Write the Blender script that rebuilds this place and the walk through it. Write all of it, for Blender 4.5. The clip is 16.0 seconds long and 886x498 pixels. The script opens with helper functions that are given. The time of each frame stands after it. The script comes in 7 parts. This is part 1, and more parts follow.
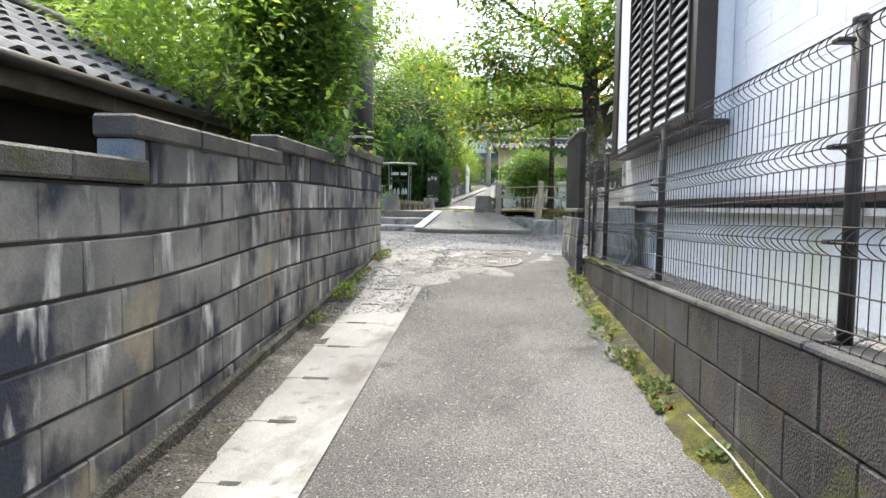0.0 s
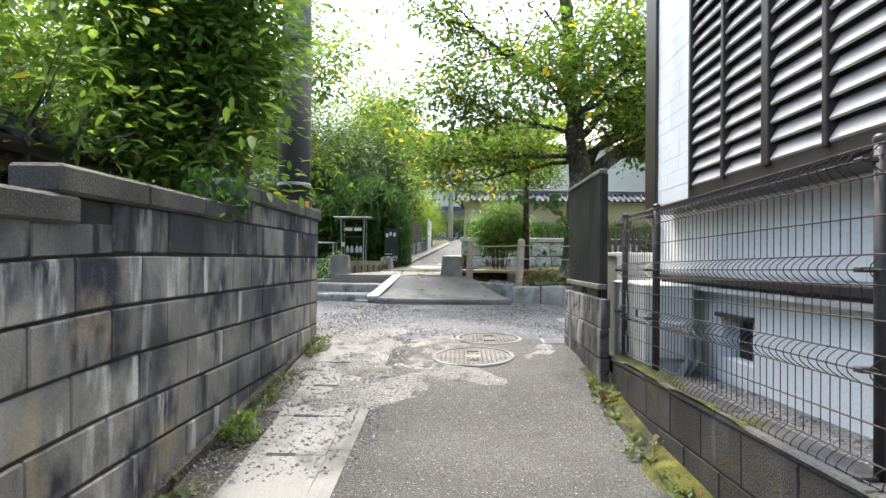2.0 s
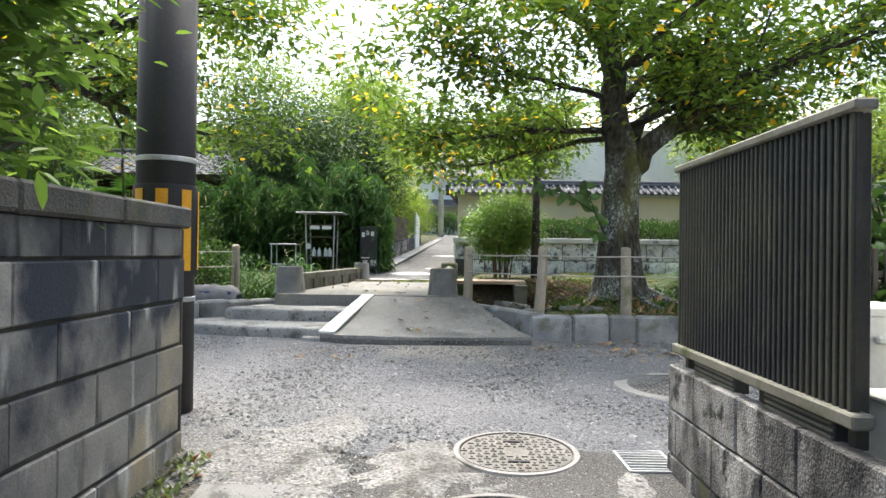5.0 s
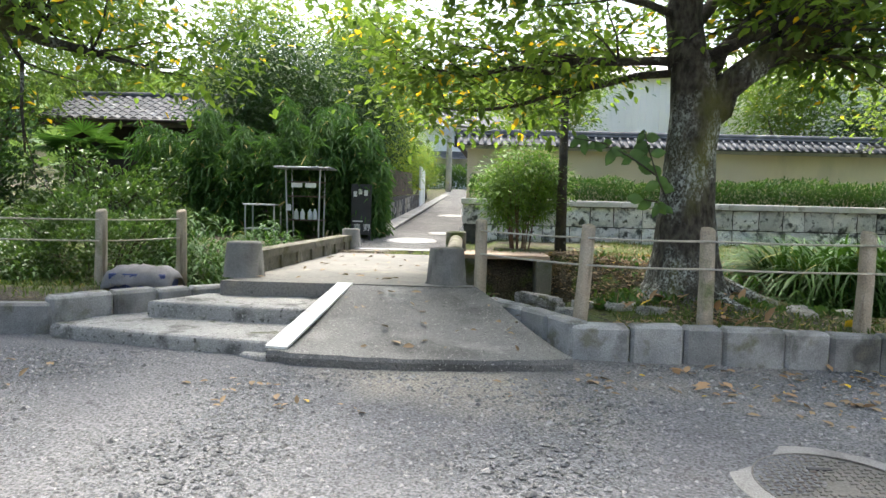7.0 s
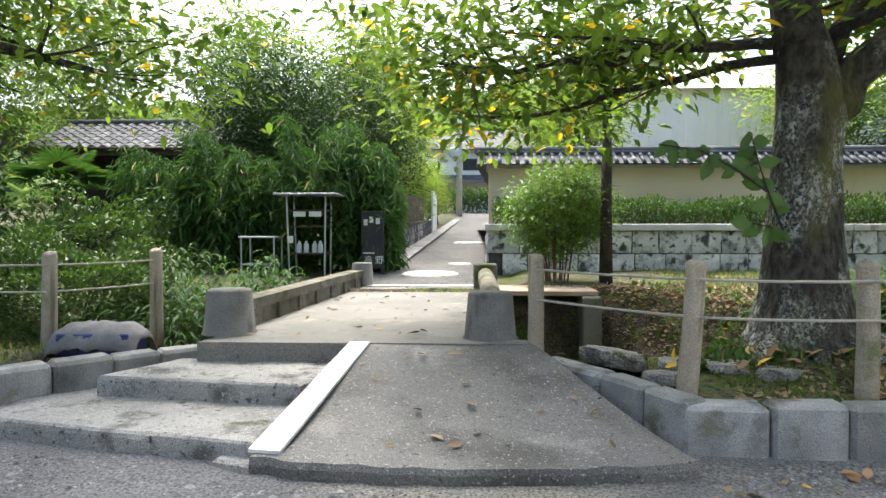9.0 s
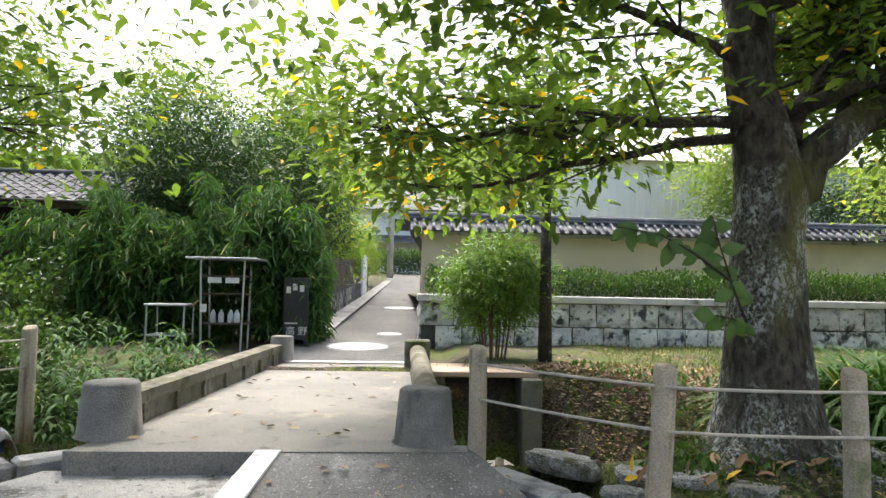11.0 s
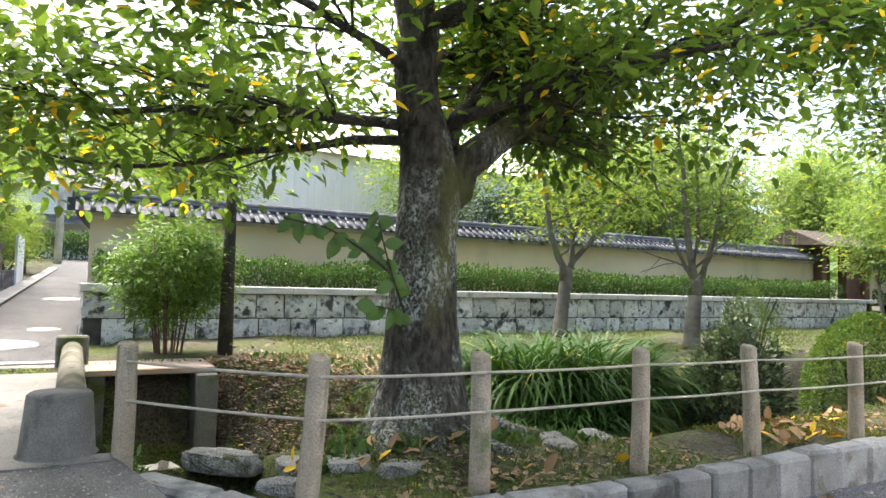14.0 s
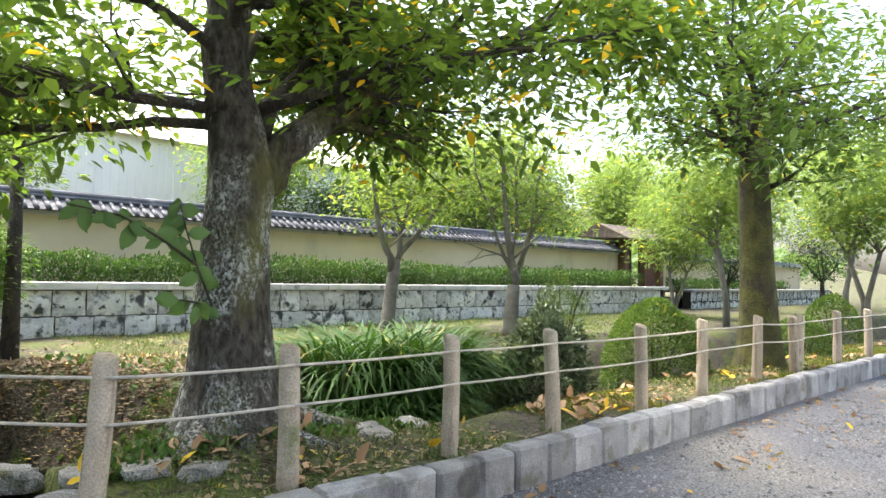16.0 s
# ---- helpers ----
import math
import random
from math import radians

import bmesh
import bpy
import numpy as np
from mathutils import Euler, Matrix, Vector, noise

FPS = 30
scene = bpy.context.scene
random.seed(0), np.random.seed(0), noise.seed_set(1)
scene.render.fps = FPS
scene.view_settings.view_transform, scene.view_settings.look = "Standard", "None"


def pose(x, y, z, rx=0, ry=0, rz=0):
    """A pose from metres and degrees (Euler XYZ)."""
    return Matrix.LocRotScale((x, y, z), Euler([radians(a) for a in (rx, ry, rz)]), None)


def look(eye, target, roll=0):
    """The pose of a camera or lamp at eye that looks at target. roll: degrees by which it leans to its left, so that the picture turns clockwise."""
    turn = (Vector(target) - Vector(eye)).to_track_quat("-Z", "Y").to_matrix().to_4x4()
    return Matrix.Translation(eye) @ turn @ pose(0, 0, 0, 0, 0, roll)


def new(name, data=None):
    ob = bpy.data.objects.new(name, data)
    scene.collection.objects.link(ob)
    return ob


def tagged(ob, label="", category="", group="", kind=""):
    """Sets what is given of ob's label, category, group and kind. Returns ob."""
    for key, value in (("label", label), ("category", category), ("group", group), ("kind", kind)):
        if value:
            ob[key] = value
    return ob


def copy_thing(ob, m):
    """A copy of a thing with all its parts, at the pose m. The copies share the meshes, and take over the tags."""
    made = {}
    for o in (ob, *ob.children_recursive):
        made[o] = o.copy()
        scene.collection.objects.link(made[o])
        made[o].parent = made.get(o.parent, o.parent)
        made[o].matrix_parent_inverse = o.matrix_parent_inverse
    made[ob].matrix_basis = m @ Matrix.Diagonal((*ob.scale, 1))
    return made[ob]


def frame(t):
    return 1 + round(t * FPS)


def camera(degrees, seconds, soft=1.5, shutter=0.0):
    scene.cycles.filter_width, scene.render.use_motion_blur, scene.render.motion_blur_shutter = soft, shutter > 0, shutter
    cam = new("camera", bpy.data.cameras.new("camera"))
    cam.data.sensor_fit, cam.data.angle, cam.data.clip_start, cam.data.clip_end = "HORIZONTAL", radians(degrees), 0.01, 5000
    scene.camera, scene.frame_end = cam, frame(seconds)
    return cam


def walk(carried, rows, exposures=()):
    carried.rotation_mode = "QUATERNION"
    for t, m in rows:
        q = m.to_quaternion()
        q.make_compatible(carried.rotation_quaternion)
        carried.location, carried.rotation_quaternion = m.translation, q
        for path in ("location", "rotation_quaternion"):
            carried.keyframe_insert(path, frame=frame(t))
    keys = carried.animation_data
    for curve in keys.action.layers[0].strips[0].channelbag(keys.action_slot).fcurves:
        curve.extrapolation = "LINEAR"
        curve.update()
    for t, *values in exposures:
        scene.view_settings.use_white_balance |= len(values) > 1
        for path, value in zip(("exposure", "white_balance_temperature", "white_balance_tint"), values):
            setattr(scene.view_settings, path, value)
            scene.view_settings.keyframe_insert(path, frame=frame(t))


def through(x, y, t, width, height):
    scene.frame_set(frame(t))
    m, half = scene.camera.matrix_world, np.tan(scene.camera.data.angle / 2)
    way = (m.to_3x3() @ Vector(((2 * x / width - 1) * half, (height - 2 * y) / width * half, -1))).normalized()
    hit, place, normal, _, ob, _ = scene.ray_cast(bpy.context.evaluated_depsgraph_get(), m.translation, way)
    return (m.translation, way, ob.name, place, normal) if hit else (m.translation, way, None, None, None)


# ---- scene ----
import collections

cam = camera(67.6, 16.0)
PATH = [
    (0, (0.027, -0.159, 1.382), (-0.142, 1.83, 1.254), 0.9),
    (0.5, (-0.011, 0.37, 1.41), (-0.182, 2.361, 1.346), 1.9),
    (1, (-0.036, 0.941, 1.45), (-0.193, 2.935, 1.437), 1.4),
    (1.5, (-0.1, 1.466, 1.487), (-0.3, 3.456, 1.498), 1.5),
    (2, (-0.153, 1.995, 1.536), (-0.205, 3.994, 1.57), 0.7),
    (2.5, (-0.164, 2.507, 1.577), (-0.25, 4.505, 1.611), 0.3),
    (3, (-0.208, 3.016, 1.603), (-0.245, 5.015, 1.64), 0.7),
    (3.5, (-0.218, 3.559, 1.634), (-0.24, 5.558, 1.683), 0.6),
    (4, (-0.237, 4.058, 1.673), (-0.295, 6.056, 1.758), 0.4),
    (4.2, (-0.25, 4.217, 1.684), (-0.269, 6.215, 1.766), 0.7),
    (6.3, (-0.134, 6.277, 1.914), (-0.2, 8.272, 1.799), 1.6),
    (6.5, (-0.142, 6.484, 1.9), (-0.267, 8.477, 1.781), 1.4),
    (7, (-0.201, 6.917, 1.972), (-0.244, 8.912, 1.84), 1.4),
    (7.5, (-0.246, 7.38, 1.977), (-0.424, 9.371, 1.928), -1.1),
    (8, (-0.312, 7.669, 1.976), (-0.634, 9.642, 1.93), -0.6),
    (8.2, (-0.35, 7.793, 1.985), (-0.596, 9.776, 1.922), 0.3),
    (10.3, (-0.519, 8.656, 2.113), (-0.5, 10.656, 2.102), -0.9),
    (10.5, (-0.513, 8.695, 2.139), (-0.494, 10.695, 2.184), -1.1),
    (11, (-0.48, 8.787, 2.18), (-0.338, 10.779, 2.3), 1.1),
    (11.5, (-0.45, 8.778, 2.193), (-0.14, 10.75, 2.322), 2.0),
    (12, (-0.415, 8.786, 2.197), (0.058, 10.725, 2.323), 1.9),
    (12.5, (-0.373, 8.785, 2.201), (0.241, 10.685, 2.324), 1.6),
    (13, (-0.347, 8.775, 2.199), (0.415, 10.62, 2.32), 1.5),
    (13.5, (-0.314, 8.773, 2.196), (0.568, 10.564, 2.314), 1.5),
    (14, (-0.28, 8.768, 2.194), (0.699, 10.508, 2.303), 1.5),
    (14.5, (-0.236, 8.757, 2.192), (0.841, 10.439, 2.293), 1.3),
    (15, (-0.213, 8.74, 2.207), (0.966, 10.354, 2.298), 1.0),
    (15.5, (-0.181, 8.734, 2.203), (1.097, 10.27, 2.297), 0.8),
    (16, (-0.163, 8.707, 2.186), (1.212, 10.156, 2.282), 0.8),
]
walk(cam, [(t, look(eye, target, roll)) for t, eye, target, roll in PATH], [(0, 2.1, 6400, 6), (3.5, 1.88, 6300, 6), (6.5, 1.93, 6400, 6), (8, 2.0, 6400, 6), (11, 1.88, 6500, 8), (13.5, 2.17, 6500, 9), (16, 2.53, 6500, 10)])

# ---- light ----
world = bpy.data.worlds.new("sky")
scene.world = world
world.use_nodes = True
wn = world.node_tree.nodes
sky = wn.new("ShaderNodeTexSky")
sky.sky_type, sky.sun_disc = "NISHITA", False
sky.sun_elevation, sky.sun_rotation = radians(64), radians(-12)
sky.air_density, sky.dust_density, sky.ozone_density, sky.altitude = 1.0, 6.0, 1.0, 0
world.node_tree.links.new(sky.outputs[0], wn["Background"].inputs[0])
wn["Background"].inputs[1].default_value = 0.15
sun = new("sun", bpy.data.lights.new("sun", "SUN"))
sun.data.energy, sun.data.angle, sun.data.color = 1.4, radians(24), (1.0, 0.96, 0.9)
sun.matrix_world = look((-7, 33, 70), (0, 0, 0))


# ---- materials ----
def shader(name):
    m = bpy.data.materials.new(name)
    m.use_nodes = True
    nt = m.node_tree
    return m, nt, nt.nodes, nt.links, nt.nodes["Principled BSDF"]


def noise_at(nt, scale, detail=4.0, stretch=None, rough=0.55, jump=False):
    geo = nt.nodes.new("ShaderNodeNewGeometry")
    n = nt.nodes.new("ShaderNodeTexNoise")
    n.inputs["Scale"].default_value, n.inputs["Detail"].default_value, n.inputs["Roughness"].default_value = scale, detail, rough
    src = geo.outputs["Position"]
    if jump:
        info = nt.nodes.new("ShaderNodeObjectInfo")
        far = nt.nodes.new("ShaderNodeVectorMath")
        far.operation = "MULTIPLY_ADD"
        nt.links.new(info.outputs["Random"], far.inputs[0])
        far.inputs[1].default_value = (31.0, 57.0, 43.0)
        nt.links.new(src, far.inputs[2])
        src = far.outputs[0]
    if stretch:
        mp = nt.nodes.new("ShaderNodeMapping")
        mp.inputs["Scale"].default_value = stretch
        nt.links.new(src, mp.inputs[0])
        src = mp.outputs[0]
    nt.links.new(src, n.inputs["Vector"])
    return n.outputs["Fac"]


def ramp(nt, fac, lo, hi):
    r = nt.nodes.new("ShaderNodeMapRange")
    r.inputs["From Min"].default_value, r.inputs["From Max"].default_value = lo, hi
    nt.links.new(fac, r.inputs["Value"])
    return r.outputs[0]


def blend(nt, fac, a, b, mode="MIX"):
    m = nt.nodes.new("ShaderNodeMix")
    m.data_type, m.blend_type = "RGBA", mode
    for sock, v in ((m.inputs[0], fac), (m.inputs[6], a), (m.inputs[7], b)):
        if isinstance(v, bpy.types.NodeSocket):
            nt.links.new(v, sock)
        elif isinstance(v, tuple):
            sock.default_value = (*v, 1)
        else:
            sock.default_value = v
    return m.outputs[2]


def surface(name, c1, c2, scale=5.0, fine=90.0, rough=0.85, bump=0.35, grain=0.35, layers=(), vary=0.0, metal=0.0, island=False, dist=0.01, jump=False):
    """Two-scale surface. layers: (colour, scale, stretch, low, high) stains with a shape of their own."""
    m, nt, nodes, links, bsdf = shader(name)
    col = blend(nt, ramp(nt, noise_at(nt, scale, 4.0, None, 0.55, jump and scale > 3), 0.35, 0.65), c1, c2)
    for c, s, stretch, lo, hi in layers:
        col = blend(nt, ramp(nt, noise_at(nt, s, 5.0, stretch, 0.55, jump and s > 3.5), lo, hi), col, c)
    g = noise_at(nt, fine, 2.0)
    mr = nodes.new("ShaderNodeMapRange")
    mr.inputs["From Min"].default_value, mr.inputs["From Max"].default_value = 0.3, 0.7
    mr.inputs["To Min"].default_value, mr.inputs["To Max"].default_value = 1 - grain, 1 + grain
    links.new(g, mr.inputs["Value"])
    col = blend(nt, 1.0, col, mr.outputs[0], "MULTIPLY")
    if vary:
        if island:
            rnd = nodes.new("ShaderNodeNewGeometry").outputs["Random Per Island"]
        else:
            rnd = nodes.new("ShaderNodeObjectInfo").outputs["Random"]
        v = nodes.new("ShaderNodeMapRange")
        v.inputs["To Min"].default_value, v.inputs["To Max"].default_value = 1 - vary, 1 + vary
        links.new(rnd, v.inputs["Value"])
        col = blend(nt, 1.0, col, v.outputs[0], "MULTIPLY")
    links.new(col, bsdf.inputs["Base Color"])
    bsdf.inputs["Roughness"].default_value, bsdf.inputs["Metallic"].default_value = rough, metal
    bsdf.inputs["Specular IOR Level"].default_value = 0.35
    b = nodes.new("ShaderNodeBump")
    b.inputs["Strength"].default_value, b.inputs["Distance"].default_value = bump, dist
    mixh = nodes.new("ShaderNodeMath")
    mixh.operation = "ADD"
    links.new(g, mixh.inputs[0])
    links.new(noise_at(nt, scale * 3, 6.0), mixh.inputs[1])
    links.new(mixh.outputs[0], b.inputs["Height"])
    links.new(b.outputs[0], bsdf.inputs["Normal"])
    return m


def leafy(name, dark, light, odd=None, odd_share=0.05, through=0.3, rough=0.62):
    """Leaves: colour varies leaf by leaf, a share of them turned yellow or brown; light shines through."""
    m, nt, nodes, links, bsdf = shader(name)
    rnd = nodes.new("ShaderNodeNewGeometry").outputs["Random Per Island"]
    col = blend(nt, rnd, dark, light)
    col = blend(nt, ramp(nt, noise_at(nt, 0.9, 2.0), 0.3, 0.7), col, blend(nt, 0.5, col, light))
    if odd:
        gt = nodes.new("ShaderNodeMath")
        gt.operation = "GREATER_THAN"
        frac = nodes.new("ShaderNodeMath")
        frac.operation, frac.inputs[1].default_value = "MULTIPLY", 37.0
        fr = nodes.new("ShaderNodeMath")
        fr.operation = "FRACT"
        links.new(rnd, frac.inputs[0])
        links.new(frac.outputs[0], fr.inputs[0])
        links.new(fr.outputs[0], gt.inputs[0])
        gt.inputs[1].default_value = 1 - odd_share
        col = blend(nt, gt.outputs[0], col, odd)
    links.new(col, bsdf.inputs["Base Color"])
    bsdf.inputs["Roughness"].default_value = rough
    bsdf.inputs["Specular IOR Level"].default_value = 0.25
    tr = nodes.new("ShaderNodeBsdfTranslucent")
    links.new(blend(nt, 1.0, col, (1.5, 1.5, 0.78), "MULTIPLY"), tr.inputs[0])
    mix = nodes.new("ShaderNodeMixShader")
    mix.inputs[0].default_value = through
    links.new(bsdf.outputs[0], mix.inputs[1])
    links.new(tr.outputs[0], mix.inputs[2])
    links.new(mix.outputs[0], nodes["Material Output"].inputs[0])
    return m


ASPHALT = surface("asphalt", (0.07, 0.068, 0.066), (0.11, 0.107, 0.102), 0.9, 130, 0.8, 0.9, 0.8,
                  [((0.17, 0.166, 0.158), 0.7, (1, 0.5, 1), 0.54, 0.7), ((0.055, 0.054, 0.05), 2.2, None, 0.6, 0.75), ((0.26, 0.255, 0.24), 70.0, None, 0.6, 0.66)], dist=0.02)
GRAVEL_M = surface("gravel_bed", (0.105, 0.108, 0.118), (0.17, 0.17, 0.175), 0.7, 70, 0.9, 0.9, 0.6,
                   [((0.25, 0.235, 0.205), 0.45, None, 0.5, 0.68), ((0.12, 0.115, 0.11), 3.0, None, 0.62, 0.8)], dist=0.02)
GRIT = surface("pale_grit", (0.15, 0.147, 0.14), (0.23, 0.226, 0.215), 2.0, 60, 0.9, 0.9, 0.5, [((0.09, 0.087, 0.078), 4.0, None, 0.52, 0.66), ((0.32, 0.315, 0.3), 2.2, None, 0.56, 0.74), ((0.07, 0.068, 0.06), 24.0, None, 0.6, 0.66)], dist=0.02)
DIRT = surface("gritty_dirt", (0.055, 0.05, 0.04), (0.115, 0.107, 0.09), 3.0, 60, 0.95, 1.0, 0.5, [((0.2, 0.19, 0.17), 2.5, None, 0.56, 0.7), ((0.05, 0.055, 0.02), 4.0, None, 0.58, 0.7)], dist=0.02)
PEBBLE = surface("pebble", (0.11, 0.114, 0.124), (0.28, 0.275, 0.265), 40, 200, 0.85, 0.3, 0.3, vary=0.45, island=True)
CONCRETE = surface("concrete", (0.2, 0.197, 0.19), (0.29, 0.283, 0.27), 1.6, 120, 0.85, 0.4, 0.25,
                   [((0.11, 0.106, 0.098), 3.4, None, 0.52, 0.68), ((0.36, 0.35, 0.335), 1.3, None, 0.6, 0.75)], vary=0.08)
GUTTER = surface("gutter_concrete", (0.19, 0.189, 0.182), (0.27, 0.267, 0.255), 1.3, 130, 0.88, 0.35, 0.16,
                 [((0.1, 0.098, 0.09), 2.2, (1, 0.7, 1), 0.52, 0.68), ((0.11, 0.11, 0.1), 7.0, None, 0.58, 0.7), ((0.33, 0.325, 0.31), 1.6, (1, 0.3, 1), 0.58, 0.72)], vary=0.04)
ROCK = surface("rock", (0.2, 0.195, 0.18), (0.34, 0.33, 0.305), 5.0, 90, 0.9, 1.0, 0.4, [((0.09, 0.09, 0.045), 4.0, None, 0.58, 0.68), ((0.42, 0.41, 0.39), 12.0, None, 0.6, 0.68)], vary=0.2, dist=0.03)
WORNSTEP = surface("worn_step", (0.28, 0.276, 0.265), (0.4, 0.392, 0.375), 2.4, 140, 0.9, 0.7, 0.4,
                   [((0.09, 0.088, 0.08), 2.6, None, 0.54, 0.66), ((0.42, 0.41, 0.39), 38.0, None, 0.56, 0.66), ((0.08, 0.078, 0.07), 26.0, None, 0.6, 0.68), ((0.1, 0.105, 0.06), 5.0, None, 0.62, 0.72)], dist=0.015)
DECK = surface("deck_concrete", (0.14, 0.136, 0.125), (0.21, 0.2, 0.182), 0.9, 110, 0.85, 0.4, 0.3,
               [((0.12, 0.118, 0.108), 1.6, None, 0.53, 0.68), ((0.26, 0.24, 0.19), 3.0, None, 0.6, 0.72), ((0.1, 0.098, 0.09), 9.0, None, 0.6, 0.7)])
PARAPET = surface("mossy_concrete", (0.1, 0.093, 0.072), (0.17, 0.158, 0.125), 2.5, 110, 0.9, 0.6, 0.3,
                  [((0.06, 0.062, 0.025), 2.4, None, 0.52, 0.64), ((0.24, 0.23, 0.2), 5.0, (1, 1, 0.5), 0.6, 0.7), ((0.05, 0.047, 0.04), 9.0, None, 0.58, 0.68)])
POSTCONC = surface("stained_concrete", (0.12, 0.118, 0.11), (0.19, 0.186, 0.175), 3.0, 120, 0.88, 0.5, 0.25,
                   [((0.06, 0.06, 0.055), 4.0, (1, 1, 0.4), 0.52, 0.66), ((0.26, 0.255, 0.24), 3.0, None, 0.6, 0.72)], vary=0.1)
RAMPTOP = surface("ramp_concrete", (0.115, 0.113, 0.108), (0.18, 0.176, 0.166), 1.1, 140, 0.62, 0.6, 0.5,
                  [((0.08, 0.078, 0.073), 1.8, None, 0.54, 0.68), ((0.24, 0.235, 0.22), 2.4, None, 0.6, 0.72), ((0.34, 0.33, 0.31), 60.0, None, 0.6, 0.66), ((0.05, 0.048, 0.044), 34.0, None, 0.63, 0.68)], dist=0.012)
BLOCK = surface("block", (0.14, 0.14, 0.136), (0.3, 0.29, 0.268), 2.2, 90, 0.9, 0.28, 0.1,
                [((0.036, 0.042, 0.058), 1.7, (1.0, 1.0, 0.8), 0.45, 0.55), ((0.52, 0.52, 0.5), 4.6, (1.3, 1.3, 0.3), 0.57, 0.66), ((0.035, 0.037, 0.042), 6.0, (1.2, 1.2, 0.2), 0.58, 0.7),
                 ((0.055, 0.058, 0.066), 1.0, (1, 1, 0.8), 0.54, 0.7), ((0.36, 0.31, 0.22), 1.9, (1, 1, 0.6), 0.58, 0.68)], vary=0.16, jump=True)
BLOCKMOULD = surface("mouldy_block", (0.1, 0.1, 0.098), (0.21, 0.205, 0.19), 2.2, 90, 0.92, 0.28, 0.12,
                     [((0.04, 0.043, 0.05), 2.4, (1.0, 1.0, 0.7), 0.43, 0.58), ((0.3, 0.3, 0.285), 5.0, (1.3, 1.3, 0.3), 0.6, 0.68), ((0.025, 0.026, 0.028), 7.0, (1.2, 1.2, 0.25), 0.54, 0.66)], vary=0.1, jump=True)
MORTAR = surface("mortar", (0.035, 0.035, 0.034), (0.07, 0.068, 0.06), 6, 150, 0.95, 0.4)
CAP = surface("coping", (0.055, 0.054, 0.05), (0.11, 0.106, 0.096), 3.0, 110, 0.9, 0.5, 0.3,
              [((0.07, 0.075, 0.045), 5.0, None, 0.54, 0.66), ((0.055, 0.06, 0.07), 2.5, None, 0.55, 0.66)], vary=0.1)
CAPBLUE = surface("pier", (0.17, 0.2, 0.24), (0.26, 0.29, 0.32), 5.0, 130, 0.9, 0.5, 0.3, vary=0.1)
LOWBLOCK = surface("low_block", (0.042, 0.037, 0.033), (0.08, 0.071, 0.063), 3.0, 120, 0.9, 0.6, 0.3,
                   [((0.16, 0.152, 0.14), 6.0, (1.2, 1.2, 0.22), 0.62, 0.74), ((0.07, 0.055, 0.03), 3.5, None, 0.58, 0.7), ((0.1, 0.105, 0.018), 2.3, (1, 0.7, 1.2), 0.58, 0.68)], vary=0.15)
CORNERBLOCK = surface("corner_block", (0.05, 0.048, 0.046), (0.1, 0.095, 0.09), 4.0, 110, 0.92, 0.8, 0.4,
                      [((0.3, 0.29, 0.275), 3.2, (1, 1, 0.5), 0.53, 0.66), ((0.03, 0.03, 0.03), 9.0, None, 0.54, 0.64), ((0.08, 0.085, 0.03), 2.6, None, 0.62, 0.72)], vary=0.2, jump=True)
MOSS = surface("moss", (0.055, 0.058, 0.013), (0.13, 0.13, 0.022), 9, 160, 0.95, 0.9, 0.5, [((0.06, 0.052, 0.04), 3.2, None, 0.5, 0.62), ((0.19, 0.18, 0.03), 6, None, 0.6, 0.68)], dist=0.02)
SOIL = surface("soil", (0.05, 0.042, 0.03), (0.1, 0.085, 0.06), 3.0, 45, 0.95, 1.0, 0.6,
               [((0.085, 0.1, 0.022), 1.1, None, 0.47, 0.6), ((0.075, 0.1, 0.022), 3.3, None, 0.52, 0.62), ((0.15, 0.115, 0.06), 4.1, None, 0.6, 0.68), ((0.03, 0.026, 0.02), 9.0, None, 0.58, 0.68)], dist=0.04)
LAWN = surface("lawn_soil", (0.1, 0.13, 0.035), (0.16, 0.18, 0.06), 2.0, 60, 0.95, 0.9, 0.5, [((0.17, 0.14, 0.08), 1.6, None, 0.56, 0.68)], dist=0.03)
GRANITE = surface("granite", (0.2, 0.2, 0.198), (0.34, 0.338, 0.33), 4.0, 150, 0.85, 0.7, 0.3,
                  [((0.1, 0.1, 0.095), 3.0, (1, 1, 0.7), 0.55, 0.66), ((0.16, 0.155, 0.12), 6.0, None, 0.56, 0.68)], vary=0.25, jump=True)
PALESTONE = surface("pale_stone", (0.66, 0.66, 0.64), (0.84, 0.83, 0.8), 5.0, 120, 0.85, 1.0, 0.25,
                    [((0.36, 0.37, 0.37), 7.0, None, 0.54, 0.64), ((0.07, 0.075, 0.07), 4.5, (1, 1, 0.9), 0.56, 0.64), ((0.09, 0.095, 0.085), 14.0, None, 0.6, 0.66)], vary=0.22, dist=0.03, jump=True)
PALECAP = surface("pale_coping", (0.42, 0.42, 0.4), (0.55, 0.54, 0.51), 3.0, 120, 0.85, 0.4, 0.2, [((0.16, 0.15, 0.12), 4.0, None, 0.58, 0.7)], vary=0.1)
PLASTER = surface("plaster", (0.56, 0.46, 0.3), (0.64, 0.54, 0.37), 0.6, 60, 0.95, 0.2, 0.06,
                  [((0.4, 0.35, 0.25), 0.9, (1, 1, 0.35), 0.55, 0.75), ((0.6, 0.52, 0.38), 2.0, (1, 1, 0.4), 0.58, 0.75)])
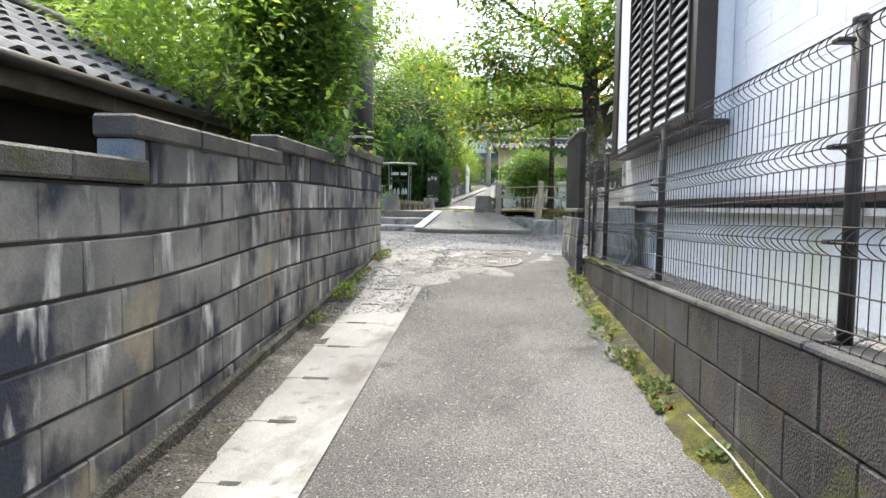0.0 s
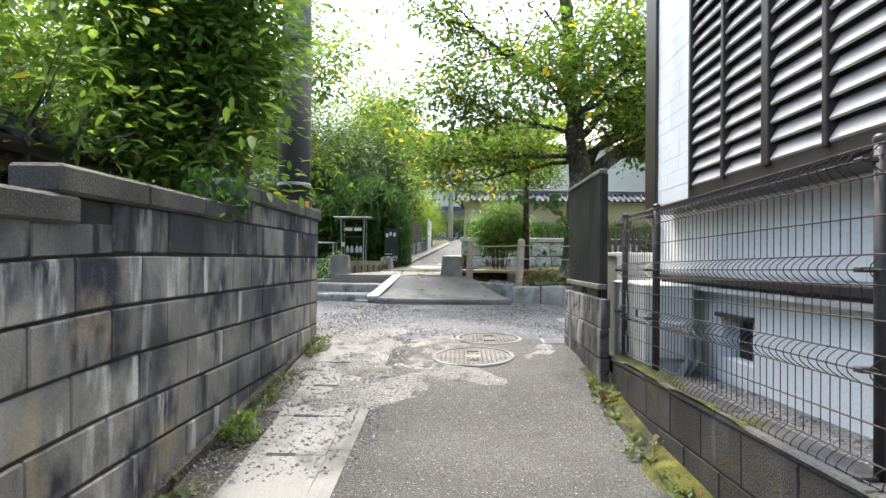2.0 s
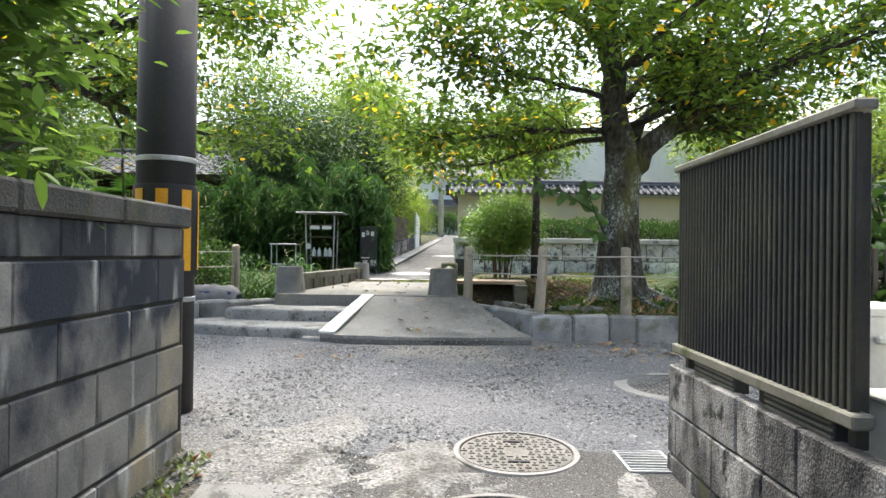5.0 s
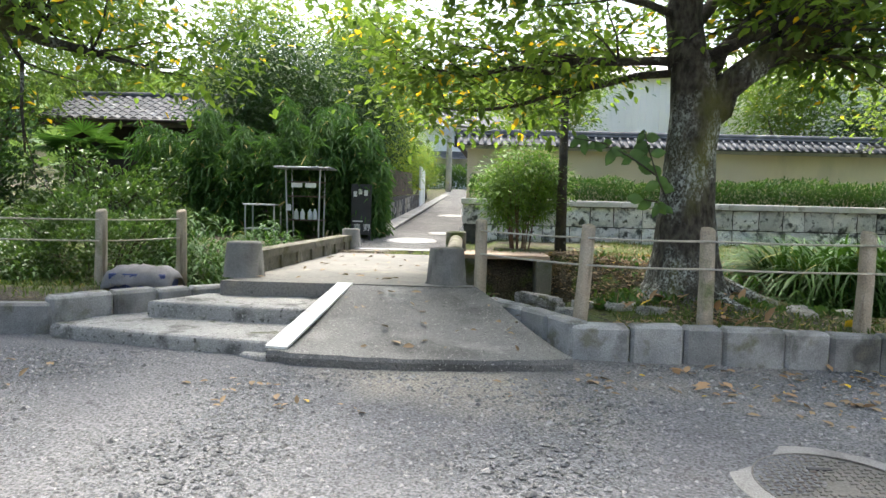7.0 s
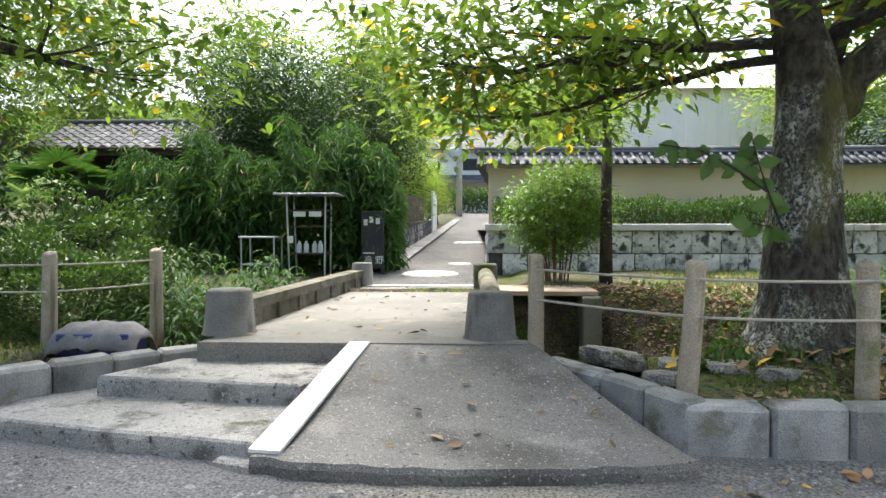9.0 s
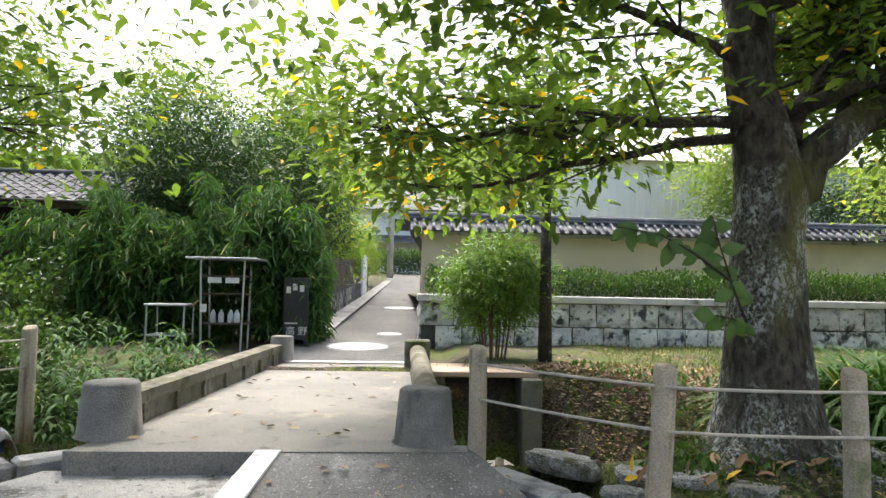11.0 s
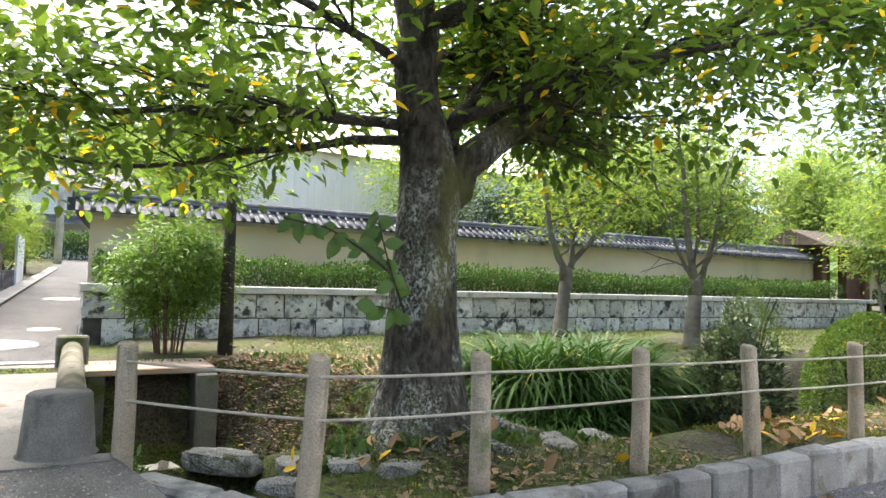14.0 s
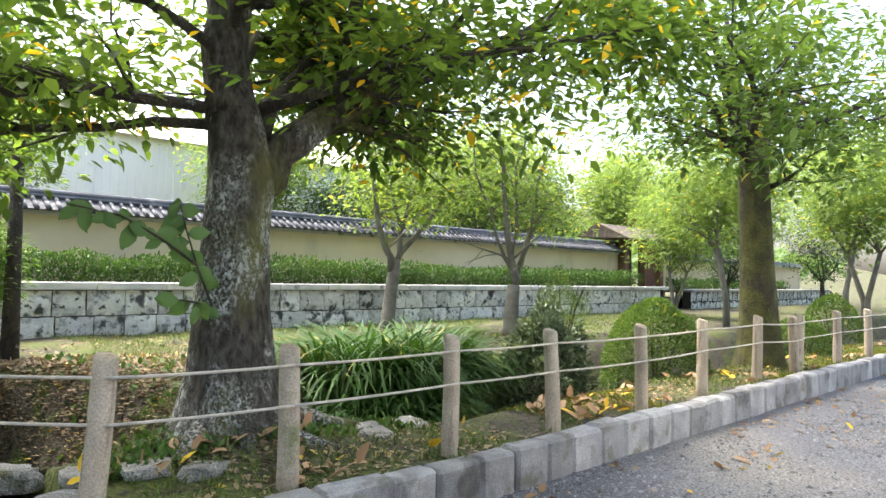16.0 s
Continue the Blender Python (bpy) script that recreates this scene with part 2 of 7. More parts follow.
PLANK = surface("dark_wood", (0.06, 0.045, 0.032), (0.11, 0.085, 0.06), 4.0, 90, 0.8, 0.4, 0.3, [((0.16, 0.13, 0.1), 5.0, (2, 2, 0.3), 0.58, 0.7)], vary=0.15)
REDWOOD = surface("red_brown_wood", (0.1, 0.05, 0.035), (0.15, 0.075, 0.05), 5.0, 90, 0.7, 0.3, 0.2, vary=0.1)
TILE = surface("roof_tile", (0.05, 0.053, 0.06), (0.095, 0.098, 0.106), 3.0, 60, 0.78, 0.2, 0.15, [((0.2, 0.2, 0.19), 3.0, None, 0.6, 0.7)], vary=0.2)
POSTWOOD = surface("weathered_post", (0.27, 0.225, 0.17), (0.36, 0.31, 0.245), 3.0, 100, 0.9, 0.6, 0.25,
                   [((0.16, 0.13, 0.095), 7.0, (3, 3, 0.2), 0.55, 0.68), ((0.16, 0.17, 0.09), 3.0, None, 0.62, 0.72)], vary=0.15)
ROPE = surface("rope", (0.4, 0.37, 0.31), (0.52, 0.48, 0.41), 20, 300, 0.9, 0.5, 0.2)


def lichen_bark(name, patch_lo, patch_hi):
    """Ridged dark bark; moss in broad areas, pale lichen specks gathered in patches."""
    m, nt, nodes, links, bsdf = shader(name)
    ridge = noise_at(nt, 24.0, 5.0, (1, 1, 0.5))
    col = blend(nt, ramp(nt, ridge, 0.36, 0.64), (0.024, 0.021, 0.017), (0.082, 0.074, 0.06))
    col = blend(nt, ramp(nt, noise_at(nt, 1.7, 4.0, (1, 1, 0.6)), 0.5, 0.64), col, (0.09, 0.092, 0.026))
    area = ramp(nt, noise_at(nt, 2.6, 5.0, (1, 1, 0.7)), patch_lo, patch_hi)
    for scale, lo, hi, tint in ((70.0, 0.47, 0.57, (0.22, 0.232, 0.21)), (32.0, 0.54, 0.61, (0.38, 0.4, 0.37))):
        both = nodes.new("ShaderNodeMath")
        both.operation = "MULTIPLY"
        links.new(area, both.inputs[0])
        links.new(ramp(nt, noise_at(nt, scale, 4.0, (1, 1, 0.7)), lo, hi), both.inputs[1])
        col = blend(nt, both.outputs[0], col, tint)
    links.new(col, bsdf.inputs["Base Color"])
    bsdf.inputs["Roughness"].default_value = 0.95
    bsdf.inputs["Specular IOR Level"].default_value = 0.25
    bp = nodes.new("ShaderNodeBump")
    bp.inputs["Strength"].default_value, bp.inputs["Distance"].default_value = 1.0, 0.05
    links.new(ridge, bp.inputs["Height"])
    links.new(bp.outputs[0], bsdf.inputs["Normal"])
    return m


BARK = lichen_bark("bark", 0.4, 0.58)
FORKBARK = lichen_bark("fork_bark", 0.56, 0.7)
BARKMOSS = surface("mossy_bark", (0.045, 0.045, 0.017), (0.095, 0.097, 0.026), 5.0, 70, 0.95, 1.0, 0.4, [((0.05, 0.042, 0.032), 4.0, (1, 1, 0.5), 0.54, 0.66)], dist=0.03)
LIMB = surface("limb_bark", (0.03, 0.026, 0.021), (0.065, 0.056, 0.044), 8.0, 80, 0.95, 0.9, 0.4, [((0.07, 0.07, 0.025), 3.0, None, 0.56, 0.68), ((0.22, 0.23, 0.2), 14.0, None, 0.63, 0.69)], dist=0.03)
GREYBARK = surface("grey_bark", (0.1, 0.092, 0.076), (0.17, 0.158, 0.132), 6.0, 80, 0.95, 0.7, 0.3, [((0.12, 0.13, 0.06), 3.0, None, 0.56, 0.68)])
SIDING = surface("siding", (0.8, 0.82, 0.84), (0.86, 0.87, 0.88), 0.7, 50, 0.6, 0.25, 0.04, [((0.55, 0.57, 0.58), 1.2, (1, 1, 0.3), 0.6, 0.8)])
BASEWALL = surface("base_render", (0.68, 0.72, 0.75), (0.75, 0.78, 0.8), 0.8, 70, 0.8, 0.3, 0.06, [((0.5, 0.53, 0.38), 1.1, (1, 1, 0.5), 0.54, 0.72)])
BROWN = surface("brown_metal", (0.035, 0.026, 0.024), (0.05, 0.038, 0.034), 2.0, 60, 0.4, 0.05, 0.08)
LOUVRE = surface("louvre_slat", (0.4, 0.38, 0.36), (0.47, 0.45, 0.43), 2.0, 60, 0.45, 0.05, 0.08)
FENCE = surface("fence_coat", (0.028, 0.024, 0.022), (0.042, 0.036, 0.033), 8.0, 90, 0.42, 0.05, 0.1)
PANELM = surface("panel_board", (0.032, 0.031, 0.025), (0.06, 0.057, 0.043), 2.5, 60, 0.55, 0.15, 0.15,
                 [((0.15, 0.14, 0.09), 4.0, (1, 3, 0.25), 0.6, 0.75), ((0.025, 0.025, 0.026), 1.2, None, 0.5, 0.64)])
PANELFR = surface("panel_frame", (0.13, 0.125, 0.1), (0.2, 0.19, 0.15), 3.0, 60, 0.6, 0.1, 0.15, [((0.07, 0.08, 0.03), 4.0, None, 0.56, 0.68)])
ACWHITE = surface("appliance_paint", (0.62, 0.62, 0.57), (0.68, 0.67, 0.63), 1.5, 60, 0.5, 0.05, 0.05, [((0.45, 0.43, 0.36), 3.0, (1, 1, 0.3), 0.62, 0.8)])
ACDARK = surface("grille_dark", (0.025, 0.025, 0.027), (0.04, 0.04, 0.042), 3, 50, 0.6, 0.05, 0.1)
IRON = surface("cast_iron", (0.13, 0.125, 0.115), (0.2, 0.19, 0.175), 4.0, 90, 0.6, 0.3, 0.25, [((0.12, 0.1, 0.08), 5.0, None, 0.58, 0.7)], metal=0.35)
WHITELINE = surface("road_paint", (0.66, 0.66, 0.64), (0.74, 0.74, 0.72), 2.0, 90, 0.8, 0.2, 0.12, [((0.4, 0.39, 0.37), 7.0, None, 0.6, 0.68)])
POLEM = surface("pole_coat", (0.022, 0.02, 0.021), (0.036, 0.033, 0.033), 2.0, 60, 0.65, 0.1, 0.15, [((0.06, 0.057, 0.055), 3.0, (2, 2, 0.3), 0.62, 0.75)])
YELLOW = surface("yellow_guard", (0.75, 0.36, 0.02), (0.8, 0.42, 0.03), 3.0, 60, 0.45, 0.05, 0.08)
GREYWALL = surface("metal_cladding", (0.76, 0.73, 0.66), (0.82, 0.79, 0.72), 0.5, 40, 0.75, 0.1, 0.04, [((0.42, 0.44, 0.45), 0.8, (1, 1, 0.25), 0.56, 0.75)])
WHITEWALL = surface("white_wall", (0.72, 0.73, 0.74), (0.78, 0.78, 0.78), 0.6, 40, 0.8, 0.1, 0.04)
DARK = surface("dark_wall", (0.03, 0.026, 0.022), (0.05, 0.043, 0.036), 1.5, 50, 0.85, 0.2, 0.2)
SIGN = surface("sign_board", (0.022, 0.022, 0.025), (0.035, 0.035, 0.038), 3.0, 60, 0.5, 0.05, 0.1)
PAPER = surface("paper", (0.66, 0.66, 0.63), (0.74, 0.73, 0.7), 6.0, 90, 0.85, 0.05, 0.05)
STEEL = surface("galvanised_steel", (0.4, 0.41, 0.42), (0.5, 0.51, 0.52), 5.0, 80, 0.45, 0.1, 0.12, metal=0.6)
PLASTIC = surface("cloudy_plastic", (0.55, 0.58, 0.6), (0.66, 0.68, 0.7), 5.0, 60, 0.3, 0.05, 0.05)
TARP = surface("grey_tarp", (0.16, 0.155, 0.16), (0.23, 0.22, 0.225), 6.0, 120, 0.8, 0.5, 0.2)
CRATE = surface("blue_crate", (0.03, 0.045, 0.13), (0.045, 0.06, 0.17), 3.0, 60, 0.45, 0.05, 0.1)
RUST = surface("rusty_slab", (0.3, 0.22, 0.16), (0.4, 0.31, 0.24), 4.0, 90, 0.85, 0.4, 0.25)
CULV = surface("wet_concrete", (0.1, 0.1, 0.085), (0.17, 0.165, 0.14), 3.0, 80, 0.8, 0.5, 0.3, [((0.06, 0.075, 0.02), 3.0, None, 0.52, 0.65)])

L_CHERRY = leafy("cherry_leaf", (0.03, 0.072, 0.02), (0.145, 0.22, 0.042), (0.66, 0.43, 0.03), 0.04, 0.54, 0.5)
# foliage over the block wall: sunlit and shaded greens, the light put into the colour
L_WALL_LIT = leafy("garden_leaf_lit", (0.1, 0.17, 0.045), (0.26, 0.37, 0.1), (0.5, 0.42, 0.06), 0.012, 0.55, 0.5)
L_WALL_SHADED = leafy("garden_leaf_shaded", (0.05, 0.11, 0.03), (0.17, 0.27, 0.065), (0.5, 0.42, 0.06), 0.012, 0.45, 0.5)
L_NAND = leafy("nandina_leaf", (0.03, 0.08, 0.018), (0.17, 0.28, 0.05), None, 0, 0.35, 0.42)
L_FRESH = leafy("fresh_leaf", (0.085, 0.145, 0.045), (0.21, 0.29, 0.085), (0.5, 0.42, 0.06), 0.02, 0.45)
L_DARK = leafy("dark_leaf", (0.016, 0.042, 0.015), (0.05, 0.1, 0.03), None, 0, 0.2, 0.55)
L_MID = leafy("mid_leaf", (0.03, 0.07, 0.018), (0.12, 0.19, 0.045), (0.35, 0.3, 0.05), 0.02, 0.38)
L_BAMBOO = leafy("bamboo_leaf", (0.018, 0.058, 0.015), (0.06, 0.125, 0.03), (0.3, 0.27, 0.12), 0.012, 0.28, 0.7)
L_LIME = leafy("lime_leaf", (0.1, 0.17, 0.03), (0.25, 0.34, 0.08), (0.45, 0.4, 0.05), 0.04, 0.4)
L_AZALEA = leafy("azalea_leaf", (0.02, 0.052, 0.015), (0.09, 0.155, 0.04), None, 0, 0.28, 0.4)
L_MOSSTUFT = leafy("moss_tuft", (0.1, 0.11, 0.015), (0.2, 0.2, 0.03), None, 0, 0.2, 0.85)
L_SPRIG = leafy("sprig_leaf", (0.05, 0.11, 0.035), (0.09, 0.16, 0.05), None, 0, 0.3, 0.45)
L_CAMELLIA = leafy("camellia_leaf", (0.035, 0.06, 0.03), (0.13, 0.17, 0.1), None, 0, 0.2, 0.3)
L_HEDGE = leafy("hedge_leaf", (0.02, 0.055, 0.012), (0.075, 0.14, 0.028), None, 0, 0.25)
L_FAR = leafy("far_leaf", (0.07, 0.13, 0.045), (0.16, 0.24, 0.09), None, 0, 0.35)
L_LITTER = leafy("fallen_leaf", (0.11, 0.07, 0.038), (0.34, 0.25, 0.15), (0.5, 0.34, 0.05), 0.04, 0.05)
L_GRASS = leafy("grass_blade", (0.04, 0.075, 0.014), (0.1, 0.14, 0.03), (0.26, 0.22, 0.1), 0.12, 0.25)
RED = leafy("red_petal", (0.5, 0.02, 0.015), (0.7, 0.05, 0.03), None, 0, 0.2)


# ---- geometry ----
class Geo:
    """Gathers vertices and faces of one part."""

    def __init__(self):
        self.v, self.f = [], []

    def add(self, verts, faces):
        n = len(self.v)
        self.v += [tuple(p) for p in verts]
        self.f += [tuple(i + n for i in f) for f in faces]
        return self

    def box(self, lo, hi, ch=0.0):
        (a, b, c), (d, e, g) = lo, hi
        if ch <= 0:
            vs = [(x, y, z) for x in (a, d) for y in (b, e) for z in (c, g)]
            return self.add(vs, [(0, 1, 3, 2), (4, 6, 7, 5), (0, 4, 5, 1), (2, 3, 7, 6), (0, 2, 6, 4), (1, 5, 7, 3)])
        ch = min(ch, 0.45 * min(d - a, e - b, g - c))
        ctr = Vector(((a + d) / 2, (b + e) / 2, (c + g) / 2))
        half = ((d - a) / 2, (e - b) / 2, (g - c) / 2)
        vs, key = [], {}
        for sx in (-1, 1):
            for sy in (-1, 1):
                for sz in (-1, 1):
                    s = (sx, sy, sz)
                    for ax in range(3):
                        p = [ctr[i] + s[i] * (half[i] - (0 if i == ax else ch)) for i in range(3)]
                        key[(s, ax)] = len(vs)
                        vs.append(tuple(p))
        fs = []
        for ax in range(3):
            o = [i for i in range(3) if i != ax]
            for sg in (-1, 1):
                q = []
                for u, w in ((-1, -1), (1, -1), (1, 1), (-1, 1)):
                    s = [0, 0, 0]
                    s[ax], s[o[0]], s[o[1]] = sg, u, w
                    q.append(key[(tuple(s), ax)])
                fs.append(q)
            for u in (-1, 1):
                for w in (-1, 1):
                    s0, s1 = [0, 0, 0], [0, 0, 0]
                    s0[ax], s1[ax] = -1, 1
                    s0[o[0]] = s1[o[0]] = u
                    s0[o[1]] = s1[o[1]] = w
                    s0, s1 = tuple(s0), tuple(s1)
                    fs.append([key[(s0, o[0])], key[(s1, o[0])], key[(s1, o[1])], key[(s0, o[1])]])
        for sx in (-1, 1):
            for sy in (-1, 1):
                for sz in (-1, 1):
                    fs.append([key[((sx, sy, sz), ax)] for ax in range(3)])
        out = []
        for f in fs:
            p = [Vector(vs[i]) for i in f]
            nrm = (p[1] - p[0]).cross(p[2] - p[0])
            out.append(tuple(f) if nrm.dot(sum(p, Vector()) / len(p) - ctr) > 0 else tuple(reversed(f)))
        return self.add(vs, out)

    def tube(self, pts, radii, sides=8, wob=0.0, caps=True):
        pts = [Vector(p) for p in pts]
        if not hasattr(radii, "__len__"):
            radii = [radii] * len(pts)
        vs, fs = [], []
        up = Vector((0.13, 0.21, 0.97))
        for i, p in enumerate(pts):
            d = (pts[min(i + 1, len(pts) - 1)] - pts[max(i - 1, 0)]).normalized()
            if abs(d.dot(up)) > 0.95:
                up = Vector((0.95, 0.2, 0.1))
            u = d.cross(up).normalized()
            w = d.cross(u)
            for k in range(sides):
                a = 2 * math.pi * k / sides
                r = radii[i]
                if wob:
                    r *= 1 + wob * noise.noise(Vector((math.cos(a) * 1.7, math.sin(a) * 1.7, i * 0.45 + p.x)))
                vs.append(p - u * (math.cos(a) * r) + w * (math.sin(a) * r))
        for i in range(len(pts) - 1):
            for k in range(sides):
                a, b = i * sides + k, i * sides + (k + 1) % sides
                fs.append((a, b, b + sides, a + sides))
        if caps:
            fs.append(tuple(reversed(range(sides))))
            fs.append(tuple(range((len(pts) - 1) * sides, len(pts) * sides)))
        return self.add(vs, fs)

    def lathe(self, prof, sides=20, ctr=(0, 0, 0)):
        n = len(prof)
        vs = [(ctr[0] + r * math.cos(2 * math.pi * k / sides), ctr[1] + r * math.sin(2 * math.pi * k / sides), ctr[2] + z) for k in range(sides) for r, z in prof]
        fs = [(k * n + i, ((k + 1) % sides) * n + i, ((k + 1) % sides) * n + i + 1, k * n + i + 1) for k in range(sides) for i in range(n - 1)]
        return self.add(vs, fs)

    def prism(self, poly, z0, z1):
        """A flat outline (counter-clockwise), raised from z0 to z1; each may be a function of x, y."""
        f0 = z0 if callable(z0) else (lambda x, y: z0)
        f1 = z1 if callable(z1) else (lambda x, y: z1)
        n = len(poly)
        vs = [(x, y, f0(x, y)) for x, y in poly] + [(x, y, f1(x, y)) for x, y in poly]
        fs = [tuple(reversed(range(n))), tuple(range(n, 2 * n))] + [(i, (i + 1) % n, n + (i + 1) % n, n + i) for i in range(n)]
        return self.add(vs, fs)

    def sheet(self, xs, ys, height):
        ny = len(ys)
        vs = [(x, y, height(x, y)) for x in xs for y in ys]
        fs = [(i * ny + j, (i + 1) * ny + j, (i + 1) * ny + j + 1, i * ny + j + 1) for i in range(len(xs) - 1) for j in range(ny - 1)]
        return self.add(vs, fs)


def mesh_of(name, geo, material, smooth=False):
    me = bpy.data.meshes.new(name)
    me.from_pydata(geo.v, [], geo.f)
    me.materials.append(material)
    if smooth:
        me.polygons.foreach_set("use_smooth", [True] * len(me.polygons))
    me.update()
    return me


def part(name, geo, material, parent=None, label="", smooth=False):
    ob = new(name, mesh_of(name, geo, material, smooth))
    ob.parent = parent
    if label:
        ob["label"] = label
    return ob


def piece(name, mesh, parent, m):
    ob = new(name, mesh)
    ob.parent = parent
    ob.matrix_basis = m
    return ob


def thing(name, at, label, category, group="", rz=0.0):
    ob = new(name)
    ob.empty_display_size = 0.1
    ob.matrix_basis = pose(*at, 0, 0, rz)
    return tagged(ob, label, category, group)


def solid(name, geo, material, label, category="", kind="structure", smooth=False):
    return tagged(part(name, geo, material, None, "", smooth), label, category or name.split("_")[0], "", kind)


def leaves_mesh(name, pos, aim, size, material, width=0.45, fold=0.25, up=None, droop=0.0):
    """One mesh of many leaves: pos (n,3) where each starts, aim (n,3) where it points, size (n,) its length."""
    n = len(pos)
    rng = np.random.default_rng(n)
    aim = aim / np.maximum(np.linalg.norm(aim, axis=1, keepdims=True), 1e-6)
    side = np.cross(aim, (0, 0, 1.0) if up is None else up) + rng.normal(0, 0.25, (n, 3))
    side -= aim * np.sum(side * aim, axis=1, keepdims=True)
    side /= np.maximum(np.linalg.norm(side, axis=1, keepdims=True), 1e-6)
    nrm = np.cross(side, aim)
    s = size[:, None]
    rows = []
    for along, across, lift in ((0, 0, 0), (0.33, -1, 1), (0.72, -0.75, 0.8), (1, 0, 0), (0.72, 0.75, 0.8), (0.33, 1, 1)):
        rows.append(pos + aim * s * along + side * s * (across * width * 0.5) + nrm * s * (lift * fold * width * 0.5) - np.array((0, 0, 1.0)) * s * droop * along * along)
    v = np.stack(rows, 1).reshape(-1, 3)
    base = (np.arange(n) * 6)[:, None]
    f = np.stack([base + np.array((0, 3, 2, 1)), base + np.array((0, 5, 4, 3))], 1).reshape(-1)
    me = bpy.data.meshes.new(name)
    me.vertices.add(n * 6)
    me.vertices.foreach_set("co", v.astype(np.float32).ravel())
    me.loops.add(n * 8)
    me.loops.foreach_set("vertex_index", f.astype(np.int32))
    me.polygons.add(n * 2)
    me.polygons.foreach_set("loop_start", (np.arange(n * 2) * 4).astype(np.int32))
    me.update(calc_edges=True)
    me.materials.append(material)
    return me


def spread(rng, n, flat=0.5):
    d = rng.normal(0, 1, (n, 3))
    d[:, 2] *= flat
    return d


def crown_leaves(name, clusters, per, leaf, material, parent, rng, spray=0.28, width=0.45, flat=0.5, droop=0.12):
    """Leaves in sprays round cluster centres (k,3)."""
    clusters = np.asarray(clusters)
    k = len(clusters)
    pos = np.repeat(clusters, per, 0) + rng.normal(0, spray, (k * per, 3)) * np.array((1, 1, 0.55))
    aim = pos - np.repeat(clusters, per, 0) + spread(rng, k * per, 0.4) * spray * 0.8
    aim[:, 2] -= spray * 0.12
    size = leaf * rng.uniform(0.6, 1.25, k * per)
    ob = new(name, leaves_mesh(name, pos, aim, size, material, width, 0.3, None, droop))
    ob.parent = parent
    return ob


def grow(geo, rng, start, way, length, r, depth, tips, sides=6, bend=0.25, lift=0.05, kids=3):
    """A limb that bends and forks; gathers the places of its twigs in tips."""
    p, d = Vector(start), Vector(way).normalized()
    steps = 5 if depth > 1 else 3
    pts, rad = [p.copy()], [r]
    for i in range(steps):
        d = (d + Vector(rng.normal(0, bend, 3)) * 0.5 + Vector((0, 0, lift))).normalized()
        p = p + d * (length / steps)
        pts.append(p.copy())
        rad.append(r * (1 - 0.62 * (i + 1) / steps))
        if depth <= 1 or i >= 2:
            tips.append(tuple(p))
    geo.tube(pts, rad, max(3, sides))
    if depth > 0:
        for k in range(kids):
            i = int(rng.integers(max(1, steps // 3), steps + 1))
            ax = Vector(rng.normal(0, 1, 3))
            nd = (d + ax.normalized() * 0.9)
            nd.z = nd.z * 0.6
            grow(geo, rng, pts[i], nd, length * rng.uniform(0.5, 0.72), rad[i] * 0.62, depth - 1, tips, sides - 2, bend, lift, kids)
    return pts


def mound(rng, n, rx, ry, rz, shell=0.75, uneven=0.35):
    """Places in a bush-shaped half ball."""
    d = rng.normal(0, 1, (n, 3))
    d[:, 2] = np.abs(d[:, 2])
    d /= np.linalg.norm(d, axis=1, keepdims=True)
    lump = np.array([1.0 - 0.57 * uneven + uneven * noise.noise(Vector(q) * 2.2) for q in d])
    rr = (shell + (1 - shell) * rng.uniform(0, 1, n) ** 0.5) * lump
    return d * rr[:, None] * np.array((rx, ry, rz))


# ---- ground levels ----
LANE_Y = (-60, -5, 0, 2.5, 4.25, 5.85, 7.3, 8.3, 11.4)
LANE_Z = (-3.0, -0.42, 0.06, 0.27, 0.44, 0.58, 0.74, 0.82, 0.94)
UP_Y = (16.5, 18.5, 24, 44, 60)
UP_Z = (1.29, 1.37, 1.62, 2.8, 3.4)


def lane_z(y):
    return float(np.interp(y, LANE_Y, LANE_Z))


def lane_at(x, y):
    """The lane falls towards the gutter on its left."""
    return lane_z(y) + float(np.interp(y, (2.0, 3.45, 5.5, 7.3, 8.3), (0.15, 0.09, 0.025, 0.03, 0.0))) * min(2.0, max(0.0, x + 1.0))


def up_z(y):
    return float(np.interp(y, UP_Y, UP_Z))


def smooth(a, b, v):
    t = min(1.0, max(0.0, (v - a) / (b - a)))
    return t * t * (3 - 2 * t)


def kerb_y(x):
    return 11.66 + max(0.0, -3.7 - x) * 0.177


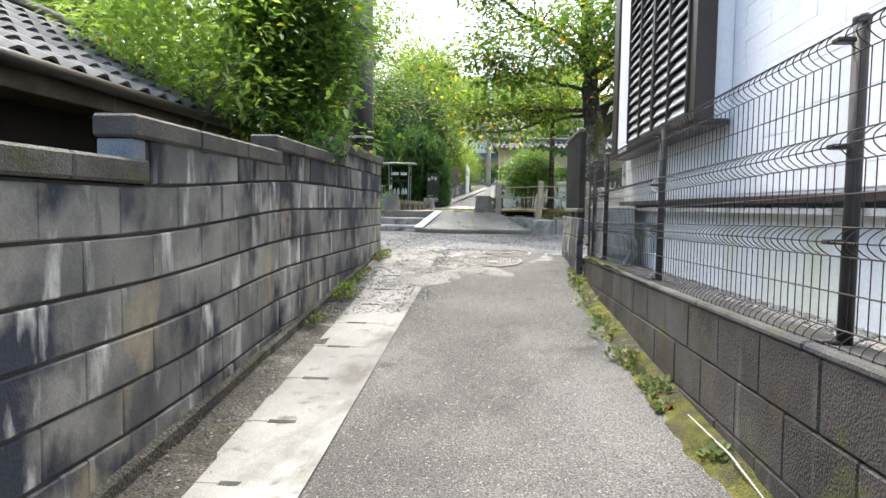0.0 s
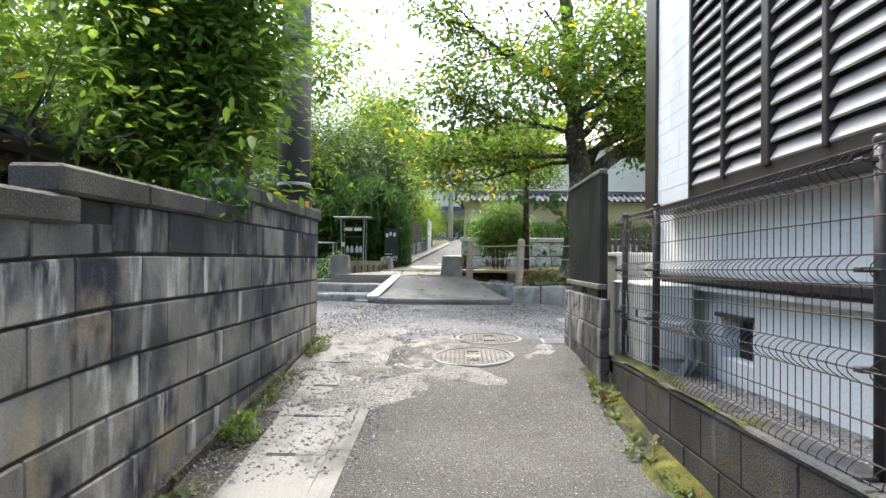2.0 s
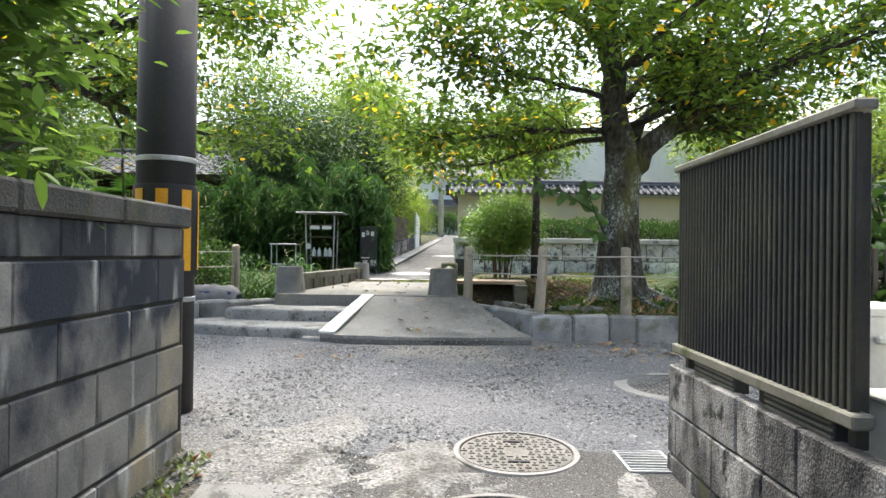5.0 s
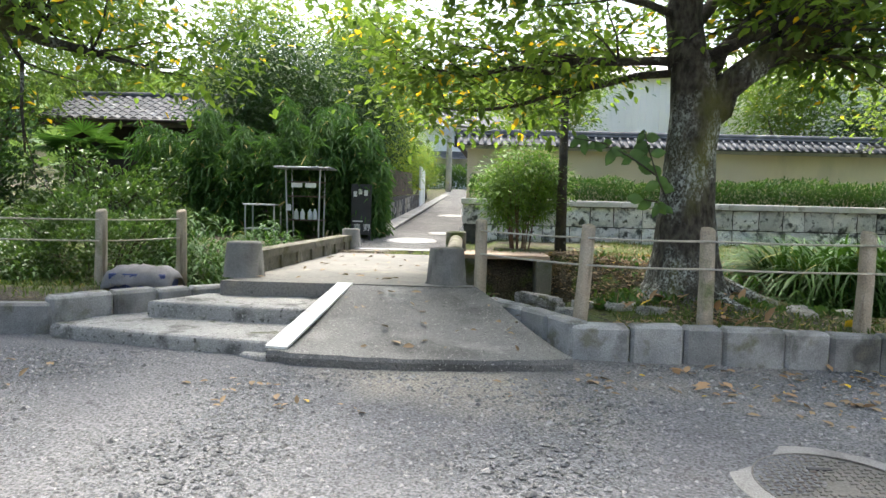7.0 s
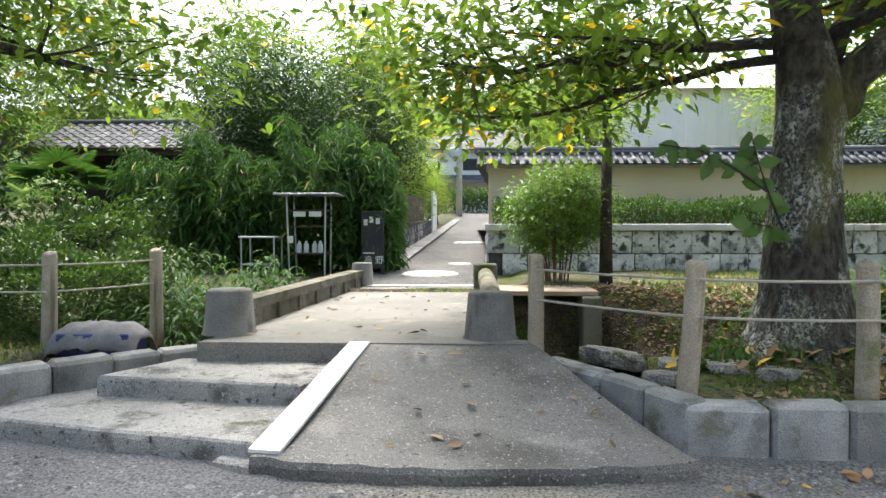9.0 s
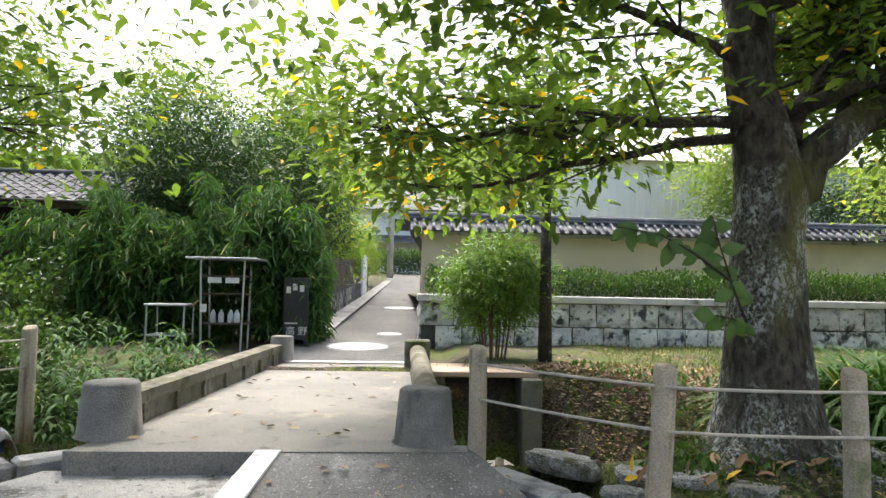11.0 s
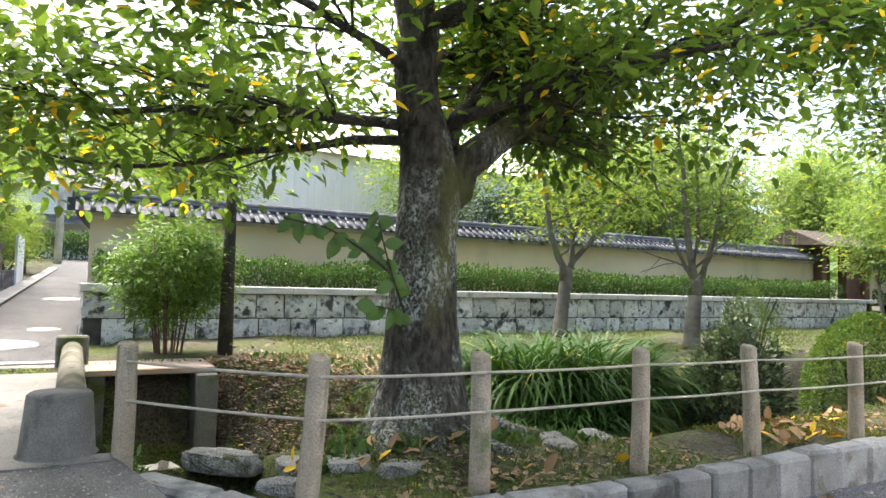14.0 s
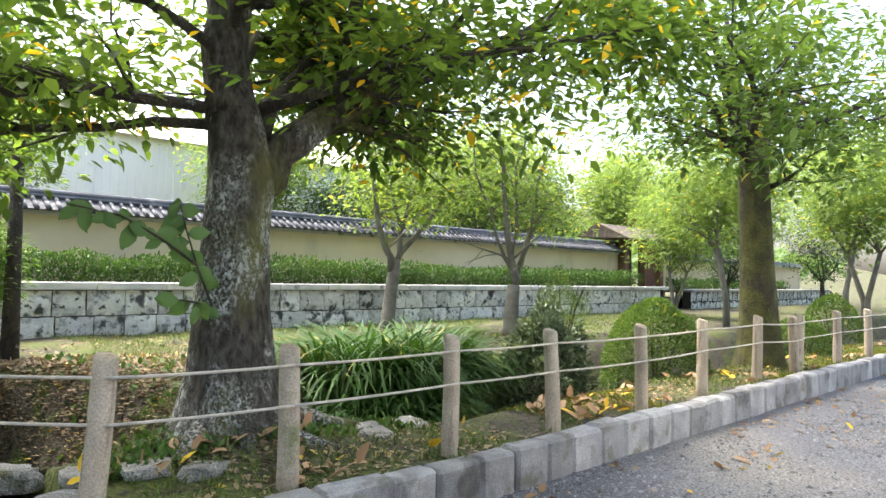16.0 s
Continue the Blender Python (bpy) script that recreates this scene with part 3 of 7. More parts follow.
def ground_z(x, y):
    """Height of the earth: lane and road in front, the sunken stream, the lawn beyond, the wooded hill far off."""
    if y < 11.42 or (x < -3.25 and y < kerb_y(x) + 0.1):
        return lane_at(x, min(y, 11.4)) - 0.05
    near = 13.0 - 0.55 * smooth(2.2, 3.4, x) + 0.3 * smooth(-2, -3.5, x)
    far = 15.9 - 1.8 * smooth(1.2, 3.2, x)
    wide = 0.35 + 1.1 * smooth(0.9, 1.6, x) * (1 - smooth(2.6, 3.6, x))
    bank = 1.15 + 0.16 * math.exp(-((x - 1.78) ** 2 + (y - 12.6) ** 2) / 0.35) + 0.03 * noise.noise(Vector((x * 1.5, y * 1.5, 0)))
    lawn = float(np.interp(y, (14, 16, 18.2, 24), (1.28, 1.33, 1.4, 1.5))) + 0.03 * noise.noise(Vector((x * 1.1, y * 1.1, 3)))
    if -3.25 < x < 0.7 and y < 12.7:
        bank = 0.8
    bed = 0.6 - 0.3 * (1 - smooth(0.9, 1.8, x))
    z = bank + (bed - bank) * smooth(near - 0.25, near + 0.2, y)
    z = z + (lawn - z) * smooth(far - wide, far, y)
    if y > 15.95:
        z = z + (up_z(y) - 0.03 - z) * (1 - smooth(0.4, 1.2, abs(x + 0.9) - 0.8)) if x < 0.3 else z
    if y > 44:
        z = max(z, up_z(y) - 0.03)
    if y > 55:
        z += 42 * smooth(55, 240, y) * (0.8 + 0.35 * noise.noise(Vector((x * 0.012, y * 0.012, 5))))
    return z


# ---- ground, lane and road ----
xs = sorted(set([-400, -200, -100, -60, -40, -30, -22, -16, 14, 16, 18, 20, 24, 30, 40, 60, 100, 200, 400] + [round(-12 + 0.2 * i, 2) for i in range(126)]))
ys = sorted(set([-400, -100, -40, -20, -10, -5, 0, 4, 8, 11.0, 11.41, 11.43] + [round(11.6 + 0.15 * i, 2) for i in range(48)] + [19, 20, 22, 24, 28, 34, 40, 44, 50, 55, 60, 70, 80, 95, 110, 130, 150, 180, 210, 240, 300, 400]))
solid("ground", Geo().sheet(xs, ys, ground_z), SOIL, "mossy brown earth of the stream banks and lawn", "ground", smooth=True)


def strip(name, x0, x1, y0, y1, dy, material, label, lift, wave=0.0):
    n = max(2, int((y1 - y0) / dy) + 1)
    yy = list(np.linspace(y0, y1, n))
    m = max(2, int((x1 - x0) / 0.25) + 1)
    g = Geo().sheet(list(np.linspace(x0, x1, m)), yy, lambda x, y: lane_at(x, y) + lift + wave * noise.noise(Vector((x * 2, y * 2, 1))))
    return solid(name, g, material, label, name.split("_")[0], smooth=True)


strip("road_lane", -0.72, 0.87, -8.0, 8.25, 0.3, ASPHALT, "grey worn asphalt of the narrow sloping lane", 0.0, 0.006)
strip("trim_gutter_edge", -0.76, -0.70, -8.0, 6.6, 0.4, GUTTER, "pale concrete edging beside the gutter", 0.007)
strip("trim_gutter_bed", -1.2, -0.745, -8.0, 6.6, 0.4, GUTTER, "stained concrete bed of the gutter", -0.002)
strip("trim_wall_foot", -1.46, -1.13, -8.0, 8.0, 0.25, DIRT, "dirty grit strip at the foot of the block wall", 0.0, 0.03)
gx = sorted(list(np.linspace(-40, 45, 171)) + [-2.9 + 0.1 * i for i in range(45)])
grav = Geo().sheet(gx, list(np.linspace(0, 1, 26)), lambda x, y: 0.0)
grav.v = [(x, g0 + v * (max(11.42, kerb_y(x) + 0.12) - g0), 0) for x, v, _ in grav.v for g0 in (8.1 + 0.22 * noise.noise(Vector((x * 1.6, 3, 0))),)]
grav.v = [(x, y, lane_z(min(y, 11.4)) + 0.004 + 0.012 * noise.noise(Vector((x * 1.3, y * 1.3, 2)))) for x, y, _ in grav.v]
solid("road_gravel", grav, GRAVEL_M,
      "blue-grey gravel road crossing the lane", "road", smooth=True)
solid("ground_lane_mouth", Geo().sheet(list(np.linspace(-1.46, 0.75, 60)), list(np.linspace(4.4, 8.9, 100)), lambda x, y: lane_at(x, y) + 0.022 * smooth(0.0, 0.5, 0.42 + 0.75 * noise.noise(Vector((x * 2.6, y * 1.7, 2)))
      + 0.3 * noise.noise(Vector((x * 9, y * 9, 2))) - max(0, x + 0.75) * 0.42 - max(0, 6.5 - y - 0.4 * max(0, -0.6 - x)) * 0.7 - max(0, y - 8.4) * 1.2) - 0.01),
      GRIT, "worn pale concrete at the mouth of the lane", "ground", smooth=True)

# gutter covers
gutter = tagged(new("pavement_gutter"), "row of pale concrete gutter covers with lifting slots", "pavement", "", "structure")
lid = mesh_of("gutter_cover", Geo().box((-0.235, -0.2985, -0.05), (0.165, 0.2985, 0), 0.003), GUTTER)
# no hole is cut: the dark box paints the shade inside a lifting slot
slot = mesh_of("slot", Geo().box((-0.075, -0.017, -0.01), (0.075, 0.017, 0.0), 0.001), MORTAR)
for i in range(-12, 9):
    y = 2.33 + 0.6 * i + 0.3
    tilt = math.degrees(math.atan2(lane_z(y + 0.3) - lane_z(y - 0.3), 0.6))
    xg = -0.93 - 0.018 * max(0, y - 2.5)
    piece("gutter_cover", lid, gutter, pose(xg, y, lane_z(y) + 0.012, tilt))
    piece("slot", slot, gutter, pose(xg - 0.06, y - 0.3, lane_z(y - 0.3) + 0.014, tilt))

# ---- block wall beside the lane ----
LW = -1.45
TOPS = [(-7.0, 2.5, 1.46), (2.5, 4.19, 1.64), (4.19, 5.7, 1.74), (5.7, 8.0, 1.88)]


def wall_top(y):
    return next((t for a, b, t in TOPS if a <= y < b), 1.88)


def course_rise(y):
    """The courses lift by half a block where the lane steepens."""
    return 0.1 * smooth(2.3, 4.6, y)


g = Geo()
for a, b, t in TOPS:
    g.box((LW - 0.135, a, -1.2), (LW - 0.009, b - 0.004, t - 0.01))
wall_left = solid("wall_left", g, MORTAR, "weathered grey concrete block wall stepping up with the lane", "wall")
rb = random.Random(4)
block_var = [mesh_of("block", Geo().box((-0.07, 0.002, 0.008), (0.0 + 0.003 * k, 0.468, 0.193), 0.006), BLOCK) for k in range(3)]
mould_var = [mesh_of("block", Geo().box((-0.07, 0.002, 0.008), (0.0 + 0.003 * k, 0.468, 0.193), 0.006), BLOCKMOULD) for k in range(3)]
for c in range(-4, 10):
    off = 0.235 * (c % 2) + 0.01
    y = -3.1 + off
    while y < 8.0:
        y1 = min(y + 0.47, 8.0)
        z0 = 1.445 - 0.2 * (6 - c) + course_rise(y)
        tilt = math.degrees(math.atan2(course_rise(y + 0.47) - course_rise(y), 0.47))
        if z0 + 0.2 > lane_z(y) - 0.05 and z0 + 0.06 < wall_top(y + 0.2) and y1 - y > 0.08:
            full = abs(y1 - y - 0.47) < 1e-6
            below = wall_top(y + 0.2) - z0 - 0.2
            mouldy = y > 3.2 and rb.random() < (0.95 if below < 0.12 else 0.3 if below < 0.34 else 0.0)
            me = (mould_var if mouldy else block_var)[rb.randrange(3)] if full else mesh_of("block", Geo().box((-0.07, 0.002, 0.008), (0, y1 - y - 0.002, 0.193), 0.006), BLOCK)
            top = wall_top(y + 0.2)
            m = pose(LW + rb.uniform(-0.002, 0.002), y, z0, tilt)
            if z0 + 0.2 > top + 0.01:
                m = m @ Matrix.Diagonal((1, 1, (top - z0) / 0.2, 1))
            piece("block", me, wall_left, m)
        y = y1
for i, (a, b, t) in enumerate(TOPS):
    y = a if i == 0 else a - 0.12
    while y < b - 0.01:
        y1 = min(y + 0.6, b + (0.02 if b > 7.9 else 0.0))
        if b - y1 < 0.1:
            y1 = b + (0.02 if b > 7.9 else 0.0)
        part("coping", Geo().box((LW - 0.16, y + 0.002, t - 0.002 + rb.uniform(-0.002, 0.002)), (LW + 0.025, y1 - 0.002, t + 0.095), 0.012), CAP, wall_left)
        y = y1
    if i:
        part("pier", Geo().box((LW - 0.15, a - 0.1, TOPS[i - 1][2] + 0.09), (LW + 0.004, a + 0.0, t - 0.004), 0.006), CAPBLUE if i < 2 else CAP, wall_left)
part("wall_end", Geo().box((LW - 0.13, 7.98, 0.3), (LW - 0.004, 8.0, 1.875), 0.004), CAP, wall_left)
part("footing", Geo().add([(LW, -3.0, lane_z(-3) - 0.2), (LW + 0.03, -3.0, lane_z(-3) - 0.2), (LW + 0.03, -3.0, lane_z(-3) + 0.05), (LW, -3.0, lane_z(-3) + 0.07),
                           (LW, 8.0, 0.5), (LW + 0.03, 8.0, 0.5), (LW + 0.03, 8.0, 0.84), (LW, 8.0, 0.86)],
                          [(0, 1, 2, 3), (7, 6, 5, 4), (3, 2, 6, 7), (1, 5, 6, 2), (0, 3, 7, 4), (0, 4, 5, 1)]), DIRT, wall_left, "damp dirt along the wall foot")

# ---- low wall, mesh fence and panel beside the lane ----
RW = 0.86


def low_fall(y):
    """How far the top of the low wall lies above (+) or below its mean level."""
    return 0.05 - 0.0265 * (y - 1.5)


LOW_TILT = math.degrees(math.atan(-0.0265))
g = Geo().box((RW + 0.006, -6, -1.0), (RW + 0.14, 6.44, 0.78))
wall_low = solid("wall_low", g, MORTAR, "low dark concrete block wall with moss at its foot", "wall")
for c in range(5):
    z0 = 0.76 - 0.2 * c
    y = -3.2 + 0.2 * (c % 2)
    while y < 6.44:
        y1 = min(y + 0.4, 6.44)
        if z0 + 0.2 > lane_at(0.9, y) - 0.06 and y1 - y > 0.06:
            piece("block", mesh_of("block", Geo().box((0, 0.003, 0.003), (0.13, y1 - y - 0.003, 0.197), 0.005), LOWBLOCK), wall_low, pose(RW + rb.uniform(-0.002, 0.002), y, z0 + low_fall(y), LOW_TILT))
        y = y1
for k in range(10):
    y = -3.2 + 0.98 * k
    piece("coping", mesh_of("coping", Geo().box((-0.004, 0.003, 0.198), (0.15, min(0.98, 6.44 - y) - 0.003, 0.225), 0.008), CAP), wall_low, pose(RW, y, 0.76 + low_fall(y), LOW_TILT))


def yard_z(x, y):
    return 0.93 + low_fall(y) + 0.01 * noise.noise(Vector((x * 9, y * 9, 2)))


yard = Geo().sheet([RW + 0.13, 1.2, 1.6], list(np.linspace(-6, 9, 40)), yard_z)
solid("ground_yard", yard, GRAVEL_M, "grey gravel strip behind the mesh fence", "ground")

FX = 0.93
mossy = Geo().sheet(list(np.linspace(RW - 0.008, RW + 0.1, 5)), list(np.linspace(3.6, 6.44, 50)), lambda x, y: 0.978 + low_fall(y) + 0.022 * smooth(-0.1, 0.4, noise.noise(Vector((x * 9, y * 3, 1))) + 0.25 * (y - 4.6)))
part("moss_cap", mossy, MOSS, wall_low, "olive moss on top of the low wall", True)
fence = thing("mesh_fence", (FX, 0, 0.97), "dark brown coated wire mesh fence on the low wall", "fence")
F_Z = 0.88
FOLDS = (0.02, 0.3, 0.56, 0.845)


def bead(z):
    """How far a wire leans towards the lane at height z: four pressed folds."""
    for b in FOLDS:
        d = abs(z - b)
        if d < 0.04:
            return -0.04 * (1 - (d / 0.04) ** 2)
    return 0.0


def fence_warp(geo):
    """The foot of the fence follows the falling wall, its top less so."""
    geo.v = [(x, y, z + low_fall(y) * (1 - 0.7 * z / F_Z)) for x, y, z in geo.v]
    return geo


zs = sorted([-0.02] + [b + k for b in FOLDS for k in (-0.04, -0.028, -0.013, 0, 0.013, 0.028, 0.04)])
posts_y = (-2.4, -0.35, 1.68, 3.76, 5.76, 6.46)
for a, b in zip(posts_y, posts_y[1:]):
    g = Geo()
    n = int((b - a) / 0.05)
    for i in range(1, n):
        y = a + (b - a) * i / n
        g.tube([(bead(z), y, z) for z in zs], 0.0021, 4)
    for z in (-0.02, 0.06, 0.16, 0.26, 0.34, 0.43, 0.52, 0.6, 0.7, 0.805, 0.885):
        g.tube([(-0.004, a, z), (-0.004, (a + b) / 2, z), (-0.004, b, z)], 0.0024, 4)
    for z in FOLDS:
        for lean in (-0.036,):
            g.tube([(lean, a, z), (lean, (a + b) / 2, z), (lean, b, z)], 0.0024, 4)
    part("mesh_panel", fence_warp(g), FENCE, fence)
for y in posts_y:
    part("post", fence_warp(Geo().tube([(0.024, y, -0.06), (0.024, y, F_Z + 0.015)], 0.0205, 12)), FENCE, fence, smooth=True)
    part("cap", fence_warp(Geo().lathe([(0.0225, 0.0), (0.0235, 0.012), (0.018, 0.022), (0, 0.026)], 12, (0.024, y, F_Z + 0.012))), FENCE, fence, smooth=True)
    for z in FOLDS:
        part("clamp", fence_warp(Geo().box((-0.042, y - 0.02, z - 0.007), (0.006, y + 0.02, z + 0.007), 0.003)), FENCE, fence)

CW = 0.79
g = Geo().box((CW + 0.015, 6.46, 0.3), (CW + 0.055, 7.94, 1.27))
wall_gatepost = solid("wall_corner", g, MORTAR, "rough dark block wall under the panel at the lane corner", "wall")
for c in range(5):
    z0 = 1.09 - 0.2 * c
    y = 6.45 + (-0.2 if c % 2 else 0)
    while y < 7.96:
        ya, y1 = max(y, 6.45), min(y + 0.4, 7.96)
        if z0 + 0.2 > lane_z(y) - 0.06 and y1 - ya > 0.05:
            piece("block", mesh_of("block", Geo().box((0, 0.003, 0.003), (0.062, y1 - ya - 0.003, 0.197), 0.006), CORNERBLOCK), wall_gatepost, pose(CW + rb.uniform(-0.004, 0.004), ya, z0))
        y = y + 0.4
panel = thing("privacy_screen", (0.83, 7.27, 1.3), "tall dark ribbed screen panel standing on the block wall", "screen")
for sy in (-0.6, 0.6):
    part("post", Geo().box((0.014, sy - 0.02, -0.02), (0.05, sy + 0.02, 0.86), 0.004), PANELM, panel)
part("sheet", Geo().box((-0.004, -0.64, 0.08), (0.012, 0.64, 0.86)), PANELM, panel)
ribm = mesh_of("rib", Geo().box((-0.014, 0, 0.08), (-0.003, 0.018, 0.86), 0.003), PANELM)
for i in range(39):
    piece("rib", ribm, panel, pose(0, -0.64 + 0.0333 * i, 0))
part("bottom_rail", Geo().box((-0.03, -0.675, 0.045), (0.03, 0.675, 0.085), 0.006), PANELFR, panel)
part("top_rail", Geo().box((-0.028, -0.675, 0.855), (0.034, 0.675, 0.885), 0.006), PANELFR, panel)
for k in range(2):
    vt = part("vent_block", Geo().box((0.0, -0.55 + 0.62 * k, -0.02), (0.05, -0.15 + 0.62 * k, 0.045), 0.003), ACDARK, panel)
    for j in range(3):
        part("louvre", Geo().box((-0.006, -0.54 + 0.62 * k, -0.012 + 0.019 * j), (0.004, -0.16 + 0.62 * k, -0.004 + 0.019 * j)), PANELFR, vt)

# ---- house beside the lane ----
house = thing("house", (1.3, 0, 0.9), "white sided house with dark brown trim and louvred shutters", "house")
part("base_wall", Geo().box((0.06, -8, -0.6), (0.26, 5.45, 0.52)).box((0.06, 5.85, -0.6), (0.26, 6.9, 0.52)).box((0.06, 5.45, -0.6), (0.26, 5.85, 0.1)).box((0.06, 5.45, 0.34), (0.26, 5.85, 0.52)), BASEWALL, house, "pale blue-grey rendered base wall")
part("flashing", Geo().box((-0.03, -8, 0.52), (0.25, 6.93, 0.56), 0.006), BROWN, house)
part("drip_edge", Geo().box((-0.015, -8, 0.47), (0.25, 6.915, 0.5), 0.004), PALECAP, house)
part("wall", Geo().box((0.02, -8, 0.56), (0.25, 6.9, 6.2)), SIDING, house)
part("end_wall", Geo().box((0.25, 6.7, -0.6), (7.0, 6.9, 6.2)), SIDING, house)
part("roof", Geo().prism([(-0.5, -8.5), (7.5, -8.5), (7.5, 7.5), (-0.5, 7.5)], 6.2, 6.4), BROWN, house)
g = Geo()
rs = random.Random(9)
for c in range(62):
    z0 = 0.575 + 0.09 * c
    y = -3.0 + 0.17 * (c % 3) + 0.05 * rs.random()
    while y < 6.95:
        w = rs.choice((0.3, 0.42, 0.5))
        if z0 < 4.2:
            g.box((0.013 + 0.003 * rs.random(), y + 0.0004, z0), (0.03, min(y + w, 6.88) - 0.0004, z0 + 0.0893), 0.0014)
        y += w
tagged(part("siding_board", g, SIDING, house, "white embossed brick-pattern siding"), kind="stuff")
bay = part("bay", Geo().box((-0.15, 3.73, 1.0), (0.012, 6.6, 5.2), 0.004), SIDING, house)
for c in range(34):
    z0 = 1.01 + 0.09 * c
    y = 5.7 + 0.05 * rs.random()
    while y < 6.38:
        w = rs.choice((0.25, 0.36, 0.44))
        if min(y + w, 6.38) - y > 0.02:
            part("bay_board", Geo().box((-0.155 - 0.002 * rs.random(), y + 0.0004, z0), (-0.148, min(y + w, 6.38) - 0.0004, z0 + 0.0893), 0.0014), SIDING, house)
        y += w
part("corner_trim", Geo().box((-0.175, 6.38, 0.985), (0.03, 6.62, 5.4), 0.006), BROWN, house, "dark brown metal corner trim")
part("eave_trim", Geo().box((-0.3, 3.3, 5.2), (0.1, 7.0, 5.32), 0.006), BROWN, house)
part("bay_sill", Geo().box((-0.19, 3.7, 0.965), (0.0, 6.6, 1.0), 0.008), BROWN, house)
SH = (3.84, 5.62, 1.04, 4.4)
shutter = part("louvred_shutter", Geo().box((-0.165, SH[0], SH[2]), (-0.152, SH[1], SH[3])), ACDARK, house, "dark louvred shutter")
part("jamb", Geo().box((-0.2, SH[0] - 0.14, SH[2] - 0.05), (-0.09, SH[0], SH[3]), 0.004), BROWN, shutter)
part("jamb", Geo().box((-0.2, SH[1], SH[2] - 0.05), (-0.15, SH[1] + 0.06, SH[3]), 0.004), BROWN, shutter)
part("bottom_rail", Geo().box((-0.2, SH[0], SH[2] - 0.05), (-0.15, SH[1], SH[2] + 0.02), 0.004), BROWN, shutter)
for i in range(5):
    y = SH[0] + (SH[1] - SH[0]) * i / 4
    w = 0.032 if i == 2 else 0.016
    part("stile", Geo().box((-0.215, y - w, SH[2]), (-0.16, y + w, SH[3]), 0.004), BROWN, shutter)
for i in range(4):
    ya, yb = SH[0] + (SH[1] - SH[0]) * i / 4 + 0.017, SH[0] + (SH[1] - SH[0]) * (i + 1) / 4 - 0.017
    slat = mesh_of("slat", Geo().add([(-0.206, ya, 0), (-0.206, yb, 0), (-0.17, yb, 0.062), (-0.17, ya, 0.062), (-0.2, ya, -0.008), (-0.2, yb, -0.008), (-0.164, yb, 0.054), (-0.164, ya, 0.054)],
                                  [(0, 3, 2, 1), (4, 5, 6, 7), (0, 1, 5, 4), (2, 3, 7, 6), (1, 2, 6, 5), (0, 4, 7, 3)]), LOUVRE)
    for k in range(44):
        piece("slat", slat, shutter, pose(0, 0, SH[2] + 0.02 + 0.075 * k))
vent = part("vent_hatch", Geo().box((0.16, 5.45, 0.1), (0.2, 5.85, 0.34)), ACDARK, house)
part("hood", Geo().box((0.02, 5.43, 0.335), (0.1, 5.87, 0.36), 0.004), BROWN, house)

# outdoor unit
ac = thing("air_conditioner", (0.968, 6.02, 0.832), "off-white outdoor air conditioner unit behind the fence", "air conditioner")
for y in (0.1, 0.6):
    part("foot", Geo().box((0.02, y, 0), (0.3, y + 0.06, 0.03), 0.004), PALECAP, ac)
part("body", Geo().box((0.0, 0.0, 0.03), (0.29, 0.82, 0.56), 0.012), ACWHITE, ac)
part("lid", Geo().box((-0.007, -0.007, 0.552), (0.297, 0.827, 0.575), 0.008), ACWHITE, ac)
part("seam", Geo().box((-0.0015, 0.3, 0.035), (0.001, 0.304, 0.55)), PALECAP, ac)
for zc in (0.165, 0.42):
    # flat dark disc on the closed body, painted as the shade of the fan opening
    part("fan_opening", Geo().add([(-0.004, 0.51 + 0.122 * math.cos(2 * math.pi * k / 32), zc + 0.122 * math.sin(2 * math.pi * k / 32)) for k in range(32)], [tuple(reversed(range(32)))]), ACDARK, ac)
    part("fan_hub", Geo().tube([(-0.005, 0.51, zc), (-0.011, 0.51, zc)], 0.03, 16), ACWHITE, ac)
    g = Geo()
    for r in (0.034, 0.046, 0.058, 0.07, 0.082, 0.094, 0.106, 0.122):
        g.tube([(-0.012, 0.51 + r * math.cos(2 * math.pi * k / 28), zc + r * math.sin(2 * math.pi * k / 28)) for k in range(29)], 0.0022, 4)
    for k in range(8):
        a = math.pi * k / 8
        g.tube([(-0.014, 0.51 - 0.122 * math.cos(a), zc - 0.122 * math.sin(a)), (-0.014, 0.51 + 0.122 * math.cos(a), zc + 0.122 * math.sin(a))], 0.0025, 4)
    part("fan_grille", g, ACWHITE, ac)
part("badge", Geo().box((-0.004, 0.17, 0.36), (0.001, 0.22, 0.41)), ACDARK, ac)
for z in (0.2, 0.27, 0.34, 0.45):
    part("vent_slot", Geo().box((-0.004, 0.07, z), (0.001, 0.25, z + 0.006)), PALECAP, ac)
part("service_cover", Geo().box((0.08, -0.05, 0.12), (0.24, 0.002, 0.36), 0.02), ACWHITE, ac)
for x, r in ((0.2, 0.022), (0.25, 0.016)):
    part("hose", Geo().tube([(x - 0.02, -0.03, 0.3), (x, -0.06, 0.31), (x + 0.04, -0.075, 0.25), (x + 0.045, -0.07, 0.15), (x + 0.01, -0.05, 0.07), (x - 0.03, -0.03, 0.0)], r, 8), PALECAP, ac, smooth=True)
box2 = thing("utility_box", (1.06, 7.18, 0.8), "pale grey metal utility box behind the fence", "utility box")
part("body", Geo().box((0, 0, 0), (0.36, 0.3, 0.8), 0.012), ACWHITE, box2)
part("lid", Geo().box((-0.008, -0.008, 0.78), (0.368, 0.308, 0.815), 0.006), ACWHITE, box2)
part("handle", Geo().box((0.16, -0.03, 0.69), (0.3, 0.0, 0.72), 0.008), ACWHITE, box2)
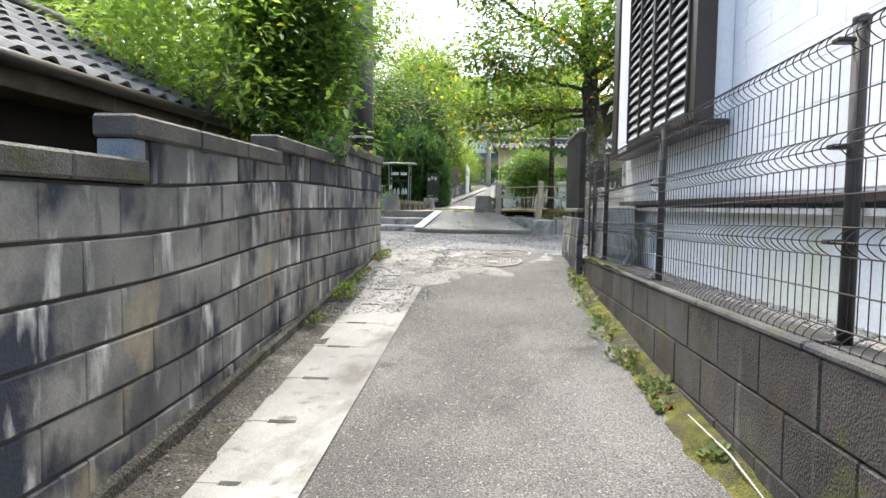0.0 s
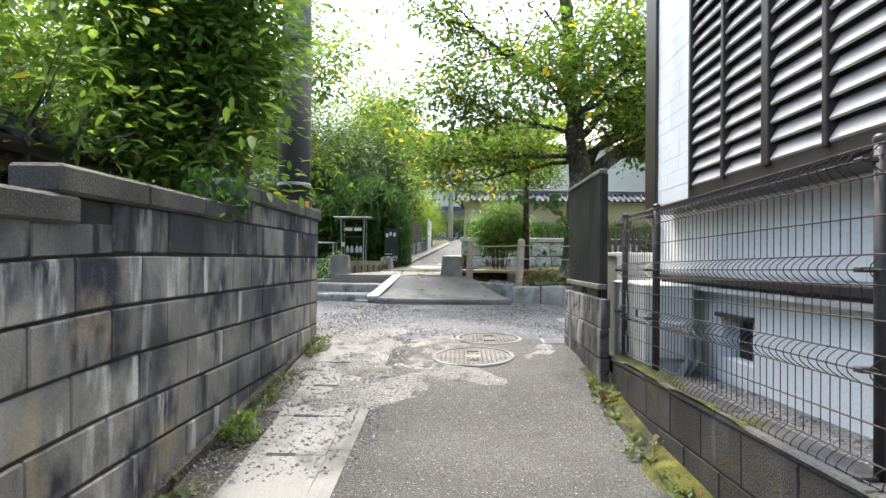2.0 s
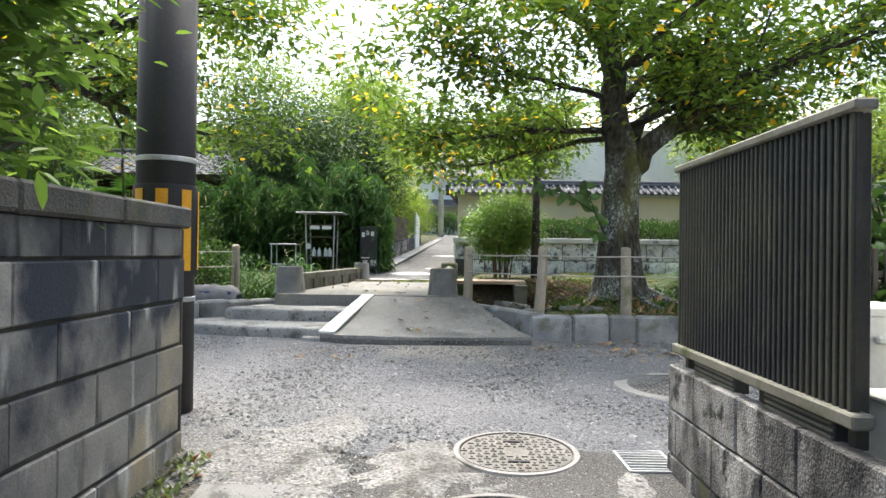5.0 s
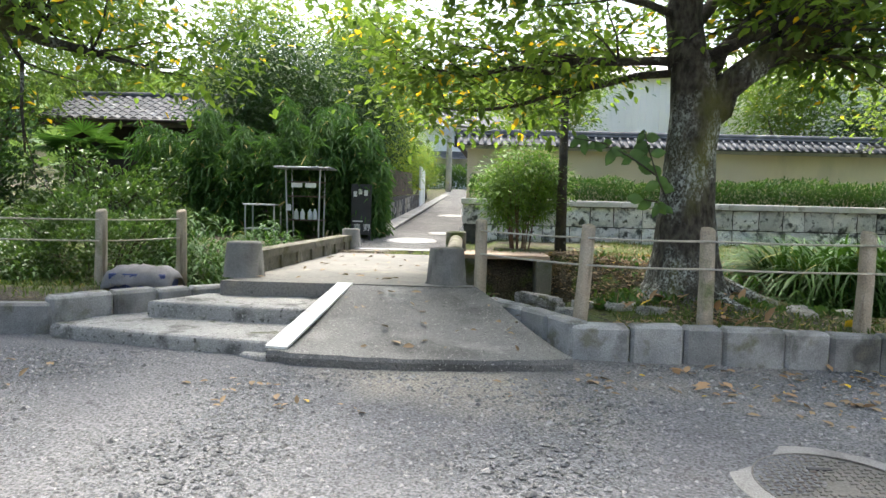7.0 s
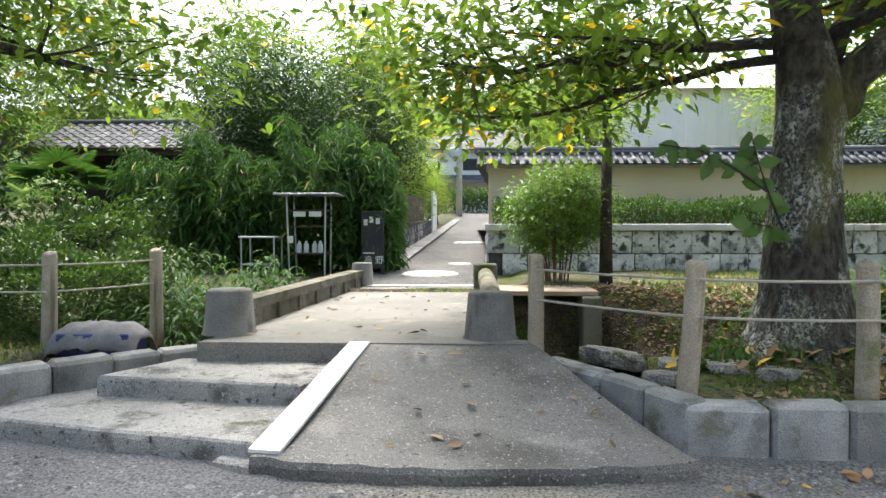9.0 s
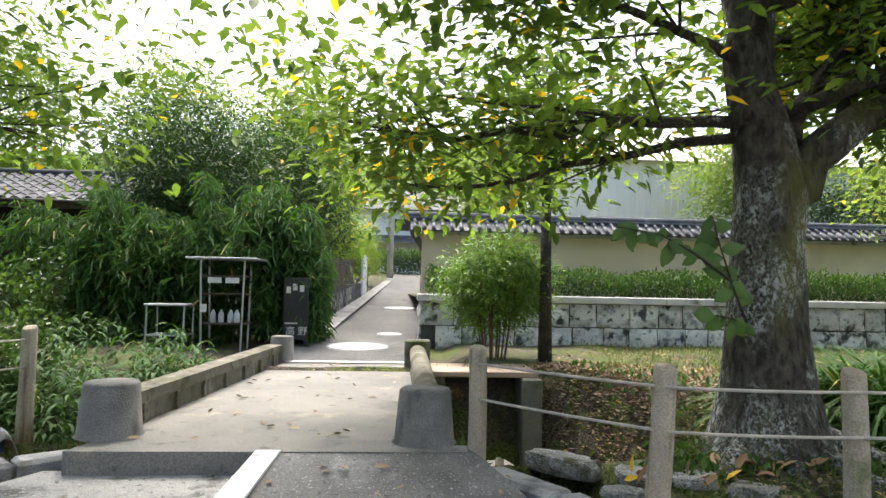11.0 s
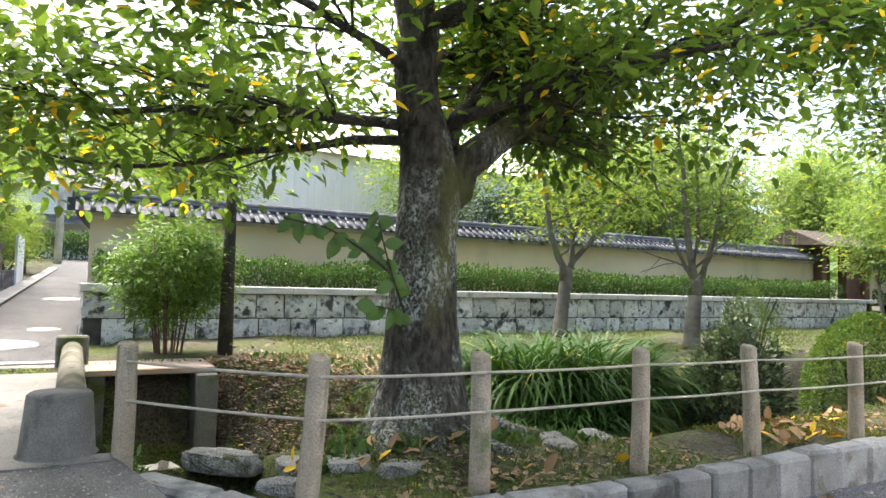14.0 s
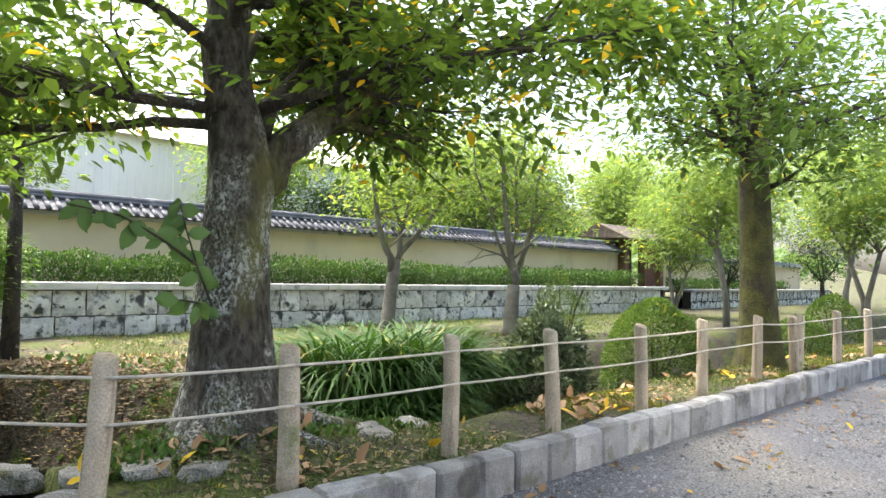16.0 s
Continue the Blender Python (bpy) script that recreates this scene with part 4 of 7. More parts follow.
picket = thing("picket_fence", (1.05, 7.62, 0.8), "dark slatted fence in front of the hibiscus bush", "fence")
slatm = mesh_of("slat", Geo().box((0, 0, 0), (0.022, 0.012, 1.02), 0.002), FENCE)
for k in range(16):
    piece("slat", slatm, picket, pose(0.05 * k, 0, 0))
for z in (0.15, 0.9):
    part("rail", Geo().box((-0.02, 0.012, z), (0.8, 0.034, z + 0.03), 0.003), FENCE, picket)

# ---- utility pole ----
pole = thing("utility_pole", (-1.87, 8.76, 0.78), "dark utility pole with yellow and black striped guard", "utility pole")
part("shaft", Geo().tube([(0, 0, 0), (0, 0, 3), (0, 0, 9)], [0.161, 0.151, 0.13], 20), CONCRETE, pole, smooth=True)
part("sleeve", Geo().tube([(0, 0, 0.0), (0, 0, 3.0)], [0.167, 0.16], 20), POLEM, pole, "dark protective sleeve", smooth=True)
guard = part("guard", Geo().lathe([(0.172, 0.85), (0.176, 0.86), (0.176, 1.36), (0.172, 1.37)], 28), POLEM, pole, smooth=True)
for k in range(8):
    a0 = 2 * math.pi * k / 8 + 0.1
    n = 4
    vs = [(0.181 * math.cos(a0 + 0.36 * i / n), 0.181 * math.sin(a0 + 0.36 * i / n), z) for z in (0.88, 1.34) for i in range(n + 1)]
    part("stripe", Geo().add(vs, [(i, i + 1, i + n + 2, i + n + 1) for i in range(n)]), YELLOW, guard)
for z in (0.7, 1.5, 2.6):
    part("band", Geo().lathe([(0.166, z), (0.17, z + 0.004), (0.17, z + 0.025), (0.164, z + 0.03)], 24), STEEL, pole)

# ---- manholes ----


def manhole(x, y, r, ring, label):
    tilt = math.degrees(math.atan2(lane_at(x, y + 0.3) - lane_at(x, y - 0.3), 0.6))
    t = thing("manhole_cover", (x, y, lane_at(x, y) + 0.006), label, "manhole cover", "manhole covers")
    t.matrix_basis = pose(x, y, lane_at(x, y) + 0.004, tilt, -1.7 if y < 7.5 else 0)
    part("collar", Geo().lathe([(r, -0.02), (r, 0.006), (r + ring * 0.8, 0.005), (r + ring, -0.01)], 40), CONCRETE, t, "pale mortar collar")
    part("lid", Geo().lathe([(0.0, 0.002), (r * 0.96, 0.002), (r * 0.97, -0.02)], 40).lathe([(r * 0.975, -0.01), (r * 0.98, 0.009), (r, 0.009), (r + 0.005, -0.01)], 40), IRON, t)
    g = Geo()
    n = int(r / 0.036)
    for i in range(-n, n + 1):
        for j in range(-n, n + 1):
            px, py = i * 0.036, j * 0.036
            if px * px + py * py < (r * 0.92) ** 2 and not (abs(px) < 0.06 and abs(py) < 0.04):
                if (i + j) % 2:
                    g.box((px - 0.015, py - 0.006, 0), (px + 0.015, py + 0.006, 0.008), 0.002)
                else:
                    g.box((px - 0.006, py - 0.015, 0), (px + 0.006, py + 0.015, 0.008), 0.002)
    part("tread_pattern", g, IRON, t)
    # dark raised bars paint the shade of keyholes; the lid itself is closed
    part("keyhole", Geo().box((-0.05, r * 0.5 - 0.012, 0), (0.05, r * 0.5 + 0.012, 0.0095)), ACDARK, t)
    part("keyhole", Geo().box((-0.05, -r * 0.55, 0), (0.05, -r * 0.55 + 0.02, 0.0095)), ACDARK, t)


manhole(-0.04, 7.3, 0.3, 0.035, "round patterned iron manhole cover set in pale mortar")
manhole(0.12, 8.15, 0.28, 0.03, "round patterned iron manhole cover at the road edge")
manhole(1.37, 9.55, 0.33, 0.11, "round iron manhole cover with a wide mortar collar in gravel")
grate = thing("drain_grate", (0.72, 8.05, lane_z(8.05) + 0.006), "small square iron drain grate by the wall", "drain grate")
part("frame", Geo().box((-0.12, -0.16, 0), (-0.105, 0.16, 0.012)).box((0.105, -0.16, 0), (0.12, 0.16, 0.012)).box((-0.105, -0.16, 0), (0.105, -0.145, 0.012)).box((-0.105, 0.145, 0), (0.105, 0.16, 0.012)), STEEL, grate)
# shallow dark fill under the bars, painted as the shade of a deep drain
part("shaft", Geo().box((-0.105, -0.145, -0.02), (0.105, 0.145, 0.001)), ACDARK, grate)
for k in range(7):
    part("bar", Geo().box((-0.105, -0.125 + 0.04 * k, 0.002), (0.105, -0.113 + 0.04 * k, 0.011)), STEEL, grate)

# ---- kerb, ramp, steps and footbridge ----
kerb = tagged(new("kerb"), "rough grey granite kerb stones along the gravel road", "kerb", "", "structure")
rk = random.Random(2)


def kerb_stone(a, b, zb, zt, depth, m=GRANITE):
    (ax, ay), (bx, by) = a, b
    d = Vector((bx - ax, by - ay))
    L = d.length
    g = Geo().box((0.004, 0, 0), (L - 0.004, depth, zt - zb), 0.022)
    for i, v in enumerate(g.v):
        q = Vector(v) * 9
        g.v[i] = (v[0] + 0.006 * noise.noise(q + Vector((ax * 7, 0, 0))), v[1] + 0.014 * noise.noise(q + Vector((0, ax * 5, 3))), v[2] + 0.012 * noise.noise(q + Vector((ax * 3, 2, 1))))
    ob = part("kerb_stone", g, m, kerb)
    ob.matrix_basis = pose(ax, ay, zb, 0, 0, math.degrees(math.atan2(d.y, d.x)))


def kerb_run(pts, step, zb, zt, depth):
    for (a, b) in zip(pts, pts[1:]):
        L = math.dist(a, b)
        n = max(1, round(L / step))
        shift = [0.0] + [rk.uniform(-0.16, 0.16) for _ in range(n - 1)] + [0.0]
        for i in range(n):
            f0, f1 = (i + shift[i]) / n, (i + 1 + shift[i + 1]) / n
            kerb_stone((a[0] + (b[0] - a[0]) * f0, a[1] + (b[1] - a[1]) * f0), (a[0] + (b[0] - a[0]) * f1, a[1] + (b[1] - a[1]) * f1), zb, zt + rk.uniform(-0.012, 0.012), depth)


kerb_run([(0.58, 11.4), (2.0, 11.3), (6.0, 11.28), (12.0, 11.25)], 0.32, 0.8, 1.19, 0.16)
kerb_run([(12.0, 11.25), (30.0, 11.0)], 0.6, 0.8, 1.17, 0.16)
kerb_run([(-0.02, 12.4), (0.28, 11.95), (0.58, 11.4)], 0.4, 0.85, 1.2, 0.18)
kerb_run([(-9.0, 12.6), (-3.7, 11.66), (-3.2, 11.72)], 0.34, 0.8, 1.17, 0.16)
kerb_run([(-3.2, 11.72), (-2.9, 12.05), (-2.45, 12.5), (-2.2, 12.7)], 0.36, 0.85, 1.22, 0.2)
kerb_run([(-20.0, 14.6), (-9.0, 12.6)], 0.6, 0.8, 1.15, 0.16)

def ramp_top(x, y):
    return 1.0 + 0.29 * smooth(10.95, 12.9, y) / smooth(10.95, 12.9, 12.48) if y < 12.48 else 1.29


g = Geo()
front = [(-1.42 + 1.98 * i / 24, 11.02 + 0.1 * ((i - 12) / 12) ** 2 + 0.04 * noise.noise(Vector((i * 0.6, 0, 0)))) for i in range(25)]
rows = []
for j in range(13):
    f = j / 12
    row = []
    for i, (x, y) in enumerate(front):
        u = i / 24
        xt = -1.2 + u * 1.16
        fx = x + (xt - x) * f
        fy = y + (12.5 - y) * f
        row.append((fx, fy, ramp_top(fx, fy) + 0.004 * noise.noise(Vector((fx * 3, fy * 3, 0)))))
    rows.append(row)
vs = [(x, y, 0.8) for x, y in front] + [(x, y - 0.012, 0.975) for x, y in front] + [p for r in rows for p in r]
fs = []
for j in range(14):
    for i in range(24):
        a = j * 25 + i
        fs.append((a, a + 1, a + 26, a + 25))
fs.append((0, 25, 50, 50 + 25, 50 + 25 * 12))
g.add(vs, fs)
solid("pavement_ramp", g, RAMPTOP, "cracked concrete ramp up to the footbridge", "ramp")
g = Geo().add([(x, y, ramp_top(x, y) + dz) for dz in (0.004, 0.02) for x, y in ((-1.44, 11.16), (-1.29, 11.14), (-1.07, 12.44), (-1.2, 12.44))], [(4, 5, 6, 7), (0, 1, 5, 4), (1, 2, 6, 5), (2, 3, 7, 6), (3, 0, 4, 7)])
solid("trim_white_edge", g, WHITELINE, "white painted edge strip beside the steps", "trim")


def worn_slab(poly, z0, z1, seed):
    """A cast slab with chipped, rounded edges and a slightly uneven top."""
    ring = []
    for (ax, ay), (bx, by) in zip(poly, poly[1:] + poly[:1]):
        n = max(1, round(math.dist((ax, ay), (bx, by)) / 0.035))
        ring += [(ax + (bx - ax) * i / n, ay + (by - ay) * i / n) for i in range(n)]
    cx, cy = sum(p[0] for p in ring) / len(ring), sum(p[1] for p in ring) / len(ring)
    geo, m = Geo(), len(ring)
    vs = []
    for inset, z in ((0.0, z0), (0.0, z1 - 0.035), (0.004, z1 - 0.012), (0.022, z1)):
        for x, y in ring:
            q = Vector((x * 6, y * 6, seed + z * 3))
            d = math.hypot(x - cx, y - cy)
            chip = max(0.0, noise.noise(q * 1.7) - 0.25) * 0.05 if inset else 0.0
            k = 1 - (inset + chip + 0.009 * noise.noise(q)) / d
            vs.append((cx + (x - cx) * k, cy + (y - cy) * k, z - chip * 0.3 + (0.003 * noise.noise(q * 0.4) if inset else 0)))
    fs = [(j * m + i, j * m + (i + 1) % m, (j + 1) * m + (i + 1) % m, (j + 1) * m + i) for j in range(3) for i in range(m)]
    fs.append(tuple(range(3 * m, 4 * m)))
    return geo.add(vs, fs)


steps = thing("steps", (0, 0, 0), "two low concrete steps beside the ramp", "steps")
part("step", worn_slab([(-3.15, 11.62), (-2.4, 11.42), (-1.43, 11.2), (-1.22, 12.4), (-2.6, 12.4), (-2.95, 12.05)], 0.7, 1.045, 1), WORNSTEP, steps)
part("step", worn_slab([(-2.62, 12.02), (-1.37, 11.83), (-1.2, 12.45), (-2.35, 12.55)], 0.9, 1.165, 2), WORNSTEP, steps)
part("plinth", worn_slab([(-1.62, 11.18), (-1.42, 11.1), (-1.4, 11.3), (-1.6, 11.36)], 0.8, 0.975, 3), WORNSTEP, steps)

bridge = thing("footbridge", (0, 0, 0), "concrete footbridge with low side walls over the stream", "footbridge")
part("deck", Geo().prism([(-2.2, 12.45), (-0.06, 12.45), (-0.05, 12.6), (-0.22, 12.62), (-0.18, 16.6), (-1.75, 16.6), (-2.12, 12.8)], 1.05, 1.29), DECK, bridge)


def taper(x, y, r, h, z=1.29):
    t = part("bridge_post", Geo().lathe([(0, h), (r * 0.8, h), (r * 0.86, h - 0.015), (r, 0.012), (r * 1.08, 0.0)], 24), POSTCONC, bridge, smooth=True)
    t.matrix_basis = pose(x, y, z)


taper(-0.29, 12.7, 0.175, 0.31)
taper(-2.13, 12.86, 0.18, 0.31)
taper(-1.79, 16.75, 0.15, 0.3)
part("side_wall", Geo().prism([(-2.22, 13.0), (-2.08, 13.0), (-1.78, 16.62), (-1.92, 16.62)], 1.2, 1.42).prism([(-2.24, 13.0), (-2.06, 13.0), (-1.76, 16.62), (-1.94, 16.62)], 1.42, 1.5), PARAPET, bridge, "mossy concrete parapet")
for k in range(7):
    f = (k + 0.3) / 7
    part("rib", Geo().box((-2.09 + 0.3 * f, 13.0 + 3.6 * f, 1.29), (-2.055 + 0.3 * f, 13.07 + 3.6 * f, 1.425), 0.004), PARAPET, bridge)
part("side_wall", Geo().prism([(-0.3, 12.85), (-0.12, 12.85), (-0.12, 15.9), (-0.3, 15.9)], 0.1, 1.33), CULV, bridge)
part("round_rail", Geo().tube([(-0.24, 12.8, 1.43), (-0.23, 14.5, 1.46), (-0.22, 16.0, 1.48)], [0.09, 0.09, 0.09], 12), PARAPET, bridge, smooth=True)
part("end_post", Geo().box((-0.36, 16.0, 1.2), (-0.08, 16.14, 1.62), 0.02), CULV, bridge)

# culvert mouth
culvert = thing("culvert", (0, 0, 0), "old concrete culvert mouth with a rusty slab lid", "culvert")
part("lid_slab", Geo().box((-0.12, 15.5, 1.29), (1.0, 16.25, 1.35), 0.01), RUST, culvert)
part("side_wall", Geo().box((0.82, 15.4, 0.1), (1.02, 16.2, 1.288), 0.012), CULV, culvert)
part("side_wall", Geo().box((-0.1, 15.55, 0.1), (0.05, 16.2, 1.288), 0.012), CULV, culvert)
part("back_wall", Geo().box((0.05, 16.1, 0.1), (0.82, 16.2, 1.288)), CULV, culvert)
part("pipe", Geo().lathe([(0.15, 0.0), (0.17, 0.0), (0.17, 0.14), (0.15, 0.14)], 20), CULV, culvert).matrix_basis = pose(0.28, 16.1, 0.72, 90)
blk = part("block", Geo().box((-0.14, -0.12, -0.3), (0.14, 0.12, 0.35), 0.02), CULV, None)
blk.matrix_basis = pose(0.42, 14.5, 0.35, 0, 0, 12)
tagged(blk, "mossy square concrete block standing in the stream", "concrete block")
for (x, y, z), (tx, ty, rz) in (((0.36, 14.15, 0.42), (-38, 22, 10)), ((0.02, 13.7, 0.5), (-30, -14, 5))):
    pl = part("plank", Geo().box((-0.035, -0.02, -0.4), (0.035, 0.02, 0.45), 0.006), GREYBARK, None)
    pl.matrix_basis = pose(x, y, z, tx, ty, rz)
    tagged(pl, "weathered mossy plank leaning in the stream bed", "plank", "planks in the stream")
for i, (x, y, s) in enumerate(((0.55, 12.72, 0.26), (0.42, 12.35, 0.27), (0.86, 12.45, 0.16), (1.12, 12.3, 0.2), (0.72, 12.15, 0.15), (1.35, 12.05, 0.17), (2.55, 12.2, 0.2), (3.0, 12.35, 0.16))):
    g = Geo()
    n1, n2 = 16, 24
    vs = []
    for a in range(n1 + 1):
        for b in range(n2):
            th, ph = math.pi * a / n1, 2 * math.pi * b / n2
            d = Vector((math.sin(th) * math.cos(ph), math.sin(th) * math.sin(ph), math.cos(th)))
            rr = s * (0.85 + 0.4 * noise.noise(d * 1.2 + Vector((i * 3, 0, 0))) * 0.6 + 0.08 * noise.noise(d * 5 + Vector((i * 3, 2, 0))) + 0.05 * noise.noise(d * 13))
            flat = max(-0.6, min(0.55, d.z * 1.4 + 0.25 * noise.noise(d * 3.1)))
            vs.append((d.x * rr, d.y * rr * 0.7, flat * rr * 0.42))
    g.add(vs, [(a * n2 + b, (a + 1) * n2 + b, (a + 1) * n2 + (b + 1) % n2, a * n2 + (b + 1) % n2) for a in range(n1) for b in range(n2)])
    r = part("boulder", g, ROCK, None)
    r.matrix_basis = pose(x, y, ground_z(x, y) + s * 0.01, 4 * (i % 3) - 4, 6 - 5 * (i % 3), 40 * i)
    tagged(r, "rough grey boulder on the stream bank", "boulder", "boulders on the bank")

# lane beyond the bridge
lane2 = Geo()
ly = [16.58, 17.2, 18, 19, 20, 22, 24, 27, 30, 34, 38, 44, 50]


def lane2_edge(y, right):
    f = (y - 16.6) / 27.4
    return (-0.14 + 0.95 * f) if right else (-1.95 + 1.2 * f)


vs = []
for y in ly:
    for u in (0, 0.25, 0.5, 0.75, 1):
        vs.append((lane2_edge(y, 0) * (1 - u) + lane2_edge(y, 1) * u, y, up_z(y) + 0.004))
lane2.add(vs, [(j * 5 + i, j * 5 + i + 1, (j + 1) * 5 + i + 1, (j + 1) * 5 + i) for j in range(len(ly) - 1) for i in range(4)])
solid("road_uphill", lane2, ASPHALT, "grey asphalt lane climbing between garden walls", "road")
solid("pavement_side", Geo().prism([(-1.9, 18.9), (-1.55, 18.9), (-0.65, 38), (-0.95, 38)], lambda x, y: up_z(y), lambda x, y: up_z(y) + 0.03), CONCRETE, "pale concrete strip along the climbing lane", "pavement")
solid("trim_stop_line", Geo().prism([(-1.72, 16.62), (-0.3, 16.62), (-0.3, 16.72), (-1.72, 16.72)], lambda x, y: up_z(y) + 0.006, lambda x, y: up_z(y) + 0.01), WHITELINE, "white painted line across the lane", "trim")
for x, y, r, kind in ((-0.98, 18.05, 0.42, "large"), (-0.55, 19.6, 0.2, "small"), (-0.35, 25.0, 0.4, "far")):
    t = thing("manhole_cover", (x, y, up_z(y) + 0.006), kind + " round pale manhole cover in the asphalt", "manhole cover", "manhole covers on the climbing lane")
    t.matrix_basis = pose(x, y, up_z(y) + 0.012, 3)
    part("lid", Geo().lathe([(0, 0.004), (r, 0.004), (r + 0.01, -0.01)], 32), PALECAP, t)
    part("rim", Geo().lathe([(r * 0.94, 0.003), (r * 0.95, 0.008), (r * 0.99, 0.008), (r, 0.003)], 32), CONCRETE, t)


# ---- post and rope fence along the stream ----
def post_mesh(h, r=0.052):
    return mesh_of("post", Geo().tube([(0, 0, -0.12), (0, 0, 0.05), (0.004, 0.0, h * 0.5), (0.0, 0.004, h - 0.012), (0, 0, h)], [r * 1.06, r * 1.05, r, r * 0.97, r * 0.88], 14, 0.06), POSTWOOD, True)


POST = post_mesh(0.69)
RIGHT_POSTS = [(0.0, 12.55, 0, 0), (0.71, 11.74, 2, 3), (1.57, 11.62, 1, -1), (2.66, 11.6, 0, 1), (3.62, 11.55, -1, -2), (4.75, 11.52, 2, -4), (5.95, 11.58, 0, 3), (7.3, 11.6, 0, 5), (8.3, 11.55, 3, -14),
               (8.62, 11.62, -2, 16), (9.9, 11.55, 0, 2), (11.2, 11.5, 0, -2), (12.5, 11.5, 0, 3), (13.8, 11.45, 0, 0), (15.2, 11.4, 0, 0), (16.6, 11.4, 0, 0)]
LEFT_POSTS = [(-3.08, 13.75, 0, 0), (-3.5, 12.95, 0, 1), (-4.85, 13.0, 0, 6), (-6.2, 13.15, 0, 0), (-7.6, 13.4, 0, 0)]


def post_foot(x, y):
    return max(1.16, ground_z(x, y))


def post_top(p):
    x, y, tx, ty = p
    return Vector((x, y, post_foot(x, y))) + (pose(0, 0, 0, tx, ty).to_3x3() @ Vector((0, 0, 0.69)))


for run, name in ((RIGHT_POSTS, "posts along the gravel road"), (LEFT_POSTS, "posts beside the steps")):
    for x, y, tx, ty in run:
        ob = new("fence_post", POST)
        ob.matrix_basis = pose(x, y, post_foot(x, y), tx, ty, 0)
        tagged(ob, "round weathered wooden post of the rope fence", "fence post", name)
    for a, b in zip(run, run[1:]):
        for drop in (0.085, 0.28):
            pa, pb = post_top(a) - Vector((0, 0.05, drop)), post_top(b) - Vector((0, 0.05, drop))
            mid = [pa.lerp(pb, f) - Vector((0, 0, 0.025 * f * (1 - f))) for f in (0, 0.25, 0.5, 0.75, 1)]
            r = part("rope", Geo().tube(mid, 0.008, 6), ROPE, None, "", True)
            tagged(r, "pale rope strung between two wooden posts", "rope", "ropes, " + name)

# ---- stone wall, hedge and plaster wall across the stream ----
SWY = 18.2
g = Geo().box((-0.1, SWY + 0.03, 0.9), (17.4, SWY + 0.3, 2.0)).prism([(-0.1, SWY + 0.3), (0.2, SWY + 0.3), (1.0, 30), (0.7, 30)], 0.9, 2.0).box((20.0, SWY + 0.33, 0.9), (34, SWY + 0.6, 1.95))
wall_stone = solid("wall_stone", g, MORTAR, "pale rough-faced stone retaining wall with flat coping", "wall")
def split_stone(w, h, k):
    """A split-faced stone: an uneven front, rounded back to the joints."""
    nx, nz = 5, 4
    vs = []
    for i in range(nx):
        for j in range(nz):
            u, v = i / (nx - 1), j / (nz - 1)
            rim = i in (0, nx - 1) or j in (0, nz - 1)
            q = Vector((u * 2.3 + k * 5, v * 1.9, k * 3.1))
            inset = 0.006 + 0.012 * abs(noise.noise(q * 1.3))
            x = inset + u * (w - 2 * inset) + (0 if i in (0, nx - 1) else 0.03 * noise.noise(q * 2))
            z = inset + v * (h - 2 * inset) + (0.012 * noise.noise(q * 1.7) if rim else 0.03 * noise.noise(q * 2.2))
            vs.append((x, (0.012 if rim else -0.022) - 0.034 * noise.noise(q * 1.6), z))
    n = len(vs)
    ring = [i * nz for i in range(nx)] + [(nx - 1) * nz + j for j in range(1, nz)] + [i * nz + nz - 1 for i in range(nx - 2, -1, -1)] + [j for j in range(nz - 2, 0, -1)]
    vs += [(vs[i][0], 0.1, vs[i][2]) for i in ring]
    fs = [(i * nz + j, (i + 1) * nz + j, (i + 1) * nz + j + 1, i * nz + j + 1) for i in range(nx - 1) for j in range(nz - 1)]
    m = len(ring)
    fs += [(ring[(k2 + 1) % m], ring[k2], n + k2, n + (k2 + 1) % m) for k2 in range(m)]
    return mesh_of("stone", Geo().add(vs, fs), PALESTONE)


stone_rows = []
for row, (h, sizes) in enumerate(((0.25, (0.3, 0.42, 0.36, 0.5)), (0.36, (0.34, 0.42, 0.5, 0.38, 0.46)), (0.34, (0.32, 0.4, 0.36, 0.48, 0.44)))):
    stone_rows.append([(w, split_stone(w, h, row * 11 + k)) for k, w in enumerate(sizes * 2)])
rw = random.Random(12)
for c, z0 in enumerate((1.05, 1.3, 1.66)):
    stone_var = stone_rows[c]
    x = -0.12 - 0.2 * (c % 2)
    while x < 17.3:
        w, me = stone_var[rw.randrange(len(stone_var))]
        if x > -0.3:
            piece("stone", me, wall_stone, pose(max(x, -0.12), SWY + rw.uniform(-0.008, 0.008), z0))
        x += w
    x = 20.0
    while x < 33.6:
        w, me = stone_var[rw.randrange(len(stone_var))]
        piece("stone", me, wall_stone, pose(x, SWY + 0.32, z0 - 0.04))
        x += w
    y = 18.3
    while y < 27:
        w, me = stone_var[rw.randrange(len(stone_var))]
        piece("stone", me, wall_stone, pose(-0.115 + 0.067 * (y - SWY), y + w, z0 + (0.02 if y < 22 else 0.25), 0, 0, -93.8))
        y += w
x = -0.16
while x < 17.4:
    part("coping", Geo().box((x + 0.003, SWY - 0.06, 2.0), (x + 0.897, SWY + 0.26, 2.105), 0.012), PALECAP, wall_stone)
    x += 0.9
